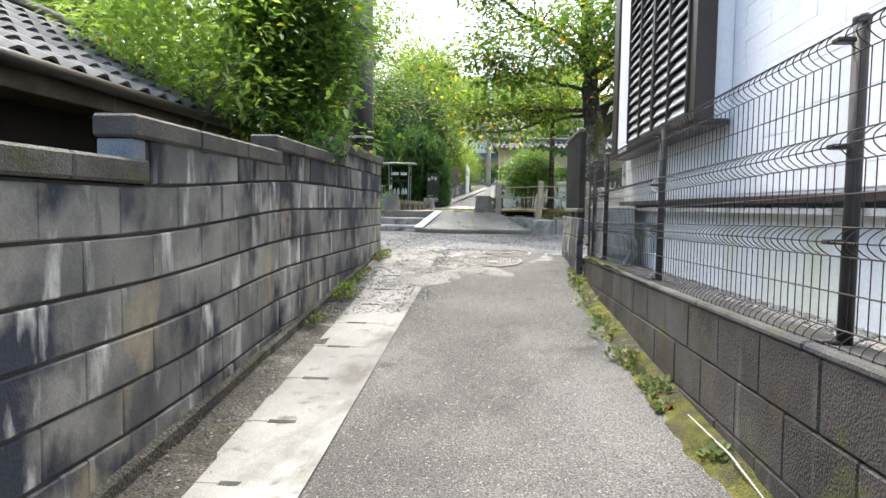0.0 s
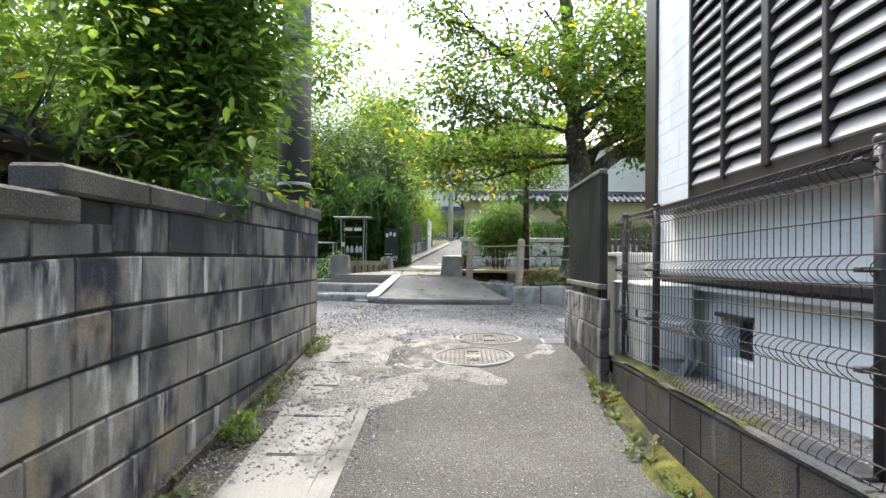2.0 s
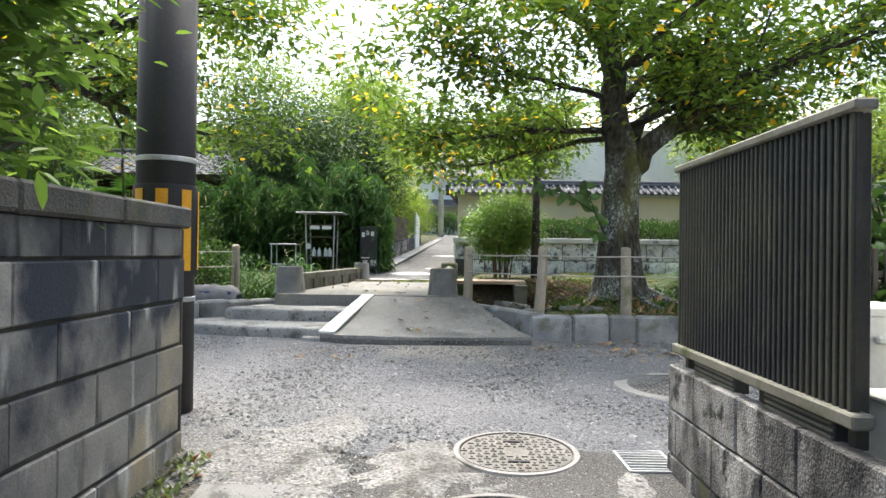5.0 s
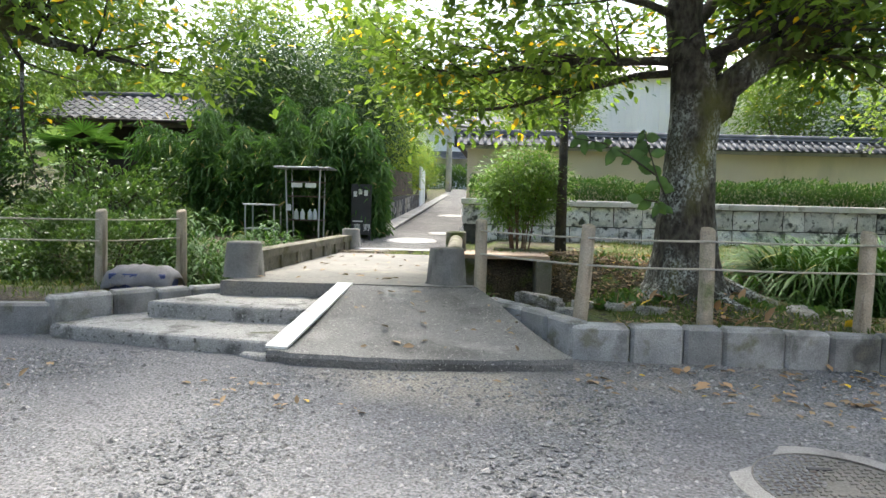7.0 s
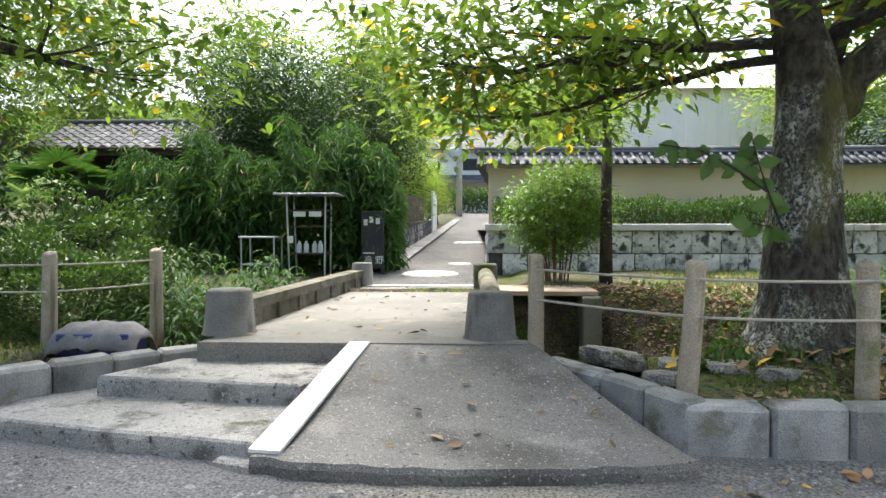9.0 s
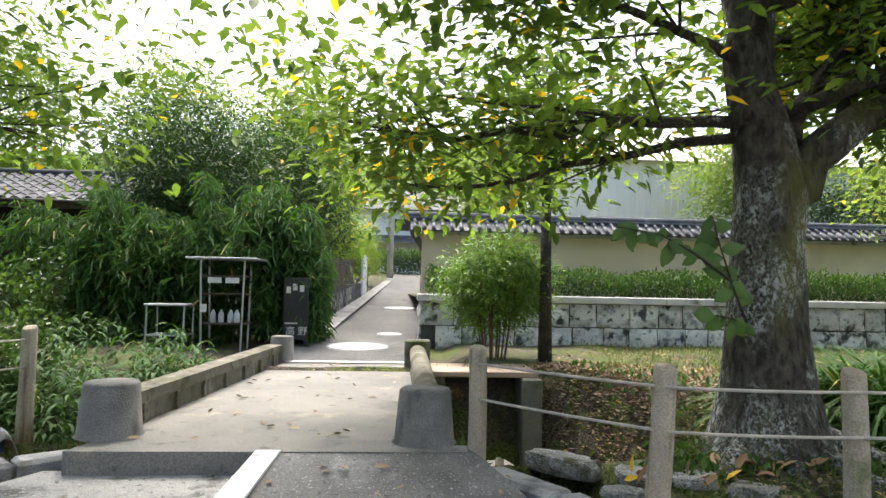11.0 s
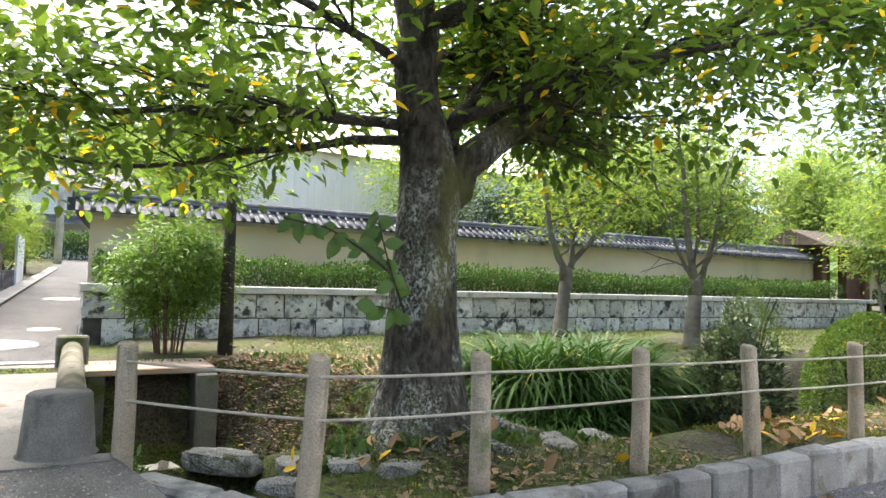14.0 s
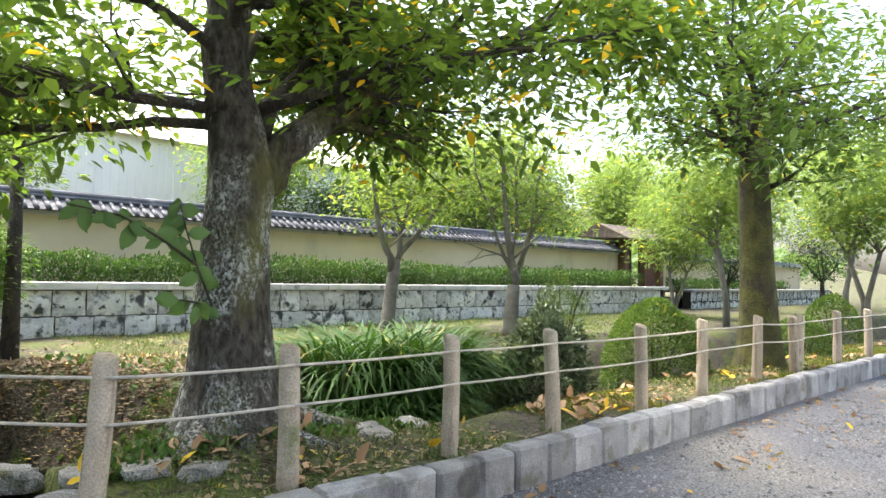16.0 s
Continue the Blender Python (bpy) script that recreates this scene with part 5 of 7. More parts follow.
for i in range(15):
    part("coping", Geo().box((20 + 0.9 * i, SWY + 0.26, 1.93), (20.895 + 0.9 * i, SWY + 0.6, 2.03), 0.012), PALECAP, wall_stone)
solid("ground_terrace", Geo().sheet([-0.05, 3, 6, 10, 14, 17.3, 20.0, 34], [SWY + 0.2, 20, 24, 40], lambda x, y: 2.0), SOIL, "earth terrace above the stone wall", "ground")

PW = 19.6
wall_plaster = solid("wall_plaster", Geo().box((-0.05, PW, 1.9), (17.5, PW + 0.25, 3.08)), PLASTER,
                     "ochre plaster garden wall under a tiled coping", "wall")
solid("wall_plaster_side", Geo().prism([(-0.05, PW + 0.252), (0.2, PW + 0.252), (1.1, 32), (0.85, 32)], 1.9, 3.08), PLASTER, "ochre plaster wall running up beside the lane", "wall")
solid("wall_plaster_far", Geo().box((20.1, PW + 0.3, 1.9), (34, PW + 0.55, 3.0)), PLASTER, "ochre plaster wall beyond the garden gate", "wall")
part("rail", Geo().box((-0.09, PW - 0.04, 3.06), (17.53, PW + 0.29, 3.12), 0.006).prism([(-0.09, PW + 0.29), (0.24, PW + 0.29), (1.14, 32), (0.81, 32)], 3.06, 3.12), PALECAP, wall_plaster)
part("rail", Geo().box((20.06, PW + 0.26, 2.98), (34, PW + 0.59, 3.04), 0.006), PALECAP, wall_plaster)
part("tile_bed", Geo().add([(-0.25, PW - 0.24, 3.12), (17.6, PW - 0.24, 3.12), (17.6, PW + 0.125, 3.33), (-0.25, PW + 0.125, 3.33), (-0.25, PW + 0.5, 3.12), (17.6, PW + 0.5, 3.12)],
                           [(0, 1, 2, 3), (3, 2, 5, 4), (0, 4, 5, 1), (0, 3, 4), (1, 5, 2)]), TILE, wall_plaster)
part("tile_bed", Geo().add([(-0.25, PW + 0.5, 3.12), (0.4, PW + 0.5, 3.12), (0.075, PW + 0.3, 3.33), (0.65, 32, 3.12), (1.3, 32, 3.12), (0.975, 32, 3.33)], [(0, 3, 5, 2), (1, 2, 5, 4), (0, 1, 4, 3)]), TILE, wall_plaster)
part("tile_bed", Geo().add([(20.0, PW + 0.06, 3.04), (34, PW + 0.06, 3.04), (34, PW + 0.425, 3.25), (20.0, PW + 0.425, 3.25)], [(0, 1, 2, 3)]), TILE, wall_plaster)
ang = math.degrees(math.atan2(0.21, 0.365))
cover = mesh_of("tile", Geo().tube([(0, -0.01, 0.006), (0, 0.21, 0.006)], [0.036, 0.033], 10).tube([(0, 0.2, 0.003), (0, 0.42, 0.003)], [0.034, 0.031], 10), TILE, True)
for i in range(int(17.7 / 0.15)):
    piece("tile", cover, wall_plaster, pose(-0.18 + 0.15 * i, PW - 0.25, 3.125, ang))
for i in range(44):
    piece("tile", cover, wall_plaster, pose(20.1 + 0.15 * i, PW + 0.05, 3.045, ang))
part("ridge", Geo().box((-0.28, PW + 0.05, 3.31), (17.6, PW + 0.2, 3.37), 0.02).tube([(-0.3, PW + 0.125, 3.39), (17.62, PW + 0.125, 3.39)], 0.06, 12), TILE, wall_plaster, "grey ridge tiles")

gate = thing("gate", (18.6, PW + 0.25, 1.75), "red-brown wooden garden gate in the plaster wall", "gate")
for x in (-1.0, 0.15, 1.1):
    part("post", Geo().box((x - 0.11, -0.5, -0.2), (x + 0.11, -0.25, 1.9), 0.01), REDWOOD, gate)
part("door", Geo().box((-0.85, 0.0, 0.0), (0.1, 0.06, 1.7), 0.006), PLANK, gate, "dark plank door")
part("screen", Geo().box((0.25, -0.35, 0.0), (1.0, -0.3, 1.75), 0.006), REDWOOD, gate)
part("lintel", Geo().box((-1.2, -0.5, 1.7), (1.3, -0.2, 1.85), 0.01), REDWOOD, gate)
part("roof", Geo().add([(-1.7, -1.0, 1.75), (1.8, -1.0, 1.75), (1.8, 0.1, 2.25), (-1.7, 0.1, 2.25), (-1.7, 0.9, 1.85), (1.8, 0.9, 1.85)], [(0, 1, 2, 3), (3, 2, 5, 4), (0, 4, 5, 1), (0, 3, 4), (1, 5, 2)]), PLANK, gate)
part("sill", Geo().box((-1.2, -0.7, -0.25), (1.3, 0.3, 0.0), 0.02), PALECAP, gate)
part("side_wall", Geo().box((1.22, -0.35, -0.4), (1.6, 0.1, 1.3), 0.01), PLASTER, gate)

# metal-clad building behind the wall
shed = thing("warehouse", (3.2, 27, 1.6), "large pale grey metal-clad building behind the wall", "building")
part("wall", Geo().box((0, 0, 0), (13, 8, 4.3)), GREYWALL, shed)
part("roof", Geo().add([(-0.3, -0.3, 4.3), (13.3, -0.3, 4.3), (13.3, 8.3, 4.3), (-0.3, 8.3, 4.3), (2.2, 4, 6.2), (11, 4, 6.2)], [(0, 1, 5, 4), (1, 2, 5), (2, 3, 4, 5), (3, 0, 4), (0, 3, 2, 1)]), GREYWALL, shed)
rib = mesh_of("rib", Geo().box((0, -0.03, 0), (0.05, 0.0, 4.28)), GREYWALL)
for i in range(65):
    piece("rib", rib, shed, pose(0.1 + 0.2 * i, 0, 0))

# ---- far side of the lane ----
wall_lane = solid("wall_lane", Geo().prism([(-2.15, 19.2), (-1.98, 19.2), (-1.45, 28.0), (-1.62, 28.0)], lambda x, y: up_z(y) - 0.3, lambda x, y: 2.02 + 0.03 * (y - 19)), MORTAR, "block wall with a board fence beside the climbing lane", "wall")
for c in range(4):
    for i in range(16):
        y0 = 19.2 + 0.55 * i
        z0 = up_z(y0) - 0.02 + 0.17 * c
        if z0 < 1.86 + 0.03 * (y0 - 19) and y0 < 27.6:
            piece("block", block_var[(i + c) % 3], wall_lane, pose(-1.975 + 0.06 * (y0 - 19.2), y0, z0, 0, 0, -3.45) @ Matrix.Diagonal((1, 1.15, 0.85, 1)))
board = mesh_of("board", Geo().box((-0.02, 0.004, 0), (0.0, 0.196, 0.62), 0.004), PLANK)
for i in range(36):
    y0 = 19.3 + 0.2 * i
    piece("board", board, wall_lane, pose(-2.03 + 0.06 * (y0 - 19.2), y0, 2.06 + 0.03 * (y0 - 19), 0, 0, -3.45))
lgate = thing("metal_gate", (-1.42, 28.2, up_z(28)), "grey sheet metal gate beside the lane", "gate")
for i in range(3):
    part("leaf", Geo().box((-0.06, 0.05 + 0.9 * i, 0.05), (0.0, 0.9 + 0.9 * i, 1.35), 0.01), BASEWALL, lgate)
lpole = thing("utility_pole", (-0.75, 42, up_z(42)), "slim pale concrete utility pole beside the lane", "utility pole")
part("shaft", Geo().tube([(0, 0, 0), (0, 0, 8)], [0.16, 0.12], 14), PALECAP, lpole, smooth=True)
part("mirror", Geo().lathe([(0, 0.06), (0.25, 0.04), (0.3, 0.0), (0.28, -0.02), (0, -0.03)], 20), STEEL, lpole).matrix_basis = pose(-0.25, -0.2, 3.2, 90)
fh = thing("house", (1.0, 54, up_z(54)), "white two-storey house at the end of the lane", "house")
part("wall", Geo().box((-5, 0, 0), (5, 7, 4.4)), WHITEWALL, fh)
part("roof", Geo().add([(-5.6, -0.7, 4.3), (5.6, -0.7, 4.3), (5.6, 7.7, 4.3), (-5.6, 7.7, 4.3), (-2, 3.5, 6.2), (2, 3.5, 6.2)], [(0, 1, 5, 4), (1, 2, 5), (2, 3, 4, 5), (3, 0, 4), (0, 3, 2, 1)]), TILE, fh)
part("lower_roof", Geo().add([(-5.8, -1.3, 2.0), (5.8, -1.3, 2.0), (5.8, 0, 2.6), (-5.8, 0, 2.6), (-5.8, 0, 2.4), (5.8, 0, 2.4)], [(0, 1, 2, 3), (0, 4, 5, 1), (0, 3, 4), (1, 5, 2)]), TILE, fh)
w = part("window", Geo().box((-1.6, -0.05, 2.9), (-0.2, 0.02, 3.7), 0.01), BROWN, fh)
part("pane", Geo().box((-1.52, -0.06, 2.96), (-0.93, -0.045, 3.64)).box((-0.87, -0.06, 2.96), (-0.28, -0.045, 3.64)), ACDARK, w)

# shelf rack, stand and sign among the bamboo
rack = thing("shelf_rack", (-2.95, 17.4, 1.3), "steel shelf rack with a sheet roof among bamboo", "shelf rack")
for x, y in ((0, 0), (0.55, 0), (0.0, 0.4), (0.55, 0.4)):
    part("leg", Geo().tube([(x + (0.04 if x == 0 else -0.02), y, 0), (x, y, 1.22)], 0.014, 6), STEEL, rack)
part("roof", Geo().box((-0.16, -0.12, 1.2), (0.72, 0.55, 1.225), 0.004), STEEL, rack)
for z in (0.37, 0.75, 0.98):
    part("shelf", Geo().box((-0.01, 0.0, z), (0.57, 0.42, z + 0.018), 0.003), PLANK, rack)
for x0 in (0.1, 0.32):
    part("price_card", Geo().box((x0, -0.02, 0.9), (x0 + 0.17, -0.012, 0.97)), PAPER, rack)
part("label_card", Geo().box((0.02, -0.03, 0.53), (0.1, -0.022, 0.63)), PAPER, rack)
for i, x0 in enumerate((0.14, 0.24, 0.36, 0.44)):
    b = thing("bottle", (-2.95 + x0, 17.55, 1.688), "cloudy plastic bottle on the rack shelf", "bottle", "bottles on the rack")
    part("body", Geo().lathe([(0, 0), (0.035, 0), (0.038, 0.02), (0.038, 0.1), (0.03, 0.13), (0.014, 0.15)], 12), PLASTIC, b, smooth=True)
    part("cap", Geo().lathe([(0.015, 0.15), (0.015, 0.168), (0, 0.17)], 10), WHITELINE, b)
stand = thing("side_table", (-3.5, 17.3, 1.3), "low steel table beside the rack", "table")
part("tabletop", Geo().box((-0.1, 0, 0.6), (0.42, 0.45, 0.625), 0.004), STEEL, stand)
part("shelf", Geo().box((-0.08, 0.02, 0.22), (0.4, 0.43, 0.24), 0.004), STEEL, stand)
for x, y in ((-0.07, 0.03), (0.39, 0.03), (-0.07, 0.42), (0.39, 0.42)):
    part("leg", Geo().tube([(x, y, 0), (x, y, 0.6)], 0.013, 6), STEEL, stand)
sign = thing("sign_board", (-1.83, 18.0, 1.36), "black upright gallery sign board with white lettering", "sign")
part("board", Geo().box((-0.17, 0, 0.08), (0.17, 0.04, 0.93), 0.01), SIGN, sign)
part("foot", Geo().box((-0.17, -0.06, 0), (-0.13, 0.14, 0.08), 0.004).box((0.13, -0.06, 0), (0.17, 0.14, 0.08), 0.004), SIGN, sign)
for x0, z0, w0, h0 in ((-0.13, 0.72, 0.06, 0.09), (-0.045, 0.76, 0.06, 0.09), (0.05, 0.74, 0.06, 0.09), (-0.14, 0.3, 0.17, 0.02)):
    part("notice", Geo().box((x0, -0.006, z0), (x0 + w0, -0.001, z0 + h0)), PAPER, sign)
txt = bpy.data.curves.new("lettering", "FONT")
txt.body, txt.size, txt.extrude, txt.align_x = "高 野", 0.13, 0.002, "CENTER"
txt.materials.append(PAPER)
tob = new("lettering", txt)
tob.parent = sign
tob.matrix_basis = pose(0.02, -0.004, 0.16, 90)

# covered crate by the steps
crate = thing("crate", (-3.05, 12.85, ground_z(-3.05, 12.85)), "blue crate covered by a tied grey tarp", "crate")
part("box", Geo().box((-0.25, -0.15, 0), (0.26, 0.15, 0.15), 0.01), CRATE, crate)
for i in range(11):
    part("slat", Geo().box((-0.24 + 0.046 * i, -0.158, 0.02), (-0.218 + 0.046 * i, -0.148, 0.13), 0.003), CRATE, crate)
g = Geo()
n = 20
vs = [(-0.32 + 0.64 * i / n, -0.2 + 0.4 * j / 10, 0.21 - 0.16 * abs((j - 5) / 5) ** 3 - 0.1 * abs((i - n / 2) / (n / 2)) ** 6 + 0.035 * noise.noise(Vector((i * 0.45, j * 0.5, 0)))) for i in range(n + 1) for j in range(11)]
g.add(vs, [(i * 11 + j, (i + 1) * 11 + j, (i + 1) * 11 + j + 1, i * 11 + j + 1) for i in range(n) for j in range(10)])
tp = part("tarp", g, TARP, crate, "crumpled grey tarp", True)
md = tp.modifiers.new("thick", "SOLIDIFY")
md.thickness = 0.01

# ---- tiled roofs of the left-hand houses ----


def tiled_house(name, at, rz, length, depth, eave, ridge, label):
    h = thing(name, at, label, "house", rz=rz)
    part("wall", Geo().box((-0.9 - depth, 0.3, -1.0), (-0.75, length - 0.3, eave - 0.02)), DARK, h)
    part("roof", Geo().add([(0, 0, eave), (0, length, eave), (-depth, length, ridge), (-depth, 0, ridge), (-depth * 2, 0, eave), (-depth * 2, length, eave), (0, 0, eave - 0.07), (0, length, eave - 0.07)],
                           [(0, 1, 2, 3), (3, 2, 5, 4), (6, 7, 1, 0)]), TILE, h)
    part("fascia", Geo().box((-0.08, 0, eave - 0.2), (-0.02, length, eave - 0.06), 0.006), PLANK, h)
    part("soffit", Geo().box((-0.95, 0, eave - 0.12), (-0.08, length, eave - 0.09)), PLANK, h)
    part("gutter", Geo().tube([(0.05, 0, eave - 0.05), (0.05, length, eave - 0.05)], 0.045, 10), BROWN, h, smooth=True)
    sl = math.hypot(depth, ridge - eave)
    a = math.degrees(math.atan2(ridge - eave, depth))
    n = int(length / 0.27)
    rowsn = int(sl / 0.27)
    vs = []
    for k in range(2):
        for j in range(9):
            u = j / 8
            zt = 0.028 * math.sin(2 * math.pi * u - 0.6) + (0.03 if k == 0 else 0.004)
            vs.append((0.02 - 0.28 * k if k else 0.02, u * 0.275, zt))
    for j in range(9):
        vs.append((0.02, vs[j][1], vs[j][2] - 0.022))
    fs = [(j, j + 1, 9 + j + 1, 9 + j) for j in range(8)] + [(18 + j, 19 + j, j + 1, j) for j in range(8)]
    tile = mesh_of("tile", Geo().add(vs, fs), TILE, False)
    rot = pose(0, 0, 0, 0, a, 0)
    for r in range(min(rowsn, 9)):
        f = r * 0.27 / sl
        for c in range(n):
            piece("tile", tile, h, Matrix.Translation((-depth * f, c * 0.27, eave + (ridge - eave) * f)) @ rot)
    part("ridge", Geo().tube([(-depth, -0.05, ridge + 0.03), (-depth, length + 0.05, ridge + 0.03)], 0.09, 12), TILE, h, smooth=True)
    return h


tiled_house("house", (-2.75, -1.5, 0.6), 0.0, 8.6, 1.7, 1.62, 2.55, "old low house with a grey tiled roof behind the wall")
tiled_house("house", (-10.9, 23.5, 1.2), -90.0, 5.6, 2.0, 2.75, 3.6, "tiled house roof among garden trees")


# ---- trees ----
def limb(geo, pts, r0, r1, tips, rng, twigs, length, depth=1, sides=10, skip=1):
    """A main limb along given places, with twigs growing from it."""
    P = [Vector(p) for p in pts]
    fine = []
    for a, b in zip(P, P[1:]):
        for f in (0, 0.5):
            fine.append(a.lerp(b, f) + Vector(rng.normal(0, 0.025, 3)))
    fine.append(P[-1])
    n = len(fine)
    rad = [r0 + (r1 - r0) * i / (n - 1) for i in range(n)]
    geo.tube(fine, rad, sides, 0.12)
    for k in range(twigs):
        i = int(rng.integers(min(skip, n - 2), n))
        d = (fine[min(i + 1, n - 1)] - fine[max(i - 1, 0)]).normalized() + Vector(rng.normal(0, 0.8, 3))
        d.z = abs(d.z) * 0.55 - 0.12
        grow(geo, rng, fine[i], d, length * rng.uniform(0.6, 1.2), max(0.008, rad[i] * 0.4), depth, tips, 5, 0.3, 0.0, 3)


def big_cherry(name, at, trunk, limbs, bark, fork_bark, limb_bark, leaf_mat, label, leaf, per, spray, seed, twigs=9, length=1.0, drop_below=None, clear=0.0):
    rng = np.random.default_rng(seed)
    t = thing(name, at, label, "tree")
    pts, rad = trunk
    part("trunk", Geo().tube(pts, rad, 22, 0.13), bark, t, smooth=True)
    tips = []
    for spec in limbs:
        g = Geo()
        mine = []
        limb(g, spec[0], spec[1], spec[2], mine, rng, spec[3] if len(spec) > 3 else twigs, length, skip=4 if spec[1] > 0.13 else 2)
        part("limb", g, fork_bark if spec[1] > 0.13 else limb_bark, t, smooth=True)
        tips += mine
    if drop_below is not None:
        tips = [p for p in tips if p[2] > drop_below and (p[2] > 3.0 or math.hypot(p[0] - 0.2, p[1]) > clear)]
    crown_leaves("crown", tips, per, leaf, leaf_mat, t, rng, spray, 0.52)
    return t, tips


# the cherry by the bridge, forked low, lichen on its bark
cherry, _ = big_cherry(
    "cherry_tree", (1.76, 12.63, 1.2),
    ([(0, 0, -0.25), (0, 0, 0.0), (0.0, 0, 0.16), (-0.01, 0, 0.4), (-0.01, 0, 0.8), (0, 0, 1.3), (0.02, 0, 1.6), (-0.03, 0, 1.95), (-0.06, 0, 2.1)],
     [0.52, 0.42, 0.33, 0.265, 0.22, 0.2, 0.205, 0.17, 0.15]),
    [([(-0.04, 0, 1.98), (-0.1, 0.02, 2.4), (-0.12, 0.03, 3.0), (-0.16, 0.06, 3.8), (-0.3, 0.1, 4.8)], 0.168, 0.09, 4),
     ([(0.1, 0, 1.56), (0.27, -0.03, 1.8), (0.46, -0.06, 1.98), (0.7, -0.1, 2.12), (1.05, -0.15, 2.3), (1.6, -0.3, 2.68), (2.4, -0.5, 3.1), (3.2, -0.6, 3.6)], 0.142, 0.035, 17),
     ([(0.7, -0.1, 2.2), (0.95, 0.2, 2.7), (1.2, 0.4, 3.4), (1.5, 0.6, 4.3)], 0.09, 0.03, 10),
     ([(0.18, 0, 1.95), (0.35, 0.15, 2.3), (0.7, 0.3, 2.6), (1.1, 0.5, 2.8)], 0.06, 0.02, 9),
     ([(-0.1, 0.02, 2.02), (-0.6, 0.1, 2.05), (-1.2, 0.3, 2.0), (-1.9, 0.5, 2.02), (-2.6, 0.8, 2.15)], 0.042, 0.012, 20),
     ([(-0.1, 0.05, 1.95), (-0.7, 0.5, 1.92), (-1.4, 0.9, 1.82), (-2.1, 1.1, 1.75)], 0.036, 0.012, 13),
     ([(-0.15, 0.0, 2.4), (-0.7, -0.3, 2.45), (-1.3, -0.5, 2.55), (-1.9, -0.6, 2.75)], 0.036, 0.012, 15),
     ([(-0.12, 0.0, 3.0), (-0.7, -0.1, 3.4), (-1.4, 0.0, 3.8), (-2.1, 0.2, 4.3)], 0.08, 0.02, 18),
     ([(-0.15, 0.05, 3.5), (0.4, 0.3, 4.2), (0.9, 0.4, 5.2)], 0.09, 0.02, 12),
     ([(-0.3, 0.1, 4.6), (-0.8, 0.3, 5.4), (-1.0, 0.4, 6.3)], 0.08, 0.02, 12),
     ([(-0.1, -0.1, 2.7), (0.1, -0.8, 2.8), (0.3, -1.6, 2.95), (0.4, -2.1, 3.2)], 0.05, 0.012, 10),
     ([(0.9, -0.15, 2.4), (1.4, -0.6, 2.6), (2.0, -1.0, 2.75), (2.6, -1.3, 2.95)], 0.06, 0.012, 10),
     ([(0.0, 0.1, 2.3), (0.4, 0.6, 2.8), (0.9, 1.2, 3.1), (1.7, 1.6, 3.4), (2.4, 1.8, 3.7)], 0.07, 0.015, 18),
     ([(-0.1, 0.1, 3.0), (0.5, -0.3, 3.5), (1.2, -0.5, 4.0), (2.0, -0.6, 4.6)], 0.07, 0.015, 16),
     ([(-0.1, 0.0, 2.5), (-0.3, -0.6, 2.7), (-0.7, -1.3, 2.85)], 0.045, 0.012, 11),
     ([(0.15, 0, 2.05), (0.6, -0.35, 2.3), (1.1, -0.7, 2.5), (1.7, -1.0, 2.65)], 0.05, 0.012, 9),
     ([(-0.05, 0.05, 2.8), (0.5, 0.25, 3.0), (1.2, 0.4, 3.1), (2.0, 0.6, 3.3)], 0.055, 0.012, 17),
     ([(0.5, 0.0, 2.1), (0.9, 0.5, 2.4), (1.5, 0.9, 2.6), (2.2, 1.2, 2.7)], 0.05, 0.012, 10)],
    BARK, FORKBARK, LIMB, L_CHERRY, "large cherry tree with lichen-spotted bark and yellowing leaves", 0.1, 12, 0.21, 5, length=0.9, drop_below=1.6, clear=0.5)
rs = random.Random(77)
leaf_var = []
for k in range(3):
    g = Geo()
    for i in range(5):
        f = i / 4
        w = (0.004, 0.03, 0.037, 0.026, 0.001)[i]
        g.v += [(-w, 0.115 * f, 0.008 * (1 - f) + 0.004 * k), (0, 0.115 * f, -0.012 * f * f), (w, 0.115 * f, 0.008 * (1 - f))]
    g.f = [(3 * i + j, 3 * i + j + 1, 3 * i + j + 4, 3 * i + j + 3) for i in range(4) for j in range(2)]
    leaf_var.append(mesh_of("leaf", g, L_SPRIG, True))
for pts, n in (([(-0.2, -0.12, 0.82), (-0.32, -0.2, 1.02), (-0.42, -0.24, 1.26), (-0.47, -0.26, 1.42)], 13), ([(-0.34, -0.2, 1.06), (-0.58, -0.28, 1.2), (-0.8, -0.33, 1.3), (-1.05, -0.38, 1.33)], 15),
               ([(-0.2, -0.14, 0.78), (-0.32, -0.2, 0.84), (-0.45, -0.26, 0.86)], 6)):
    g = Geo()
    g.tube(pts, [0.009, 0.007, 0.005, 0.003][:len(pts)], 6)
    part("twig", g, LIMB, cherry)
    for k in range(n):
        f = (0.25 + 0.75 * k / (n - 1)) * (len(pts) - 1)
        i = min(int(f), len(pts) - 2)
        p = Vector(pts[i]).lerp(Vector(pts[i + 1]), f - i)
        piece("leaf", leaf_var[k % 3], cherry, pose(p.x, p.y, p.z, rs.uniform(-85, -40), (60 if k % 2 else -60) + rs.uniform(-45, 45), rs.uniform(-35, 35)) @ Matrix.Scale(rs.uniform(0.85, 1.35), 4))
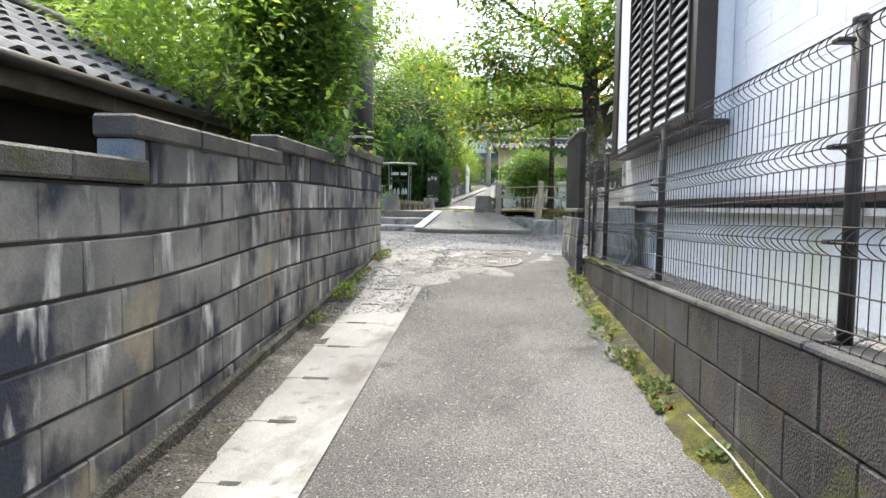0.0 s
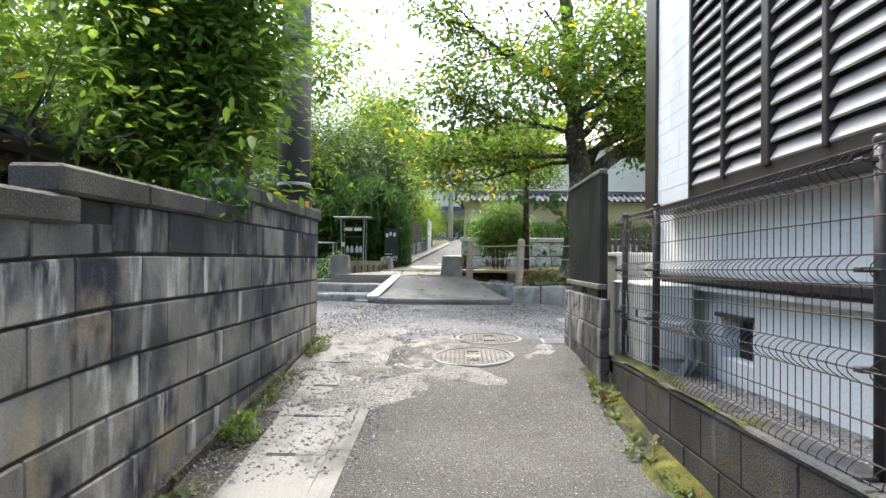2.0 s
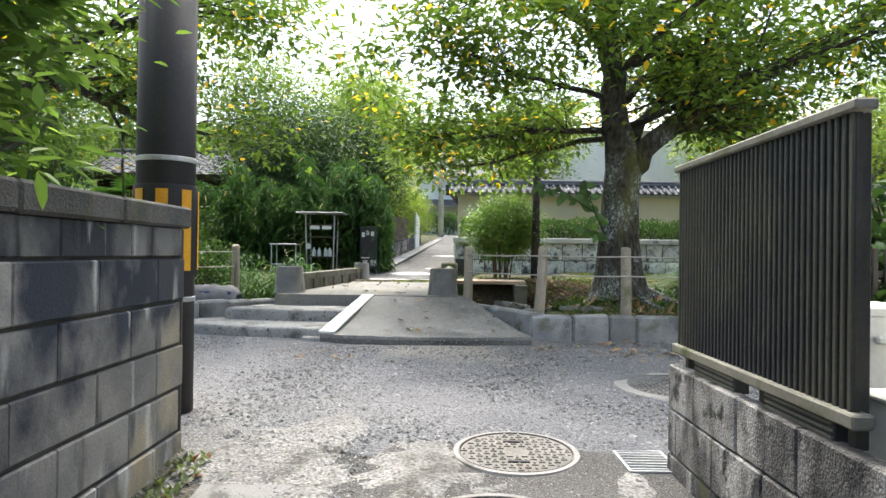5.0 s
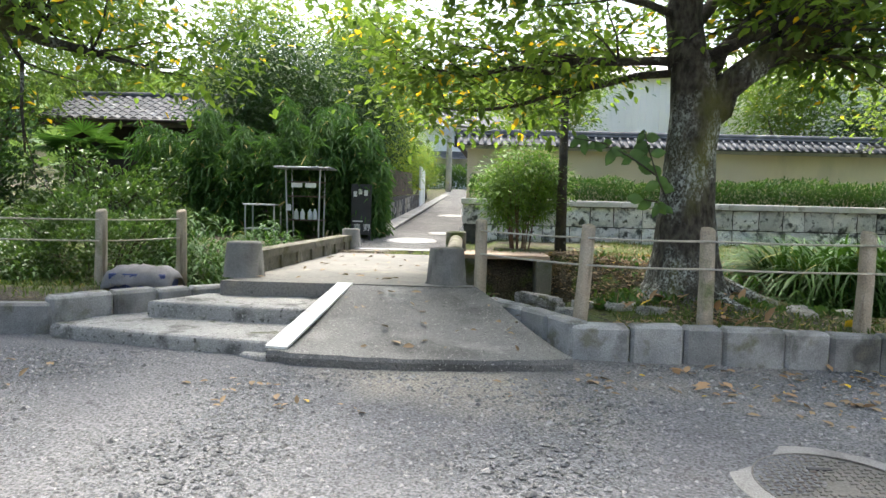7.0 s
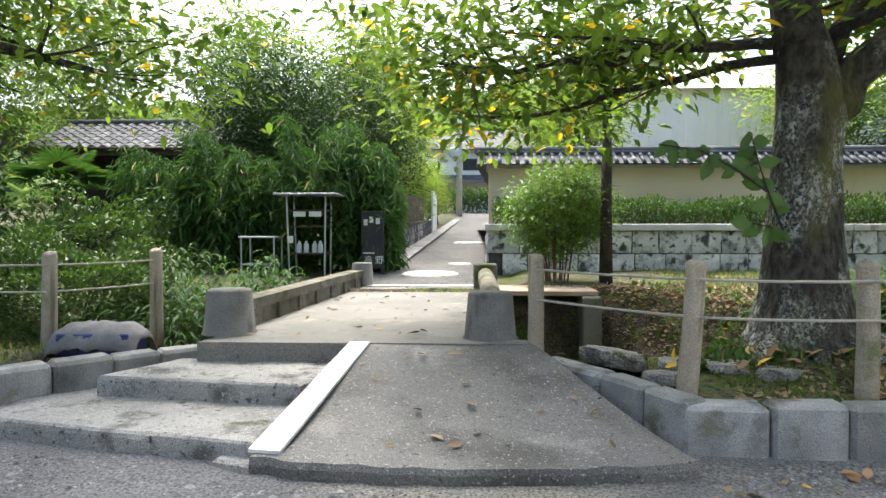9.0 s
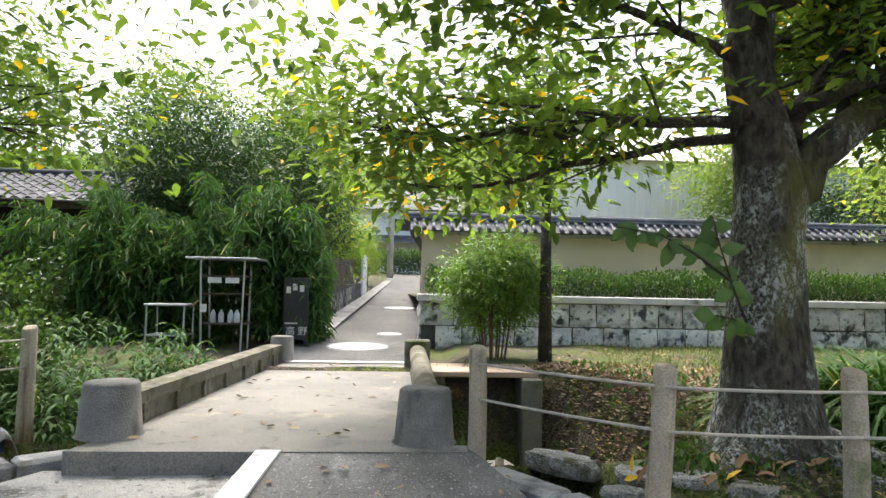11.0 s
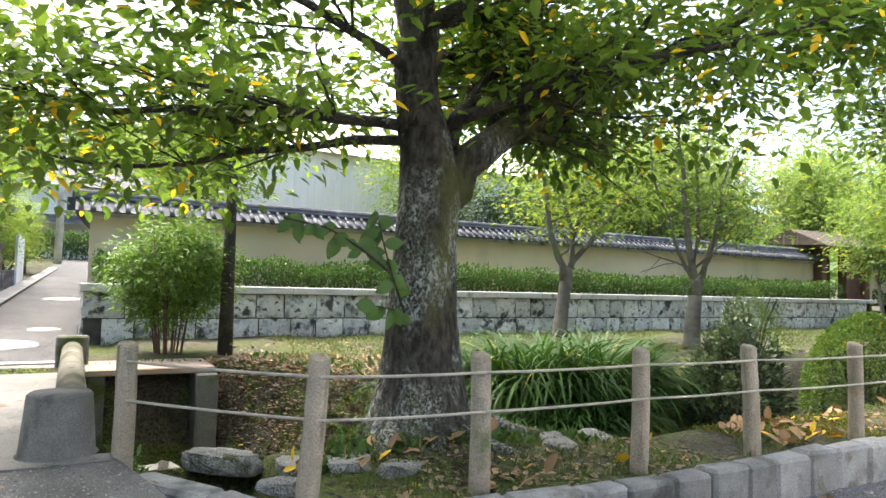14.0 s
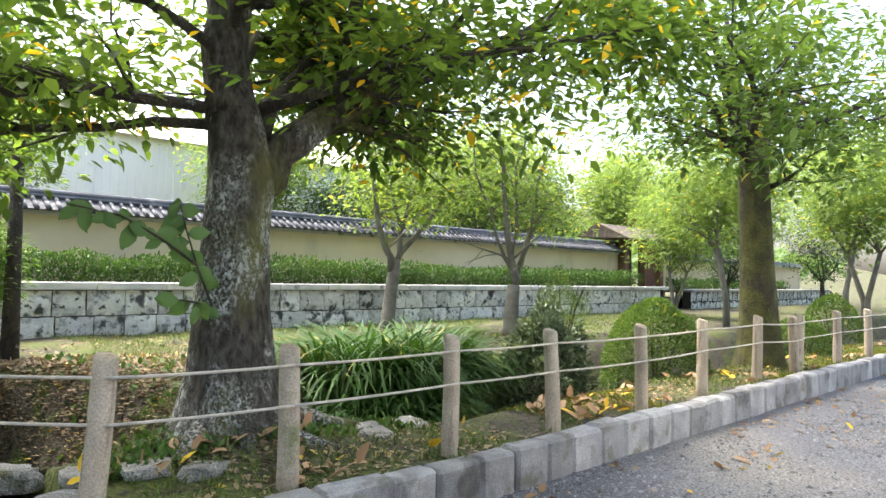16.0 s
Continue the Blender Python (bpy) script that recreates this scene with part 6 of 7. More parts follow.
# surface roots of the cherry
for pts in ([(0.1, -0.22, 0.1), (0.25, -0.45, 0.0), (0.38, -0.65, -0.05), (0.45, -0.85, -0.12)], [(-0.22, -0.15, 0.1), (-0.42, -0.32, -0.02), (-0.62, -0.42, -0.08), (-0.8, -0.42, -0.18)],
            [(0.28, -0.05, 0.14), (0.6, -0.15, 0.03), (0.95, -0.2, -0.05)], [(-0.05, -0.28, 0.08), (-0.1, -0.5, -0.03), (-0.2, -0.7, -0.1)]):
    part("root", Geo().tube([Vector(p).lerp(Vector(q), f) for p, q in zip(pts, pts[1:]) for f in (0, 0.5)] + [pts[-1]], [0.085 - 0.06 * i / (2 * len(pts) - 2) for i in range(2 * len(pts) - 1)], 10, 0.3), BARK, cherry, smooth=True)

# second cherry, mossy, farther along the road
big_cherry(
    "cherry_tree", (8.7, 12.1, 1.13),
    ([(0, 0, -0.2), (0, 0, 0), (0, 0, 0.2), (0, 0, 0.6), (-0.05, 0, 1.2), (-0.1, 0, 1.8), (-0.16, 0, 2.5), (-0.1, 0, 2.9)], [0.4, 0.33, 0.285, 0.245, 0.21, 0.19, 0.18, 0.16]),
    [([(-0.15, 0, 2.5), (-0.5, 0, 2.75), (-1.2, -0.1, 2.8), (-1.9, -0.2, 3.1)], 0.08, 0.03, 13),
     ([(-0.15, 0, 2.75), (-0.4, 0.1, 3.2), (-0.8, 0.2, 4.0), (-1.2, 0.3, 5.0)], 0.1, 0.03, 13),
     ([(-0.05, 0, 2.8), (0.3, 0, 3.2), (0.8, 0, 3.7), (1.4, -0.1, 4.4)], 0.1, 0.03, 14),
     ([(0, 0, 2.85), (0.1, 0.3, 3.6), (0.2, 0.5, 4.8)], 0.1, 0.03, 12),
     ([(0.2, 0, 3.1), (0.9, -0.4, 3.3), (1.7, -0.8, 3.6), (2.6, -1.0, 3.9)], 0.08, 0.02, 14),
     ([(-0.4, 0, 2.7), (-1.3, -0.5, 2.95), (-2.3, -0.8, 3.15), (-3.3, -1.0, 3.2)], 0.05, 0.012, 15),
     ([(0.0, -0.1, 2.3), (-0.4, -0.5, 2.35), (-0.9, -0.9, 2.5)], 0.04, 0.01, 7)],
    BARKMOSS, BARKMOSS, LIMB, L_MID, "mossy old cherry tree beside the gravel road", 0.115, 9, 0.24, 8, length=1.1, drop_below=1.9)

# cherry at the other side of the steps
big_cherry(
    "cherry_tree", (-6.6, 12.9, 1.1),
    ([(0, 0, -0.2), (0, 0, 0), (0.05, 0, 0.8), (0.1, 0, 1.6), (0.15, 0, 2.1)], [0.42, 0.36, 0.29, 0.26, 0.24]),
    [([(0.1, 0, 1.9), (0.7, -0.1, 2.35), (1.3, -0.2, 2.6), (1.9, -0.2, 2.65), (2.6, 0.1, 2.3), (3.3, 0.5, 2.15)], 0.17, 0.02, 20),
     ([(1.4, -0.2, 2.6), (2.0, -0.4, 3.0), (2.8, -0.5, 3.3), (3.6, -0.4, 3.5)], 0.08, 0.015, 16),
     ([(0.1, 0, 2.0), (0.4, 0.3, 3.0), (0.9, 0.7, 4.0), (1.4, 1.0, 5.0)], 0.16, 0.03, 14),
     ([(0.5, 0.4, 3.1), (1.3, 0.9, 3.5), (2.2, 1.3, 3.9), (3.0, 1.5, 4.3)], 0.08, 0.02, 15),
     ([(0, 0, 2.0), (-0.7, -0.2, 2.7), (-1.5, -0.3, 3.5)], 0.14, 0.03, 12)],
    BARK, FORKBARK, LIMB, L_CHERRY, "cherry tree with long limbs reaching over the steps", 0.1, 13, 0.26, 11, length=1.1, drop_below=1.5)


def small_tree(name, at, height, crown, base_z, clusters, per, leaf, mat, bark, label, seed, r=0.09, stems=1, spray=0.22, group="", lean=(0, 0), width=0.45):
    """A tree with a tapered trunk, limbs into the crown and leaves in uneven sprays. crown: radii of the crown."""
    rng = np.random.default_rng(seed)
    t = thing(name, at, label, "tree", group)
    tips, g = [], Geo()
    for s in range(stems):
        dx, dy = lean if stems == 1 else (-0.12 * math.cos(2.1 * s), 0.12 * math.sin(2.1 * s))
        top = (dx * height * 0.6, dy * height * 0.6, base_z)
        g.tube([(0.05 * s, 0, -0.15), (0.04 * s + dx * 0.2, dy * 0.2, base_z * 0.4), top], [r * 1.25, r, r * 0.75], 10, 0.1)
        for k in range(6 if stems == 1 else 4):
            a = rng.uniform(0, 6.28)
            grow(g, rng, top, (math.cos(a) * 0.8, math.sin(a) * 0.8, 0.9), (crown[0] + crown[2]) * 0.3, r * 0.5, 1, tips, 5, 0.25, 0.05, 3)
    part("trunk", g, bark, t, smooth=True)
    c = rng.normal(0, 1, (clusters, 3))
    c /= np.linalg.norm(c, axis=1, keepdims=True)
    lump = np.array([0.72 + 0.5 * noise.noise(Vector(q) * 1.9 + Vector((seed, 0, 0))) for q in c])
    c = c * (lump * rng.uniform(0.35, 1.0, clusters) ** 0.6)[:, None] * np.array(crown)
    c += np.array((lean[0] * height * 0.6, lean[1] * height * 0.6, (height + base_z) / 2))
    allc = np.vstack([c, np.array(tips[:: max(1, len(tips) // 60)])]) if tips else c
    crown_leaves("crown", allc, per, leaf, mat, t, rng, spray, width)
    return t


# leafy tree behind the block wall
small_tree("tree", (-3.2, 6.45, 0.5), 4.1, (1.45, 2.0, 1.8), 1.2, 740, 13, 0.092, L_WALL_LIT, GREYBARK, "broad leafy tree crowding over the block wall", 21, 0.07, 3, 0.2)
small_tree("tree", (-2.3, 7.15, 0.6), 4.2, (0.86, 1.0, 1.7), 1.1, 860, 17, 0.1, L_WALL_SHADED, GREYBARK, "leafy shrub tree at the end of the block wall", 22, 0.05, 3, 0.18)
far_l = small_tree("tree", (-7.5, 9.5, 0.6), 6.5, (2.4, 2.4, 2.4), 2.4, 460, 15, 0.13, L_MID, GREYBARK, "tall garden tree behind the low house", 23, 0.14, 1, 0.34, "garden trees")
for x, y, s, rz in ((-11, 13, 1.1, 70), (-11.2, 22.5, 0.95, 30), (-12.5, 7, 1.0, 200), (-10, 19, 1.2, 120), (-14, 24, 1.4, 10)):
    copy_thing(far_l, pose(x, y, 0.8, 0, 0, rz)).scale = (s, s, s)

# thicket beyond the stream
dark = small_tree("tree", (-3.9, 20.6, 1.3), 4.6, (1.7, 1.5, 2.0), 0.9, 620, 18, 0.1, L_DARK, LIMB, "dense dark evergreen above the bamboo", 31, 0.1, 2, 0.26, "dark evergreens", width=0.35)
for x, y, s, rz in ((-5.0, 21.6, 1.0, 90), (-13.0, 20.5, 1.1, 200), (-2.9, 23.5, 1.1, 40), (-4.6, 24.5, 1.15, 300)):
    copy_thing(dark, pose(x, y, 1.2, 0, 0, rz)).scale = (s, s, s)
light = small_tree("tree", (-3.2, 28, 1.6), 7.5, (2.2, 2.2, 2.9), 2.0, 560, 16, 0.15, L_FRESH, GREYBARK, "tall light green tree beyond the thicket", 32, 0.12, 1, 0.4, "light green trees")
for x, y, s, rz in ((-7.5, 30, 1.15, 60), (-12, 29, 1.2, 150), (-4.2, 37, 1.0, 240), (-5.0, 40, 1.3, 20), (5.0, 44, 1.1, 100), (-17, 22, 1.2, 310), (4.5, 36.5, 1.0, 190), (6.5, 52, 1.5, 280), (-6, 54, 1.6, 210)):
    copy_thing(light, pose(x, y, 1.7 + max(0, y - 36) * 0.05, 0, 0, rz)).scale = (s, s, s)
lime = small_tree("tree", (-2.35, 25.5, 1.7), 2.7, (0.55, 1.3, 1.2), 0.5, 240, 16, 0.09, L_LIME, GREYBARK, "bright yellow-green bamboo hedge tree by the lane", 33, 0.04, 3, 0.2, "lime hedge trees")
for x, y, s, rz in ((-2.1, 28.8, 1.05, 8), (-1.85, 31.5, 1.0, 180), (-1.65, 34.5, 0.95, 5)):
    copy_thing(lime, pose(x, y, up_z(y), 0, 0, rz)).scale = (s, s, s)

# small trees on the lawn and trees behind the plaster wall
big_cherry(
    "tree", (6.75, 17.3, 1.38),
    ([(0, 0, -0.2), (0.0, 0, 0.1), (0.05, 0, 0.5), (0.12, 0, 1.0), (0.14, 0, 1.15)], [0.15, 0.12, 0.105, 0.1, 0.08]),
    [([(0.1, 0, 0.95), (-0.08, 0, 1.35), (-0.25, 0.05, 1.9), (-0.3, 0.1, 2.6), (-0.4, 0.1, 3.4)], 0.07, 0.02, 9),
     ([(0.14, 0, 1.05), (0.28, 0.05, 1.5), (0.3, 0.1, 1.8), (0.05, 0.1, 2.5), (-0.05, 0.1, 3.3)], 0.06, 0.015, 9),
     ([(0.14, 0, 1.05), (0.5, -0.05, 1.5), (1.15, -0.1, 2.3), (1.8, -0.2, 2.95), (2.3, -0.2, 3.4)], 0.055, 0.012, 11),
     ([(0.3, 0.1, 1.7), (0.55, 0.1, 2.2), (0.7, 0.1, 2.9), (0.8, 0.1, 3.6)], 0.04, 0.012, 9)],
    GREYBARK, GREYBARK, GREYBARK, L_LIME, "young forked tree with pale grey stems on the lawn", 0.1, 8, 0.24, 41, length=0.8, drop_below=1.75)
big_cherry(
    "tree", (8.0, 15.7, 1.33),
    ([(0, 0, -0.2), (0.0, 0, 0.1), (0.02, 0, 0.45), (0.06, 0, 0.8)], [0.16, 0.13, 0.115, 0.1]),
    [([(0.05, 0, 0.7), (0.0, 0, 1.2), (-0.05, 0.05, 2.0), (-0.12, 0.1, 2.8), (-0.2, 0.1, 3.5)], 0.07, 0.02, 10),
     ([(0.06, 0, 0.75), (0.22, 0, 1.15), (0.4, 0, 1.6), (0.75, -0.1, 2.1), (1.4, -0.2, 2.5)], 0.06, 0.012, 10),
     ([(0.02, 0, 1.0), (-0.25, 0.1, 1.6), (-0.5, 0.2, 2.3), (-0.7, 0.2, 3.0)], 0.035, 0.012, 8),
     ([(0.0, 0, 1.3), (0.2, 0.1, 2.0), (0.3, 0.1, 2.8), (0.5, 0.1, 3.5)], 0.04, 0.012, 9),
     ([(0.2, 0, 1.1), (0.25, -0.2, 1.7), (0.15, -0.4, 2.4), (0.3, -0.5, 3.0)], 0.035, 0.012, 8)],
    GREYBARK, GREYBARK, GREYBARK, L_FRESH, "young many-stemmed tree on the stream bank", 0.085, 8, 0.24, 42, length=0.8, drop_below=1.7)
small_tree("tree", (1.27, 16.4, 1.34), 4.6, (0.9, 0.8, 1.0), 2.2, 150, 10, 0.1, L_MID, LIMB, "slim dark-barked tree beside the culvert", 43, 0.07, 1, 0.24)
back = small_tree("tree", (11.5, 22.6, 1.9), 5.2, (2.0, 1.8, 2.0), 1.4, 480, 15, 0.14, L_FRESH, GREYBARK, "leafy garden tree behind the plaster wall", 44, 0.11, 1, 0.34, "trees behind the plaster wall")
for x, y, s, rz in ((8.2, 24.5, 1.0, 40), (15.0, 23.2, 1.1, 100), (18.6, 24.6, 1.25, 160), (22.5, 22.6, 1.1, 220), (26.5, 25.0, 1.4, 280), (31.0, 21.0, 1.3, 330), (2.0, 23.5, 0.85, 80), (36, 26, 1.6, 20)):
    copy_thing(back, pose(x, y, 1.9, 0, 0, rz)).scale = (s, s, s)
mid = small_tree("tree", (13.5, 14.6, 1.25), 5.0, (1.9, 1.8, 1.7), 1.7, 420, 14, 0.13, L_FRESH, GREYBARK, "light green tree on the bank along the road", 45, 0.06, 2, 0.32, "bank trees")
for x, y, s, rz in ((18.0, 13.2, 1.1, 60), (23.0, 15.0, 1.3, 170), (29, 13.2, 1.4, 250), (38, 11.0, 1.7, 300), (16.0, 17.0, 0.8, 120), (45, 16, 2.0, 30), (33, 7.4, 1.3, 30)):
    copy_thing(mid, pose(x, y, 1.1, 0, 0, rz)).scale = (s, s, s)
dk2 = small_tree("tree", (13.0, 25.2, 1.9), 4.6, (2.0, 1.5, 1.9), 0.8, 480, 15, 0.11, L_DARK, LIMB, "dark pine-like tree behind the plaster wall", 46, 0.1, 1, 0.3, "dark trees behind the wall")
for x, y, s, rz in ((9.5, 23.0, 0.8, 50), (17.0, 26.5, 1.2, 130), (24, 27.5, 1.4, 200), (30, 24, 1.3, 10), (21, 17.8, 0.7, 80), (27.5, 17.0, 0.9, 300)):
    copy_thing(dk2, pose(x, y, 1.6, 0, 0, rz)).scale = (s, s, s)


# ---- bushes ----
def bush(name, at, rx, ry, rz, n, leaf, mat, label, category, seed, group="", shell=0.7, width=0.5, stems=True, up=0.3, uneven=0.35):
    rng = np.random.default_rng(seed)
    t = thing(name, at, label, category, group)
    pos = mound(rng, n, rx, ry, rz, shell, uneven)
    aim = pos / np.array((rx, ry, rz)) + rng.normal(0, 0.6, (n, 3)) + np.array((0, 0, up))
    ob = new("foliage", leaves_mesh("foliage", pos, aim, leaf * rng.uniform(0.6, 1.3, n), mat, width, 0.3, None, 0.2))
    ob.parent = t
    if stems:
        g = Geo()
        for k in range(9):
            a = rng.uniform(0, 6.28)
            g.tube([(0.12 * rx * math.cos(a), 0.12 * ry * math.sin(a), -0.08), (0.35 * rx * math.cos(a), 0.35 * ry * math.sin(a), rz * 0.45), (0.6 * rx * math.cos(a), 0.6 * ry * math.sin(a), rz * 0.72)], [0.014, 0.01, 0.005], 5)
        part("stem", g, LIMB, t)
    return t


bush("azalea_bush", (-4.6, 14.9, 0.85), 1.9, 0.95, 1.25, 15000, 0.062, L_AZALEA, "wide clipped azalea bush beyond the rope fence", "bush", 51)
bush("azalea_bush", (-7.4, 15.3, 0.9), 1.8, 1.0, 1.8, 9500, 0.075, L_AZALEA, "dark azalea bush at the stream edge", "bush", 52)
bush("azalea_bush", (-5.9, 17.4, 1.1), 2.2, 1.0, 1.75, 6500, 0.09, L_AZALEA, "tall mixed bush behind the azaleas", "bush", 53)
bush("azalea_bush", (-9.3, 14.9, 0.9), 1.8, 1.0, 2.0, 6500, 0.09, L_AZALEA, "tall rounded shrub at the edge of the garden", "bush", 62)
bush("bush", (-8.6, 17.7, 0.9), 2.3, 1.1, 2.9, 7500, 0.11, L_DARK, "tall dark evergreen shrub behind the azaleas", "bush", 64)
bush("bush", (-11.6, 19.6, 0.9), 2.4, 1.3, 3.6, 6500, 0.13, L_DARK, "tall dark evergreen shrub at the garden edge", "bush", 65)
bush("azalea_bush", (-11.8, 16.6, 0.9), 2.4, 1.4, 2.9, 6500, 0.12, L_DARK, "large dark garden shrub", "bush", 63)
bush("bush", (1.85, 7.72, 0.85), 0.62, 0.42, 1.7, 4200, 0.085, L_DARK, "dark hibiscus bush with red flowers behind the screen panel", "bush", 54)
fl = thing("flower", (1.5, 7.4, 2.12), "single red flower on the dark bush", "flower")
rng = np.random.default_rng(3)
ob = new("petals", leaves_mesh("petals", rng.normal(0, 0.01, (14, 3)), spread(rng, 14, 1.0), np.full(14, 0.055), RED, 0.8))
ob.parent = fl
bush("bush", (2.7, 7.6, 0.85), 0.8, 0.42, 2.6, 4200, 0.085, L_MID, "tall leafy garden bush behind the white house", "bush", 55)
bush("ball_bush", (7.2, 12.75, 0.95), 0.7, 0.62, 1.08, 17000, 0.04, L_MID, "large round clipped bush behind the rope fence", "bush", 56, "clipped ball bushes", 0.93, uneven=0.06)
bush("ball_bush", (10.9, 12.35, 1.0), 0.55, 0.5, 0.75, 5500, 0.045, L_MID, "round clipped bush behind the rope fence", "bush", 57, "clipped ball bushes", 0.93, uneven=0.08)
bush("ball_bush", (15.4, 13.2, 1.0), 0.7, 0.6, 1.05, 6000, 0.05, L_MID, "tall round clipped bush near the road bend", "bush", 58, "clipped ball bushes", 0.93, uneven=0.08)
bush("camellia_bush", (6.0, 13.45, 0.72), 0.72, 0.55, 1.42, 6500, 0.075, L_CAMELLIA, "loose camellia bush on the stream bank", "bush", 59)
bush("feathery_bush", (8.4, 15.0, 1.15), 0.7, 0.55, 1.35, 4500, 0.05, L_FRESH, "feathery light green bush behind the clipped ones", "bush", 60, width=0.25)
nd = thing("nandina_bush", (0.72, 16.75, 1.32), "upright nandina bush with cane stems and fine leaves", "bush")
rng = np.random.default_rng(61)
g, tips = Geo(), []
for k in range(16):
    a = rng.uniform(0, 6.28)
    rr = rng.uniform(0.1, 0.55)
    e = (rr * math.cos(a), rr * math.sin(a), rng.uniform(0.75, 1.5))
    g.tube([(0.12 * math.cos(a), 0.12 * math.sin(a), -0.08), (0.2 * math.cos(a), 0.2 * math.sin(a), 0.5), e], [0.012, 0.009, 0.004], 5)
part("stalk", g, REDWOOD, nd)
c = rng.normal(0, 1, (520, 3))
c /= np.linalg.norm(c, axis=1, keepdims=True)
c = c * rng.uniform(0.35, 1, 520)[:, None] ** 0.6 * np.array((0.62, 0.55, 0.62)) + np.array((0.02, 0, 0.95))
crown_leaves("foliage", c, 22, 0.075, L_NAND, nd, rng, 0.1, 0.3)


def blades(name, at, rx, ry, n, length, mat, label, category, seed, width=0.07, lift=1.0, segs=6, height=0.0):
    """Arching strap leaves in a clump."""
    rng = np.random.default_rng(seed)
    tufts = collections.defaultdict(Geo)
    for i in range(n):
        a, q = rng.uniform(0, 6.28), math.sqrt(rng.uniform(0, 1))
        bx, by = rx * q * math.cos(a), ry * q * math.sin(a)
        out = rng.uniform(0, 6.28) if q < 0.5 else a + rng.normal(0, 0.7)
        L = length * rng.uniform(0.6, 1.2)
        w = L * width * rng.uniform(0.7, 1.2)
        dx, dy = math.cos(out), math.sin(out)
        steep = rng.uniform(0.55, 1.25) * lift
        vs, fs = [], []
        x, y, z = bx, by, height * rng.uniform(0, 1) * (1 - 0.6 * q)
        for s in range(segs + 1):
            f = s / segs
            ww = w * (1 - f ** 2.2) * (0.6 + 0.8 * f if f < 0.5 else 1.0)
            vs += [(x - dy * ww, y + dx * ww, z), (x + dy * ww, y - dx * ww, z + 0.15 * ww)]
            e = steep - 2.1 * f
            x += dx * math.cos(e) * L / segs
            y += dy * math.cos(e) * L / segs
            z += math.sin(e) * L / segs
        fs += [(2 * s, 2 * s + 1, 2 * s + 3, 2 * s + 2) for s in range(segs)]
        tufts[(round(bx / 0.45), round(by / 0.5))].add(vs, fs)
    t = thing(name, at, label, category)
    for key in sorted(tufts):
        part("tuft", tufts[key], mat, t, smooth=True)
    return t


L_STRAP = leafy("strap_leaf", (0.013, 0.045, 0.008), (0.055, 0.13, 0.018), (0.3, 0.28, 0.06), 0.02, 0.25, 0.55)
blades("lily_clump", (4.2, 14.15, 1.12), 1.12, 0.6, 2200, 0.95, L_STRAP, "dense clump of arching strap-leaved lilies on the bank", "plant", 71, 0.016, 1.3)
blades("lily_clump", (3.85, 13.55, 0.86), 0.8, 0.3, 700, 0.75, L_STRAP, "strap-leaved lilies hanging over the stream edge", "plant", 73, 0.017, 1.1)
blades("lily_clump", (2.95, 14.2, 1.05), 0.45, 0.4, 380, 0.75, L_STRAP, "small clump of strap-leaved lilies by the trunk", "plant", 72, 0.018)
blades("fern_clump", (5.35, 14.4, 1.0), 0.45, 0.4, 420, 0.6, L_HEDGE, "low ferns between lilies and camellia", "fern", 74, 0.05, 1.0)
for k, (x, y, z, rx, ry, n, L, h) in enumerate(((-3.3, 14.6, 0.85, 0.75, 0.5, 850, 0.26, 0.85), (-2.7, 15.6, 0.95, 0.45, 0.7, 800, 0.28, 0.85), (-6.2, 14.4, 0.8, 1.6, 0.5, 950, 0.25, 0.75), (-3.9, 16.4, 1.0, 0.8, 0.5, 500, 0.26, 0.9))):
    blades("dwarf_bamboo", (x, y, z), rx, ry, n, L, L_BAMBOO, "low dwarf bamboo with pointed leaves at the stream edge", "plant", 80 + k, 0.07, 0.9, height=h)
# tall bamboo curtain behind rack and sign
for k, (x, y, w, top) in enumerate(((-2.1, 18.7, 0.5, 1.95), (-2.65, 18.4, 0.55, 1.75), (-3.5, 18.5, 0.6, 1.7), (-4.3, 18.4, 0.6, 1.6), (-5.2, 18.7, 0.7, 1.7), (-1.78, 18.75, 0.3, 1.5))):
    rng = np.random.default_rng(90 + k)
    t = thing("bamboo", (x, y, 1.3), "tall leafy bamboo clump hanging over the path edge", "bamboo", "bamboo clumps")
    g = Geo()
    for i in range(14):
        bx, by = rng.uniform(-w, w) * 0.7, rng.uniform(0, 0.4)
        g.tube([(bx, by, -0.1), (bx + rng.normal(0, 0.05), by, top * 0.6), (bx + rng.normal(0, 0.12), by - 0.15, top)], [0.012, 0.01, 0.005], 5)
    part("stalk", g, L_BAMBOO, t)
    n = 3600
    pos = np.stack([rng.uniform(-w, w, n), rng.normal(0.0, 0.3, n), top * (1.12 - rng.uniform(0, 1, n) ** 1.6)], 1)
    pos[:, 2] *= np.array([0.95 + 0.5 * noise.noise(Vector((a * 3.1 + k * 7, 0, 1))) for a in pos[:, 0]])
    aim = np.stack([rng.normal(0, 0.7, n), rng.normal(-0.5, 0.55, n), rng.normal(-0.35, 0.5, n)], 1)
    ob = new("foliage", leaves_mesh("foliage", pos, aim, 0.17 * rng.uniform(0.6, 1.3, n), L_BAMBOO, 0.14, 0.3, None, 0.5))
    ob.parent = t
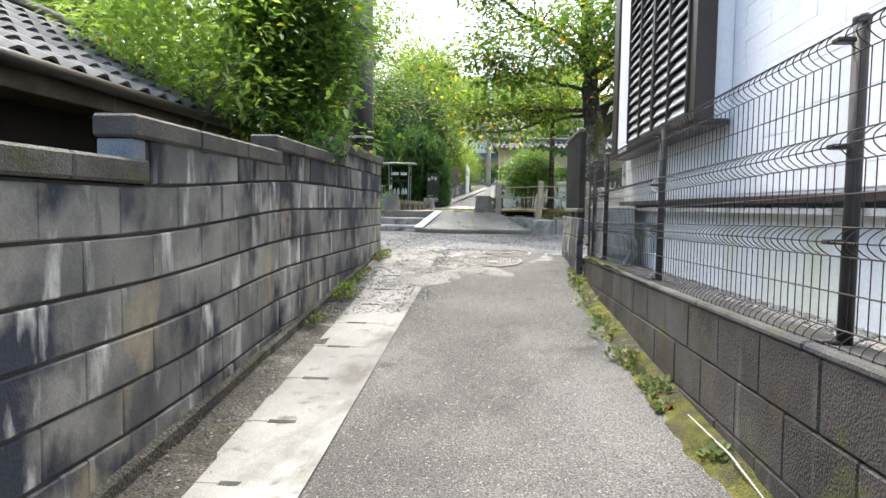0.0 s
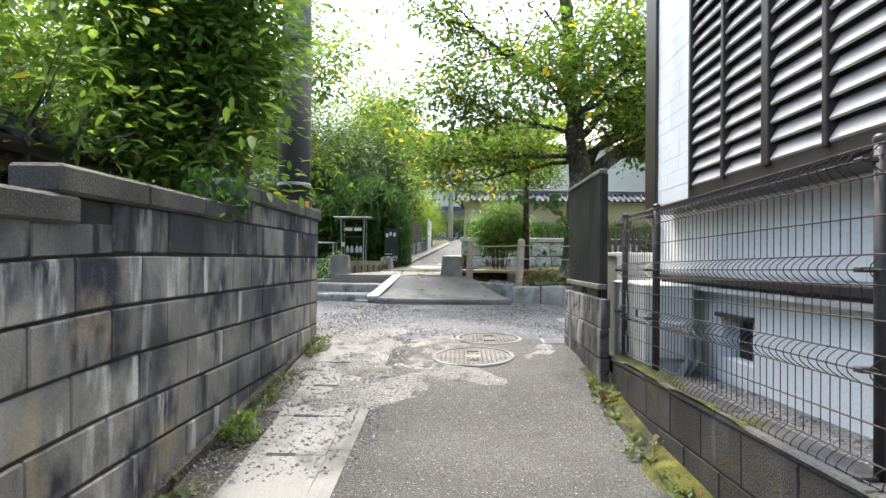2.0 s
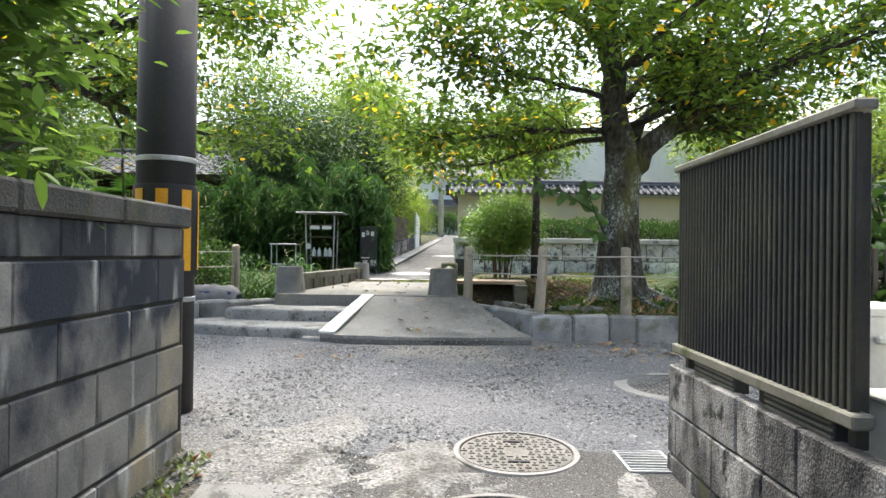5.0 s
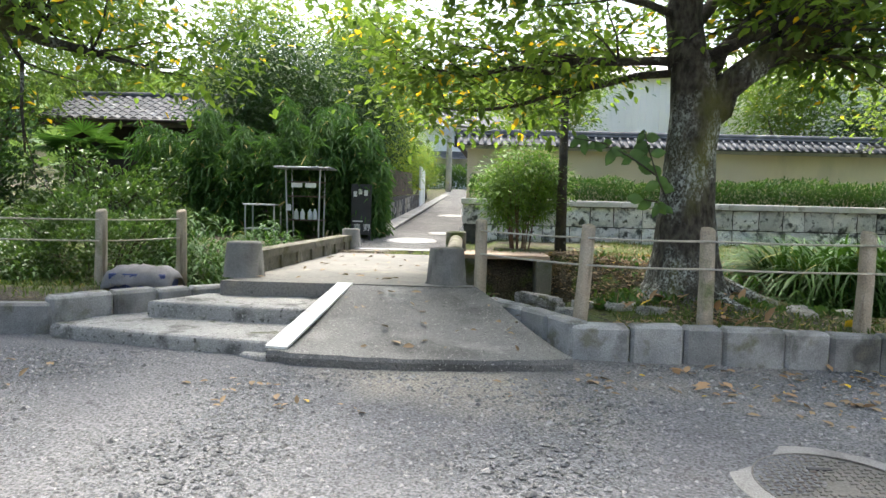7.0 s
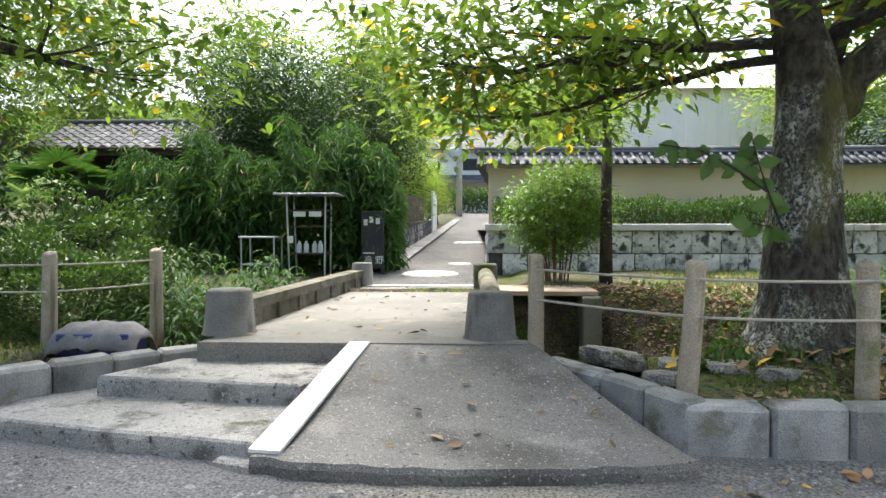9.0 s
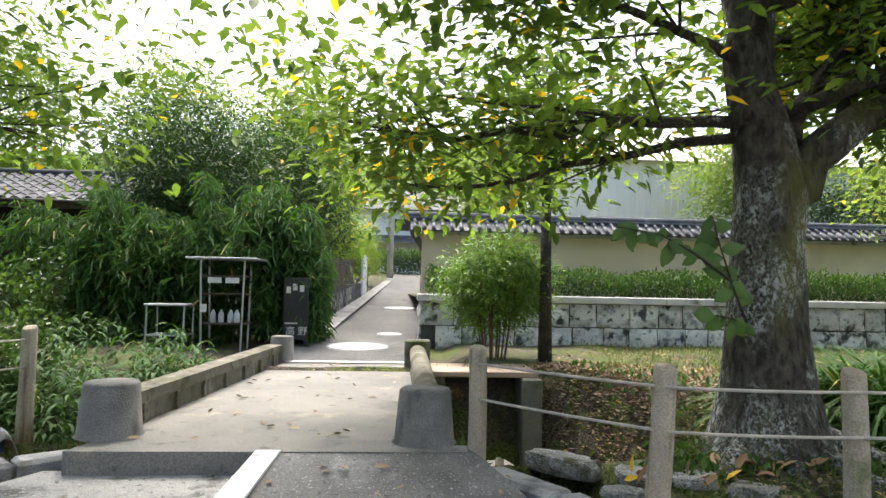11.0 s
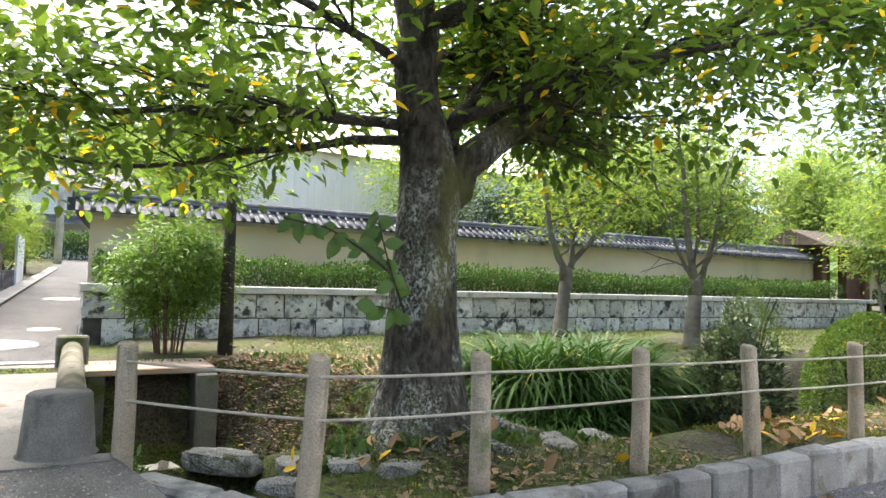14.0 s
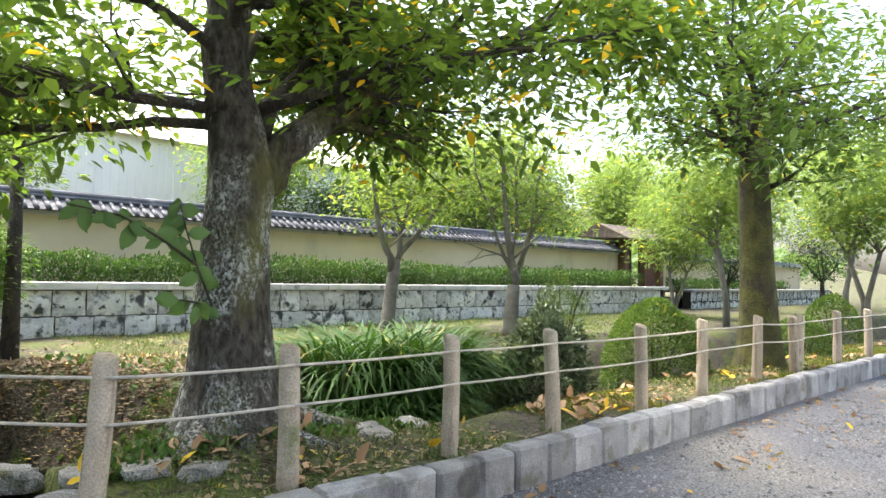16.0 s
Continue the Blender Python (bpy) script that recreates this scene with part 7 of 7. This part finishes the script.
# fan palm in the garden
palm = thing("fan_palm", (-6.7, 18.3, 1.2), "small fan palm among the bushes", "palm")
part("trunk", Geo().tube([(0, 0, -0.1), (0, 0, 1.5)], [0.08, 0.06], 9, 0.1), LIMB, palm)
rng = np.random.default_rng(99)
for k in range(15):
    a, e = k * 2.4, rng.uniform(-0.2, 1.0)
    n = 22
    c = np.array((math.cos(a) * math.cos(e), math.sin(a) * math.cos(e), math.sin(e)))
    u = np.array((-math.sin(a), math.cos(a), 0.0))
    w = np.cross(c, u)
    th = np.linspace(-1.9, 1.9, n)
    aim = np.cos(th)[:, None] * c + np.sin(th)[:, None] * u + 0.0 * w
    ob = new("frond", leaves_mesh("frond", np.repeat((np.array((0, 0, 1.5)) + c * 0.45)[None], n, 0), aim, np.full(n, 0.42), L_BAMBOO, 0.09, 0.3, None, 0.25))
    ob.parent = palm

# hedge on the terrace, clipped green gate hedge at the end of the lane


def leaf_band(name, x0, x1, y0, y1, z0, z1, n, leaf, mat, label, seed, cat="hedge"):
    rng = np.random.default_rng(seed)
    pos = np.stack([rng.uniform(x0, x1, n), rng.uniform(y0, y1, n), z0 + (z1 - z0) * rng.uniform(0, 1, n) ** 0.7], 1)
    top = np.array([0.8 + 0.3 * noise.noise(Vector((p[0] * 1.8, p[1] * 1.8, seed))) for p in pos])
    pos[:, 2] = z0 + (pos[:, 2] - z0) * top
    aim = rng.normal(0, 0.6, (n, 3)) + np.array((0, -0.4, 0.7))
    size = leaf * rng.uniform(0.6, 1.3, n)
    return tagged(new(name, leaves_mesh(name, pos, aim, size, mat, 0.4)), label, cat, "", "stuff")


leaf_band("hedge", 0.0, 17.2, 18.55, 19.4, 2.0, 2.6, 36000, 0.065, L_HEDGE, "low loose hedge between stone wall and plaster wall", 101)
leaf_band("hedge", 20.2, 30, 18.9, 19.7, 1.95, 2.4, 4500, 0.1, L_HEDGE, "low hedge beyond the garden gate", 102)
leaf_band("hedge", -2.2, 3.0, 46.5, 47.6, 2.9, 4.6, 9000, 0.13, L_HEDGE, "tall clipped hedge closing the end of the lane", 103)
leaf_band("ivy", -1.62, -1.38, 5.35, 5.95, 1.7, 2.08, 240, 0.07, L_BAMBOO, "pale ivy growing over the wall pier", 104, "ivy")
# wooded hill and woods far off
rng = np.random.default_rng(105)
n = 26000
hx, hy = rng.uniform(-190, 190, n), rng.uniform(58, 235, n)
pos = np.stack([hx, hy, np.array([ground_z(a, b) for a, b in zip(hx, hy)]) + rng.uniform(0, 5.5, n)], 1)
ob = new("far_wood", leaves_mesh("far_wood", pos, spread(rng, n, 0.6) + np.array((0, -0.5, 0.3)), rng.uniform(1.2, 3.2, n), L_FAR, 0.8, 0.5))
tagged(ob, "hazy green woods on the far hill", "woods", "", "stuff")


# ---- ground cover, litter and grit ----
def scatter(name, n, box, zfun, size, mat, label, seed, aim_z=0.1, width=0.5, category="litter", keep=None, lift=0.004, spreadz=0.15):
    rng = np.random.default_rng(seed)
    x0, x1, y0, y1 = box
    px, py = rng.uniform(x0, x1, n), rng.uniform(y0, y1, n)
    if keep:
        ok = np.array([keep(a, b) for a, b in zip(px, py)])
        px, py = px[ok], py[ok]
    n = len(px)
    pos = np.stack([px, py, np.array([zfun(a, b) for a, b in zip(px, py)]) + lift], 1)
    aim = rng.normal(0, 1, (n, 3))
    aim[:, 2] = aim_z * 1.5 + rng.normal(0, spreadz, n)
    ob = new(name, leaves_mesh(name, pos, aim, size * rng.uniform(0.5, 1.3, n), mat, width, 0.35))
    return tagged(ob, label, category, "", "stuff")


def patch(x, y, s, cut, k=0):
    return noise.noise(Vector((x * s, y * s, 9.5 + k))) > cut


scatter("leaf_litter", 17000, (0.9, 3.2, 12.9, 16.4), ground_z, 0.05, L_LITTER, "dry brown leaves covering the stream bank", 201, 0.1, keep=lambda x, y: patch(x, y, 0.9, -0.35))
scatter("leaf_litter", 4200, (0.7, 12.0, 11.5, 12.6), ground_z, 0.055, L_LITTER, "fallen leaves along the kerb bank", 202, 0.08, keep=lambda x, y: patch(x, y, 1.5, 0.02))
L_BIG = leafy("large_fallen_leaf", (0.16, 0.085, 0.04), (0.42, 0.27, 0.15), (0.7, 0.45, 0.03), 0.16, 0.05)
scatter("leaf_litter", 420, (0.75, 5.0, 11.5, 12.5), ground_z, 0.115, L_BIG, "large curled brown and yellow leaves by the kerb", 214, 0.25, 0.5, lift=0.02, spreadz=0.25, keep=lambda x, y: patch(x, y, 1.7, -0.05))
scatter("leaf_litter", 700, (5.0, 14.0, 11.5, 12.6), ground_z, 0.1, L_BIG, "brown leaves lying in the moss along the kerb", 215, 0.2, 0.5, lift=0.02, spreadz=0.2, keep=lambda x, y: patch(x, y, 1.3, 0.0))
scatter("leaf_litter", 420, (1.2, 14.0, 10.5, 11.25), lambda x, y: lane_z(y), 0.08, L_BIG, "red-brown leaves swept to the foot of the kerb", 216, 0.15, 0.5, lift=0.012, keep=lambda x, y: patch(x, y, 1.6, 0.05))
scatter("leaf_litter", 900, (-4.5, 14.0, 10.2, 11.25), lambda x, y: lane_z(y), 0.06, L_LITTER, "scattered fallen leaves at the gravel edge", 203, 0.05, lift=0.012, keep=lambda x, y: patch(x, y, 1.2, -0.1) and not (-1.5 < x < 0.6 and y > 10.9) and not (x < -1.4 and y > 11.0))
scatter("leaf_litter", 60, (-2.0, -0.4, 12.6, 16.5), lambda x, y: 1.293, 0.07, L_LITTER, "few fallen leaves on the footbridge", 204, 0.05)
scatter("leaf_litter", 30, (-1.1, 0.3, 11.2, 12.3), lambda x, y: ramp_top(x, y) + 0.006, 0.075, L_LITTER, "few fallen leaves on the ramp", 205, 0.05)
scatter("leaf_litter", 2200, (1.5, 16.0, 14.6, 18.0), ground_z, 0.07, L_LITTER, "dry leaves lying in the lawn", 206, 0.08, keep=lambda x, y: patch(x, y, 0.6, 0.05))
scatter("grass", 26000, (-0.1, 16.5, 15.6, 18.15), ground_z, 0.06, L_GRASS, "short thin grass of the lawn", 207, 1.0, 0.12, "grass", keep=lambda x, y: patch(x, y, 0.7, -0.25))
scatter("grass", 20000, (1.0, 14.0, 11.5, 13.0), ground_z, 0.055, L_GRASS, "mossy grass along the kerb", 208, 0.7, 0.16, "grass", keep=lambda x, y: patch(x, y, 1.1, -0.2))
scatter("grass", 15000, (3.2, 13.0, 11.46, 12.3), ground_z, 0.04, L_MOSSTUFT, "bright yellow-green moss tufts along the kerb", 217, 0.6, 0.3, "moss", keep=lambda x, y: patch(x, y, 1.0, 0.0, 3))
scatter("grass", 4200, (-8.0, -3.2, 12.0, 13.8), ground_z, 0.06, L_GRASS, "mossy grass beside the steps", 209, 0.9, 0.14, "grass", keep=lambda x, y: y > kerb_y(x) + 0.22)
L_WEED = leafy("weed_leaf", (0.07, 0.1, 0.045), (0.17, 0.21, 0.1), (0.2, 0.09, 0.05), 0.08, 0.3)
scatter("weeds", 2600, (0.62, 0.87, 2.2, 6.9), lambda x, y: lane_at(x, y), 0.05, L_WEED, "low weeds along the foot of the low wall", 210, 0.5, 0.5, "weeds", keep=lambda x, y: patch(x, y, 1.6, -0.05) and x > 0.82 - 0.09 * (1 + noise.noise(Vector((y * 2, 0, 0)))), spreadz=0.5)
scatter("weeds", 700, (-1.46, -1.3, 4.6, 8.0), lambda x, y: lane_z(y) + 0.02, 0.05, L_WEED, "weeds at the foot of the block wall", 211, 0.6, 0.5, "weeds", keep=lambda x, y: patch(x, y, 1.3, 0.12), spreadz=0.5)
scatter("ground_ivy", 3200, (0.9, 2.9, 12.2, 13.6), ground_z, 0.065, L_HEDGE, "low green ground cover under the cherry tree", 212, 0.5, 0.5, "plant", keep=lambda x, y: patch(x, y, 1.4, -0.05) and (x - 1.8) ** 2 + (y - 12.63) ** 2 > 0.1, spreadz=0.4)
scatter("ground_ivy", 2600, (1.0, 7.0, 13.6, 16.4), ground_z, 0.07, L_HEDGE, "green ground cover on the far bank", 213, 0.5, 0.5, "plant", keep=lambda x, y: patch(x, y, 0.9, 0.1), spreadz=0.4)
for k, (x, y, s) in enumerate(((0.8, 3.0, 0.09), (0.76, 3.6, 0.13), (0.74, 4.2, 0.15), (0.76, 5.3, 0.14), (0.78, 6.2, 0.13), (0.82, 2.2, 0.07))):
    bush("weed", (x, y, lane_at(x, y)), s, s * 1.3, s * 0.8, 70, 0.045, L_WEED, "leafy weed at the foot of the low wall", "weed", 300 + k, "weeds by the wall", 0.4, stems=False)
bush("weed", (-1.33, 5.55, lane_z(5.5)), 0.13, 0.16, 0.2, 260, 0.04, L_FRESH, "small bright green weed at the wall foot", "weed", 310, "", 0.5, stems=False)
bush("fern", (0.05, 13.6, 0.75), 0.22, 0.25, 0.4, 260, 0.1, L_HEDGE, "fern in the gap beside the footbridge", "fern", 311, "", 0.3, 0.25, stems=False)
moss = Geo().sheet(list(np.linspace(0.62, 0.862, 9)), list(np.linspace(0.6, 6.9, 130)), lambda x, y: lane_at(x, y) - 0.012 + 0.055 * smooth(0.68, 0.86, x + 0.07 * noise.noise(Vector((y * 2.3, 0, 0))) + 0.03 * noise.noise(Vector((x * 14, y * 9, 0))) - 0.02 * max(0, 2.6 - y)))
solid("trim_moss", moss, MOSS, "thick yellow-green moss along the low wall", "moss", smooth=True)


def stones(name, n, box, zfun, size, mat, label, seed, keep=None):
    """Loose stones, six-cornered, in one mesh."""
    rng = np.random.default_rng(seed)
    x0, x1, y0, y1 = box
    px, py = rng.uniform(x0, x1, n), rng.uniform(y0, y1, n)
    if keep:
        ok = np.array([keep(a, b) for a, b in zip(px, py)])
        px, py = px[ok], py[ok]
    n = len(px)
    c = np.stack([px, py, np.array([zfun(a, b) for a, b in zip(px, py)])], 1)
    s = size * rng.lognormal(0, 0.4, n)[:, None]
    th = rng.uniform(0, 6.28, n)
    u = np.stack([np.cos(th), np.sin(th), np.zeros(n)], 1)
    w = np.stack([-np.sin(th), np.cos(th), np.zeros(n)], 1)
    z = np.array((0, 0, 1.0))
    j = lambda: rng.uniform(0.7, 1.2, (n, 1))
    v = np.stack([c + u * s * j(), c + w * s * 0.75 * j(), c - u * s * j(), c - w * s * 0.75 * j(), c + z * s * 0.55 * j() + u * s * rng.normal(0, 0.25, (n, 1)), c - z * s * 0.4], 1).reshape(-1, 3)
    f = np.array(((0, 1, 4), (1, 2, 4), (2, 3, 4), (3, 0, 4), (1, 0, 5), (2, 1, 5), (3, 2, 5), (0, 3, 5)))
    faces = ((np.arange(n) * 6)[:, None, None] + f[None]).reshape(-1, 3)
    me = bpy.data.meshes.new(name)
    me.from_pydata(v.tolist(), [], faces.tolist())
    me.materials.append(mat)
    return tagged(new(name, me), label, "gravel", "", "stuff")


stones("gravel", 26000, (-4.2, 4.2, 8.25, 11.3), lambda x, y: lane_z(y) + 0.004, 0.011, PEBBLE, "loose grey gravel stones on the road", 401, keep=lambda x, y: not (-1.5 < x < 0.6 and y > 10.95) and (x - 1.37) ** 2 + (y - 9.55) ** 2 > 0.19 and (x - 0.12) ** 2 + (y - 8.15) ** 2 > 0.1)
stones("gravel", 9000, (4.2, 14.0, 8.6, 11.2), lambda x, y: lane_z(y) + 0.004, 0.014, PEBBLE, "loose grey gravel stones farther along the road", 402)
stones("gravel", 3500, (-8.0, -4.2, 9.0, 12.0), lambda x, y: lane_z(min(y, 11.4)) + 0.004, 0.014, PEBBLE, "loose grey gravel beside the steps", 403, keep=lambda x, y: y < kerb_y(x) - 0.05)
stones("grit", 4200, (-1.44, -0.6, 4.8, 8.4), lambda x, y: lane_z(y) + 0.012, 0.008, PEBBLE, "loose grit at the mouth of the lane", 404, keep=lambda x, y: patch(x, y, 1.5, -0.15))
stones("grit", 1300, (-1.44, -1.12, -1.0, 5.5), lambda x, y: lane_z(y) + 0.006, 0.007, PEBBLE, "loose grit along the wall foot", 405)
stones("gravel", 2600, (0.99, 1.34, 1.0, 6.8), lambda x, y: yard_z(x, y) + 0.003, 0.01, PEBBLE, "small gravel behind the mesh fence", 406)
stick = thing("stick", (0, 0, 0), "thin pale dry stick lying on the moss", "stick")
part("rod", Geo().tube([(0.79, 2.5, lane_at(0.79, 2.5) + 0.07), (0.82, 2.1, lane_at(0.8, 2.1) + 0.06), (0.84, 1.75, lane_at(0.8, 1.75) + 0.03)], [0.003, 0.0035, 0.0025], 6), PALECAP, stick)
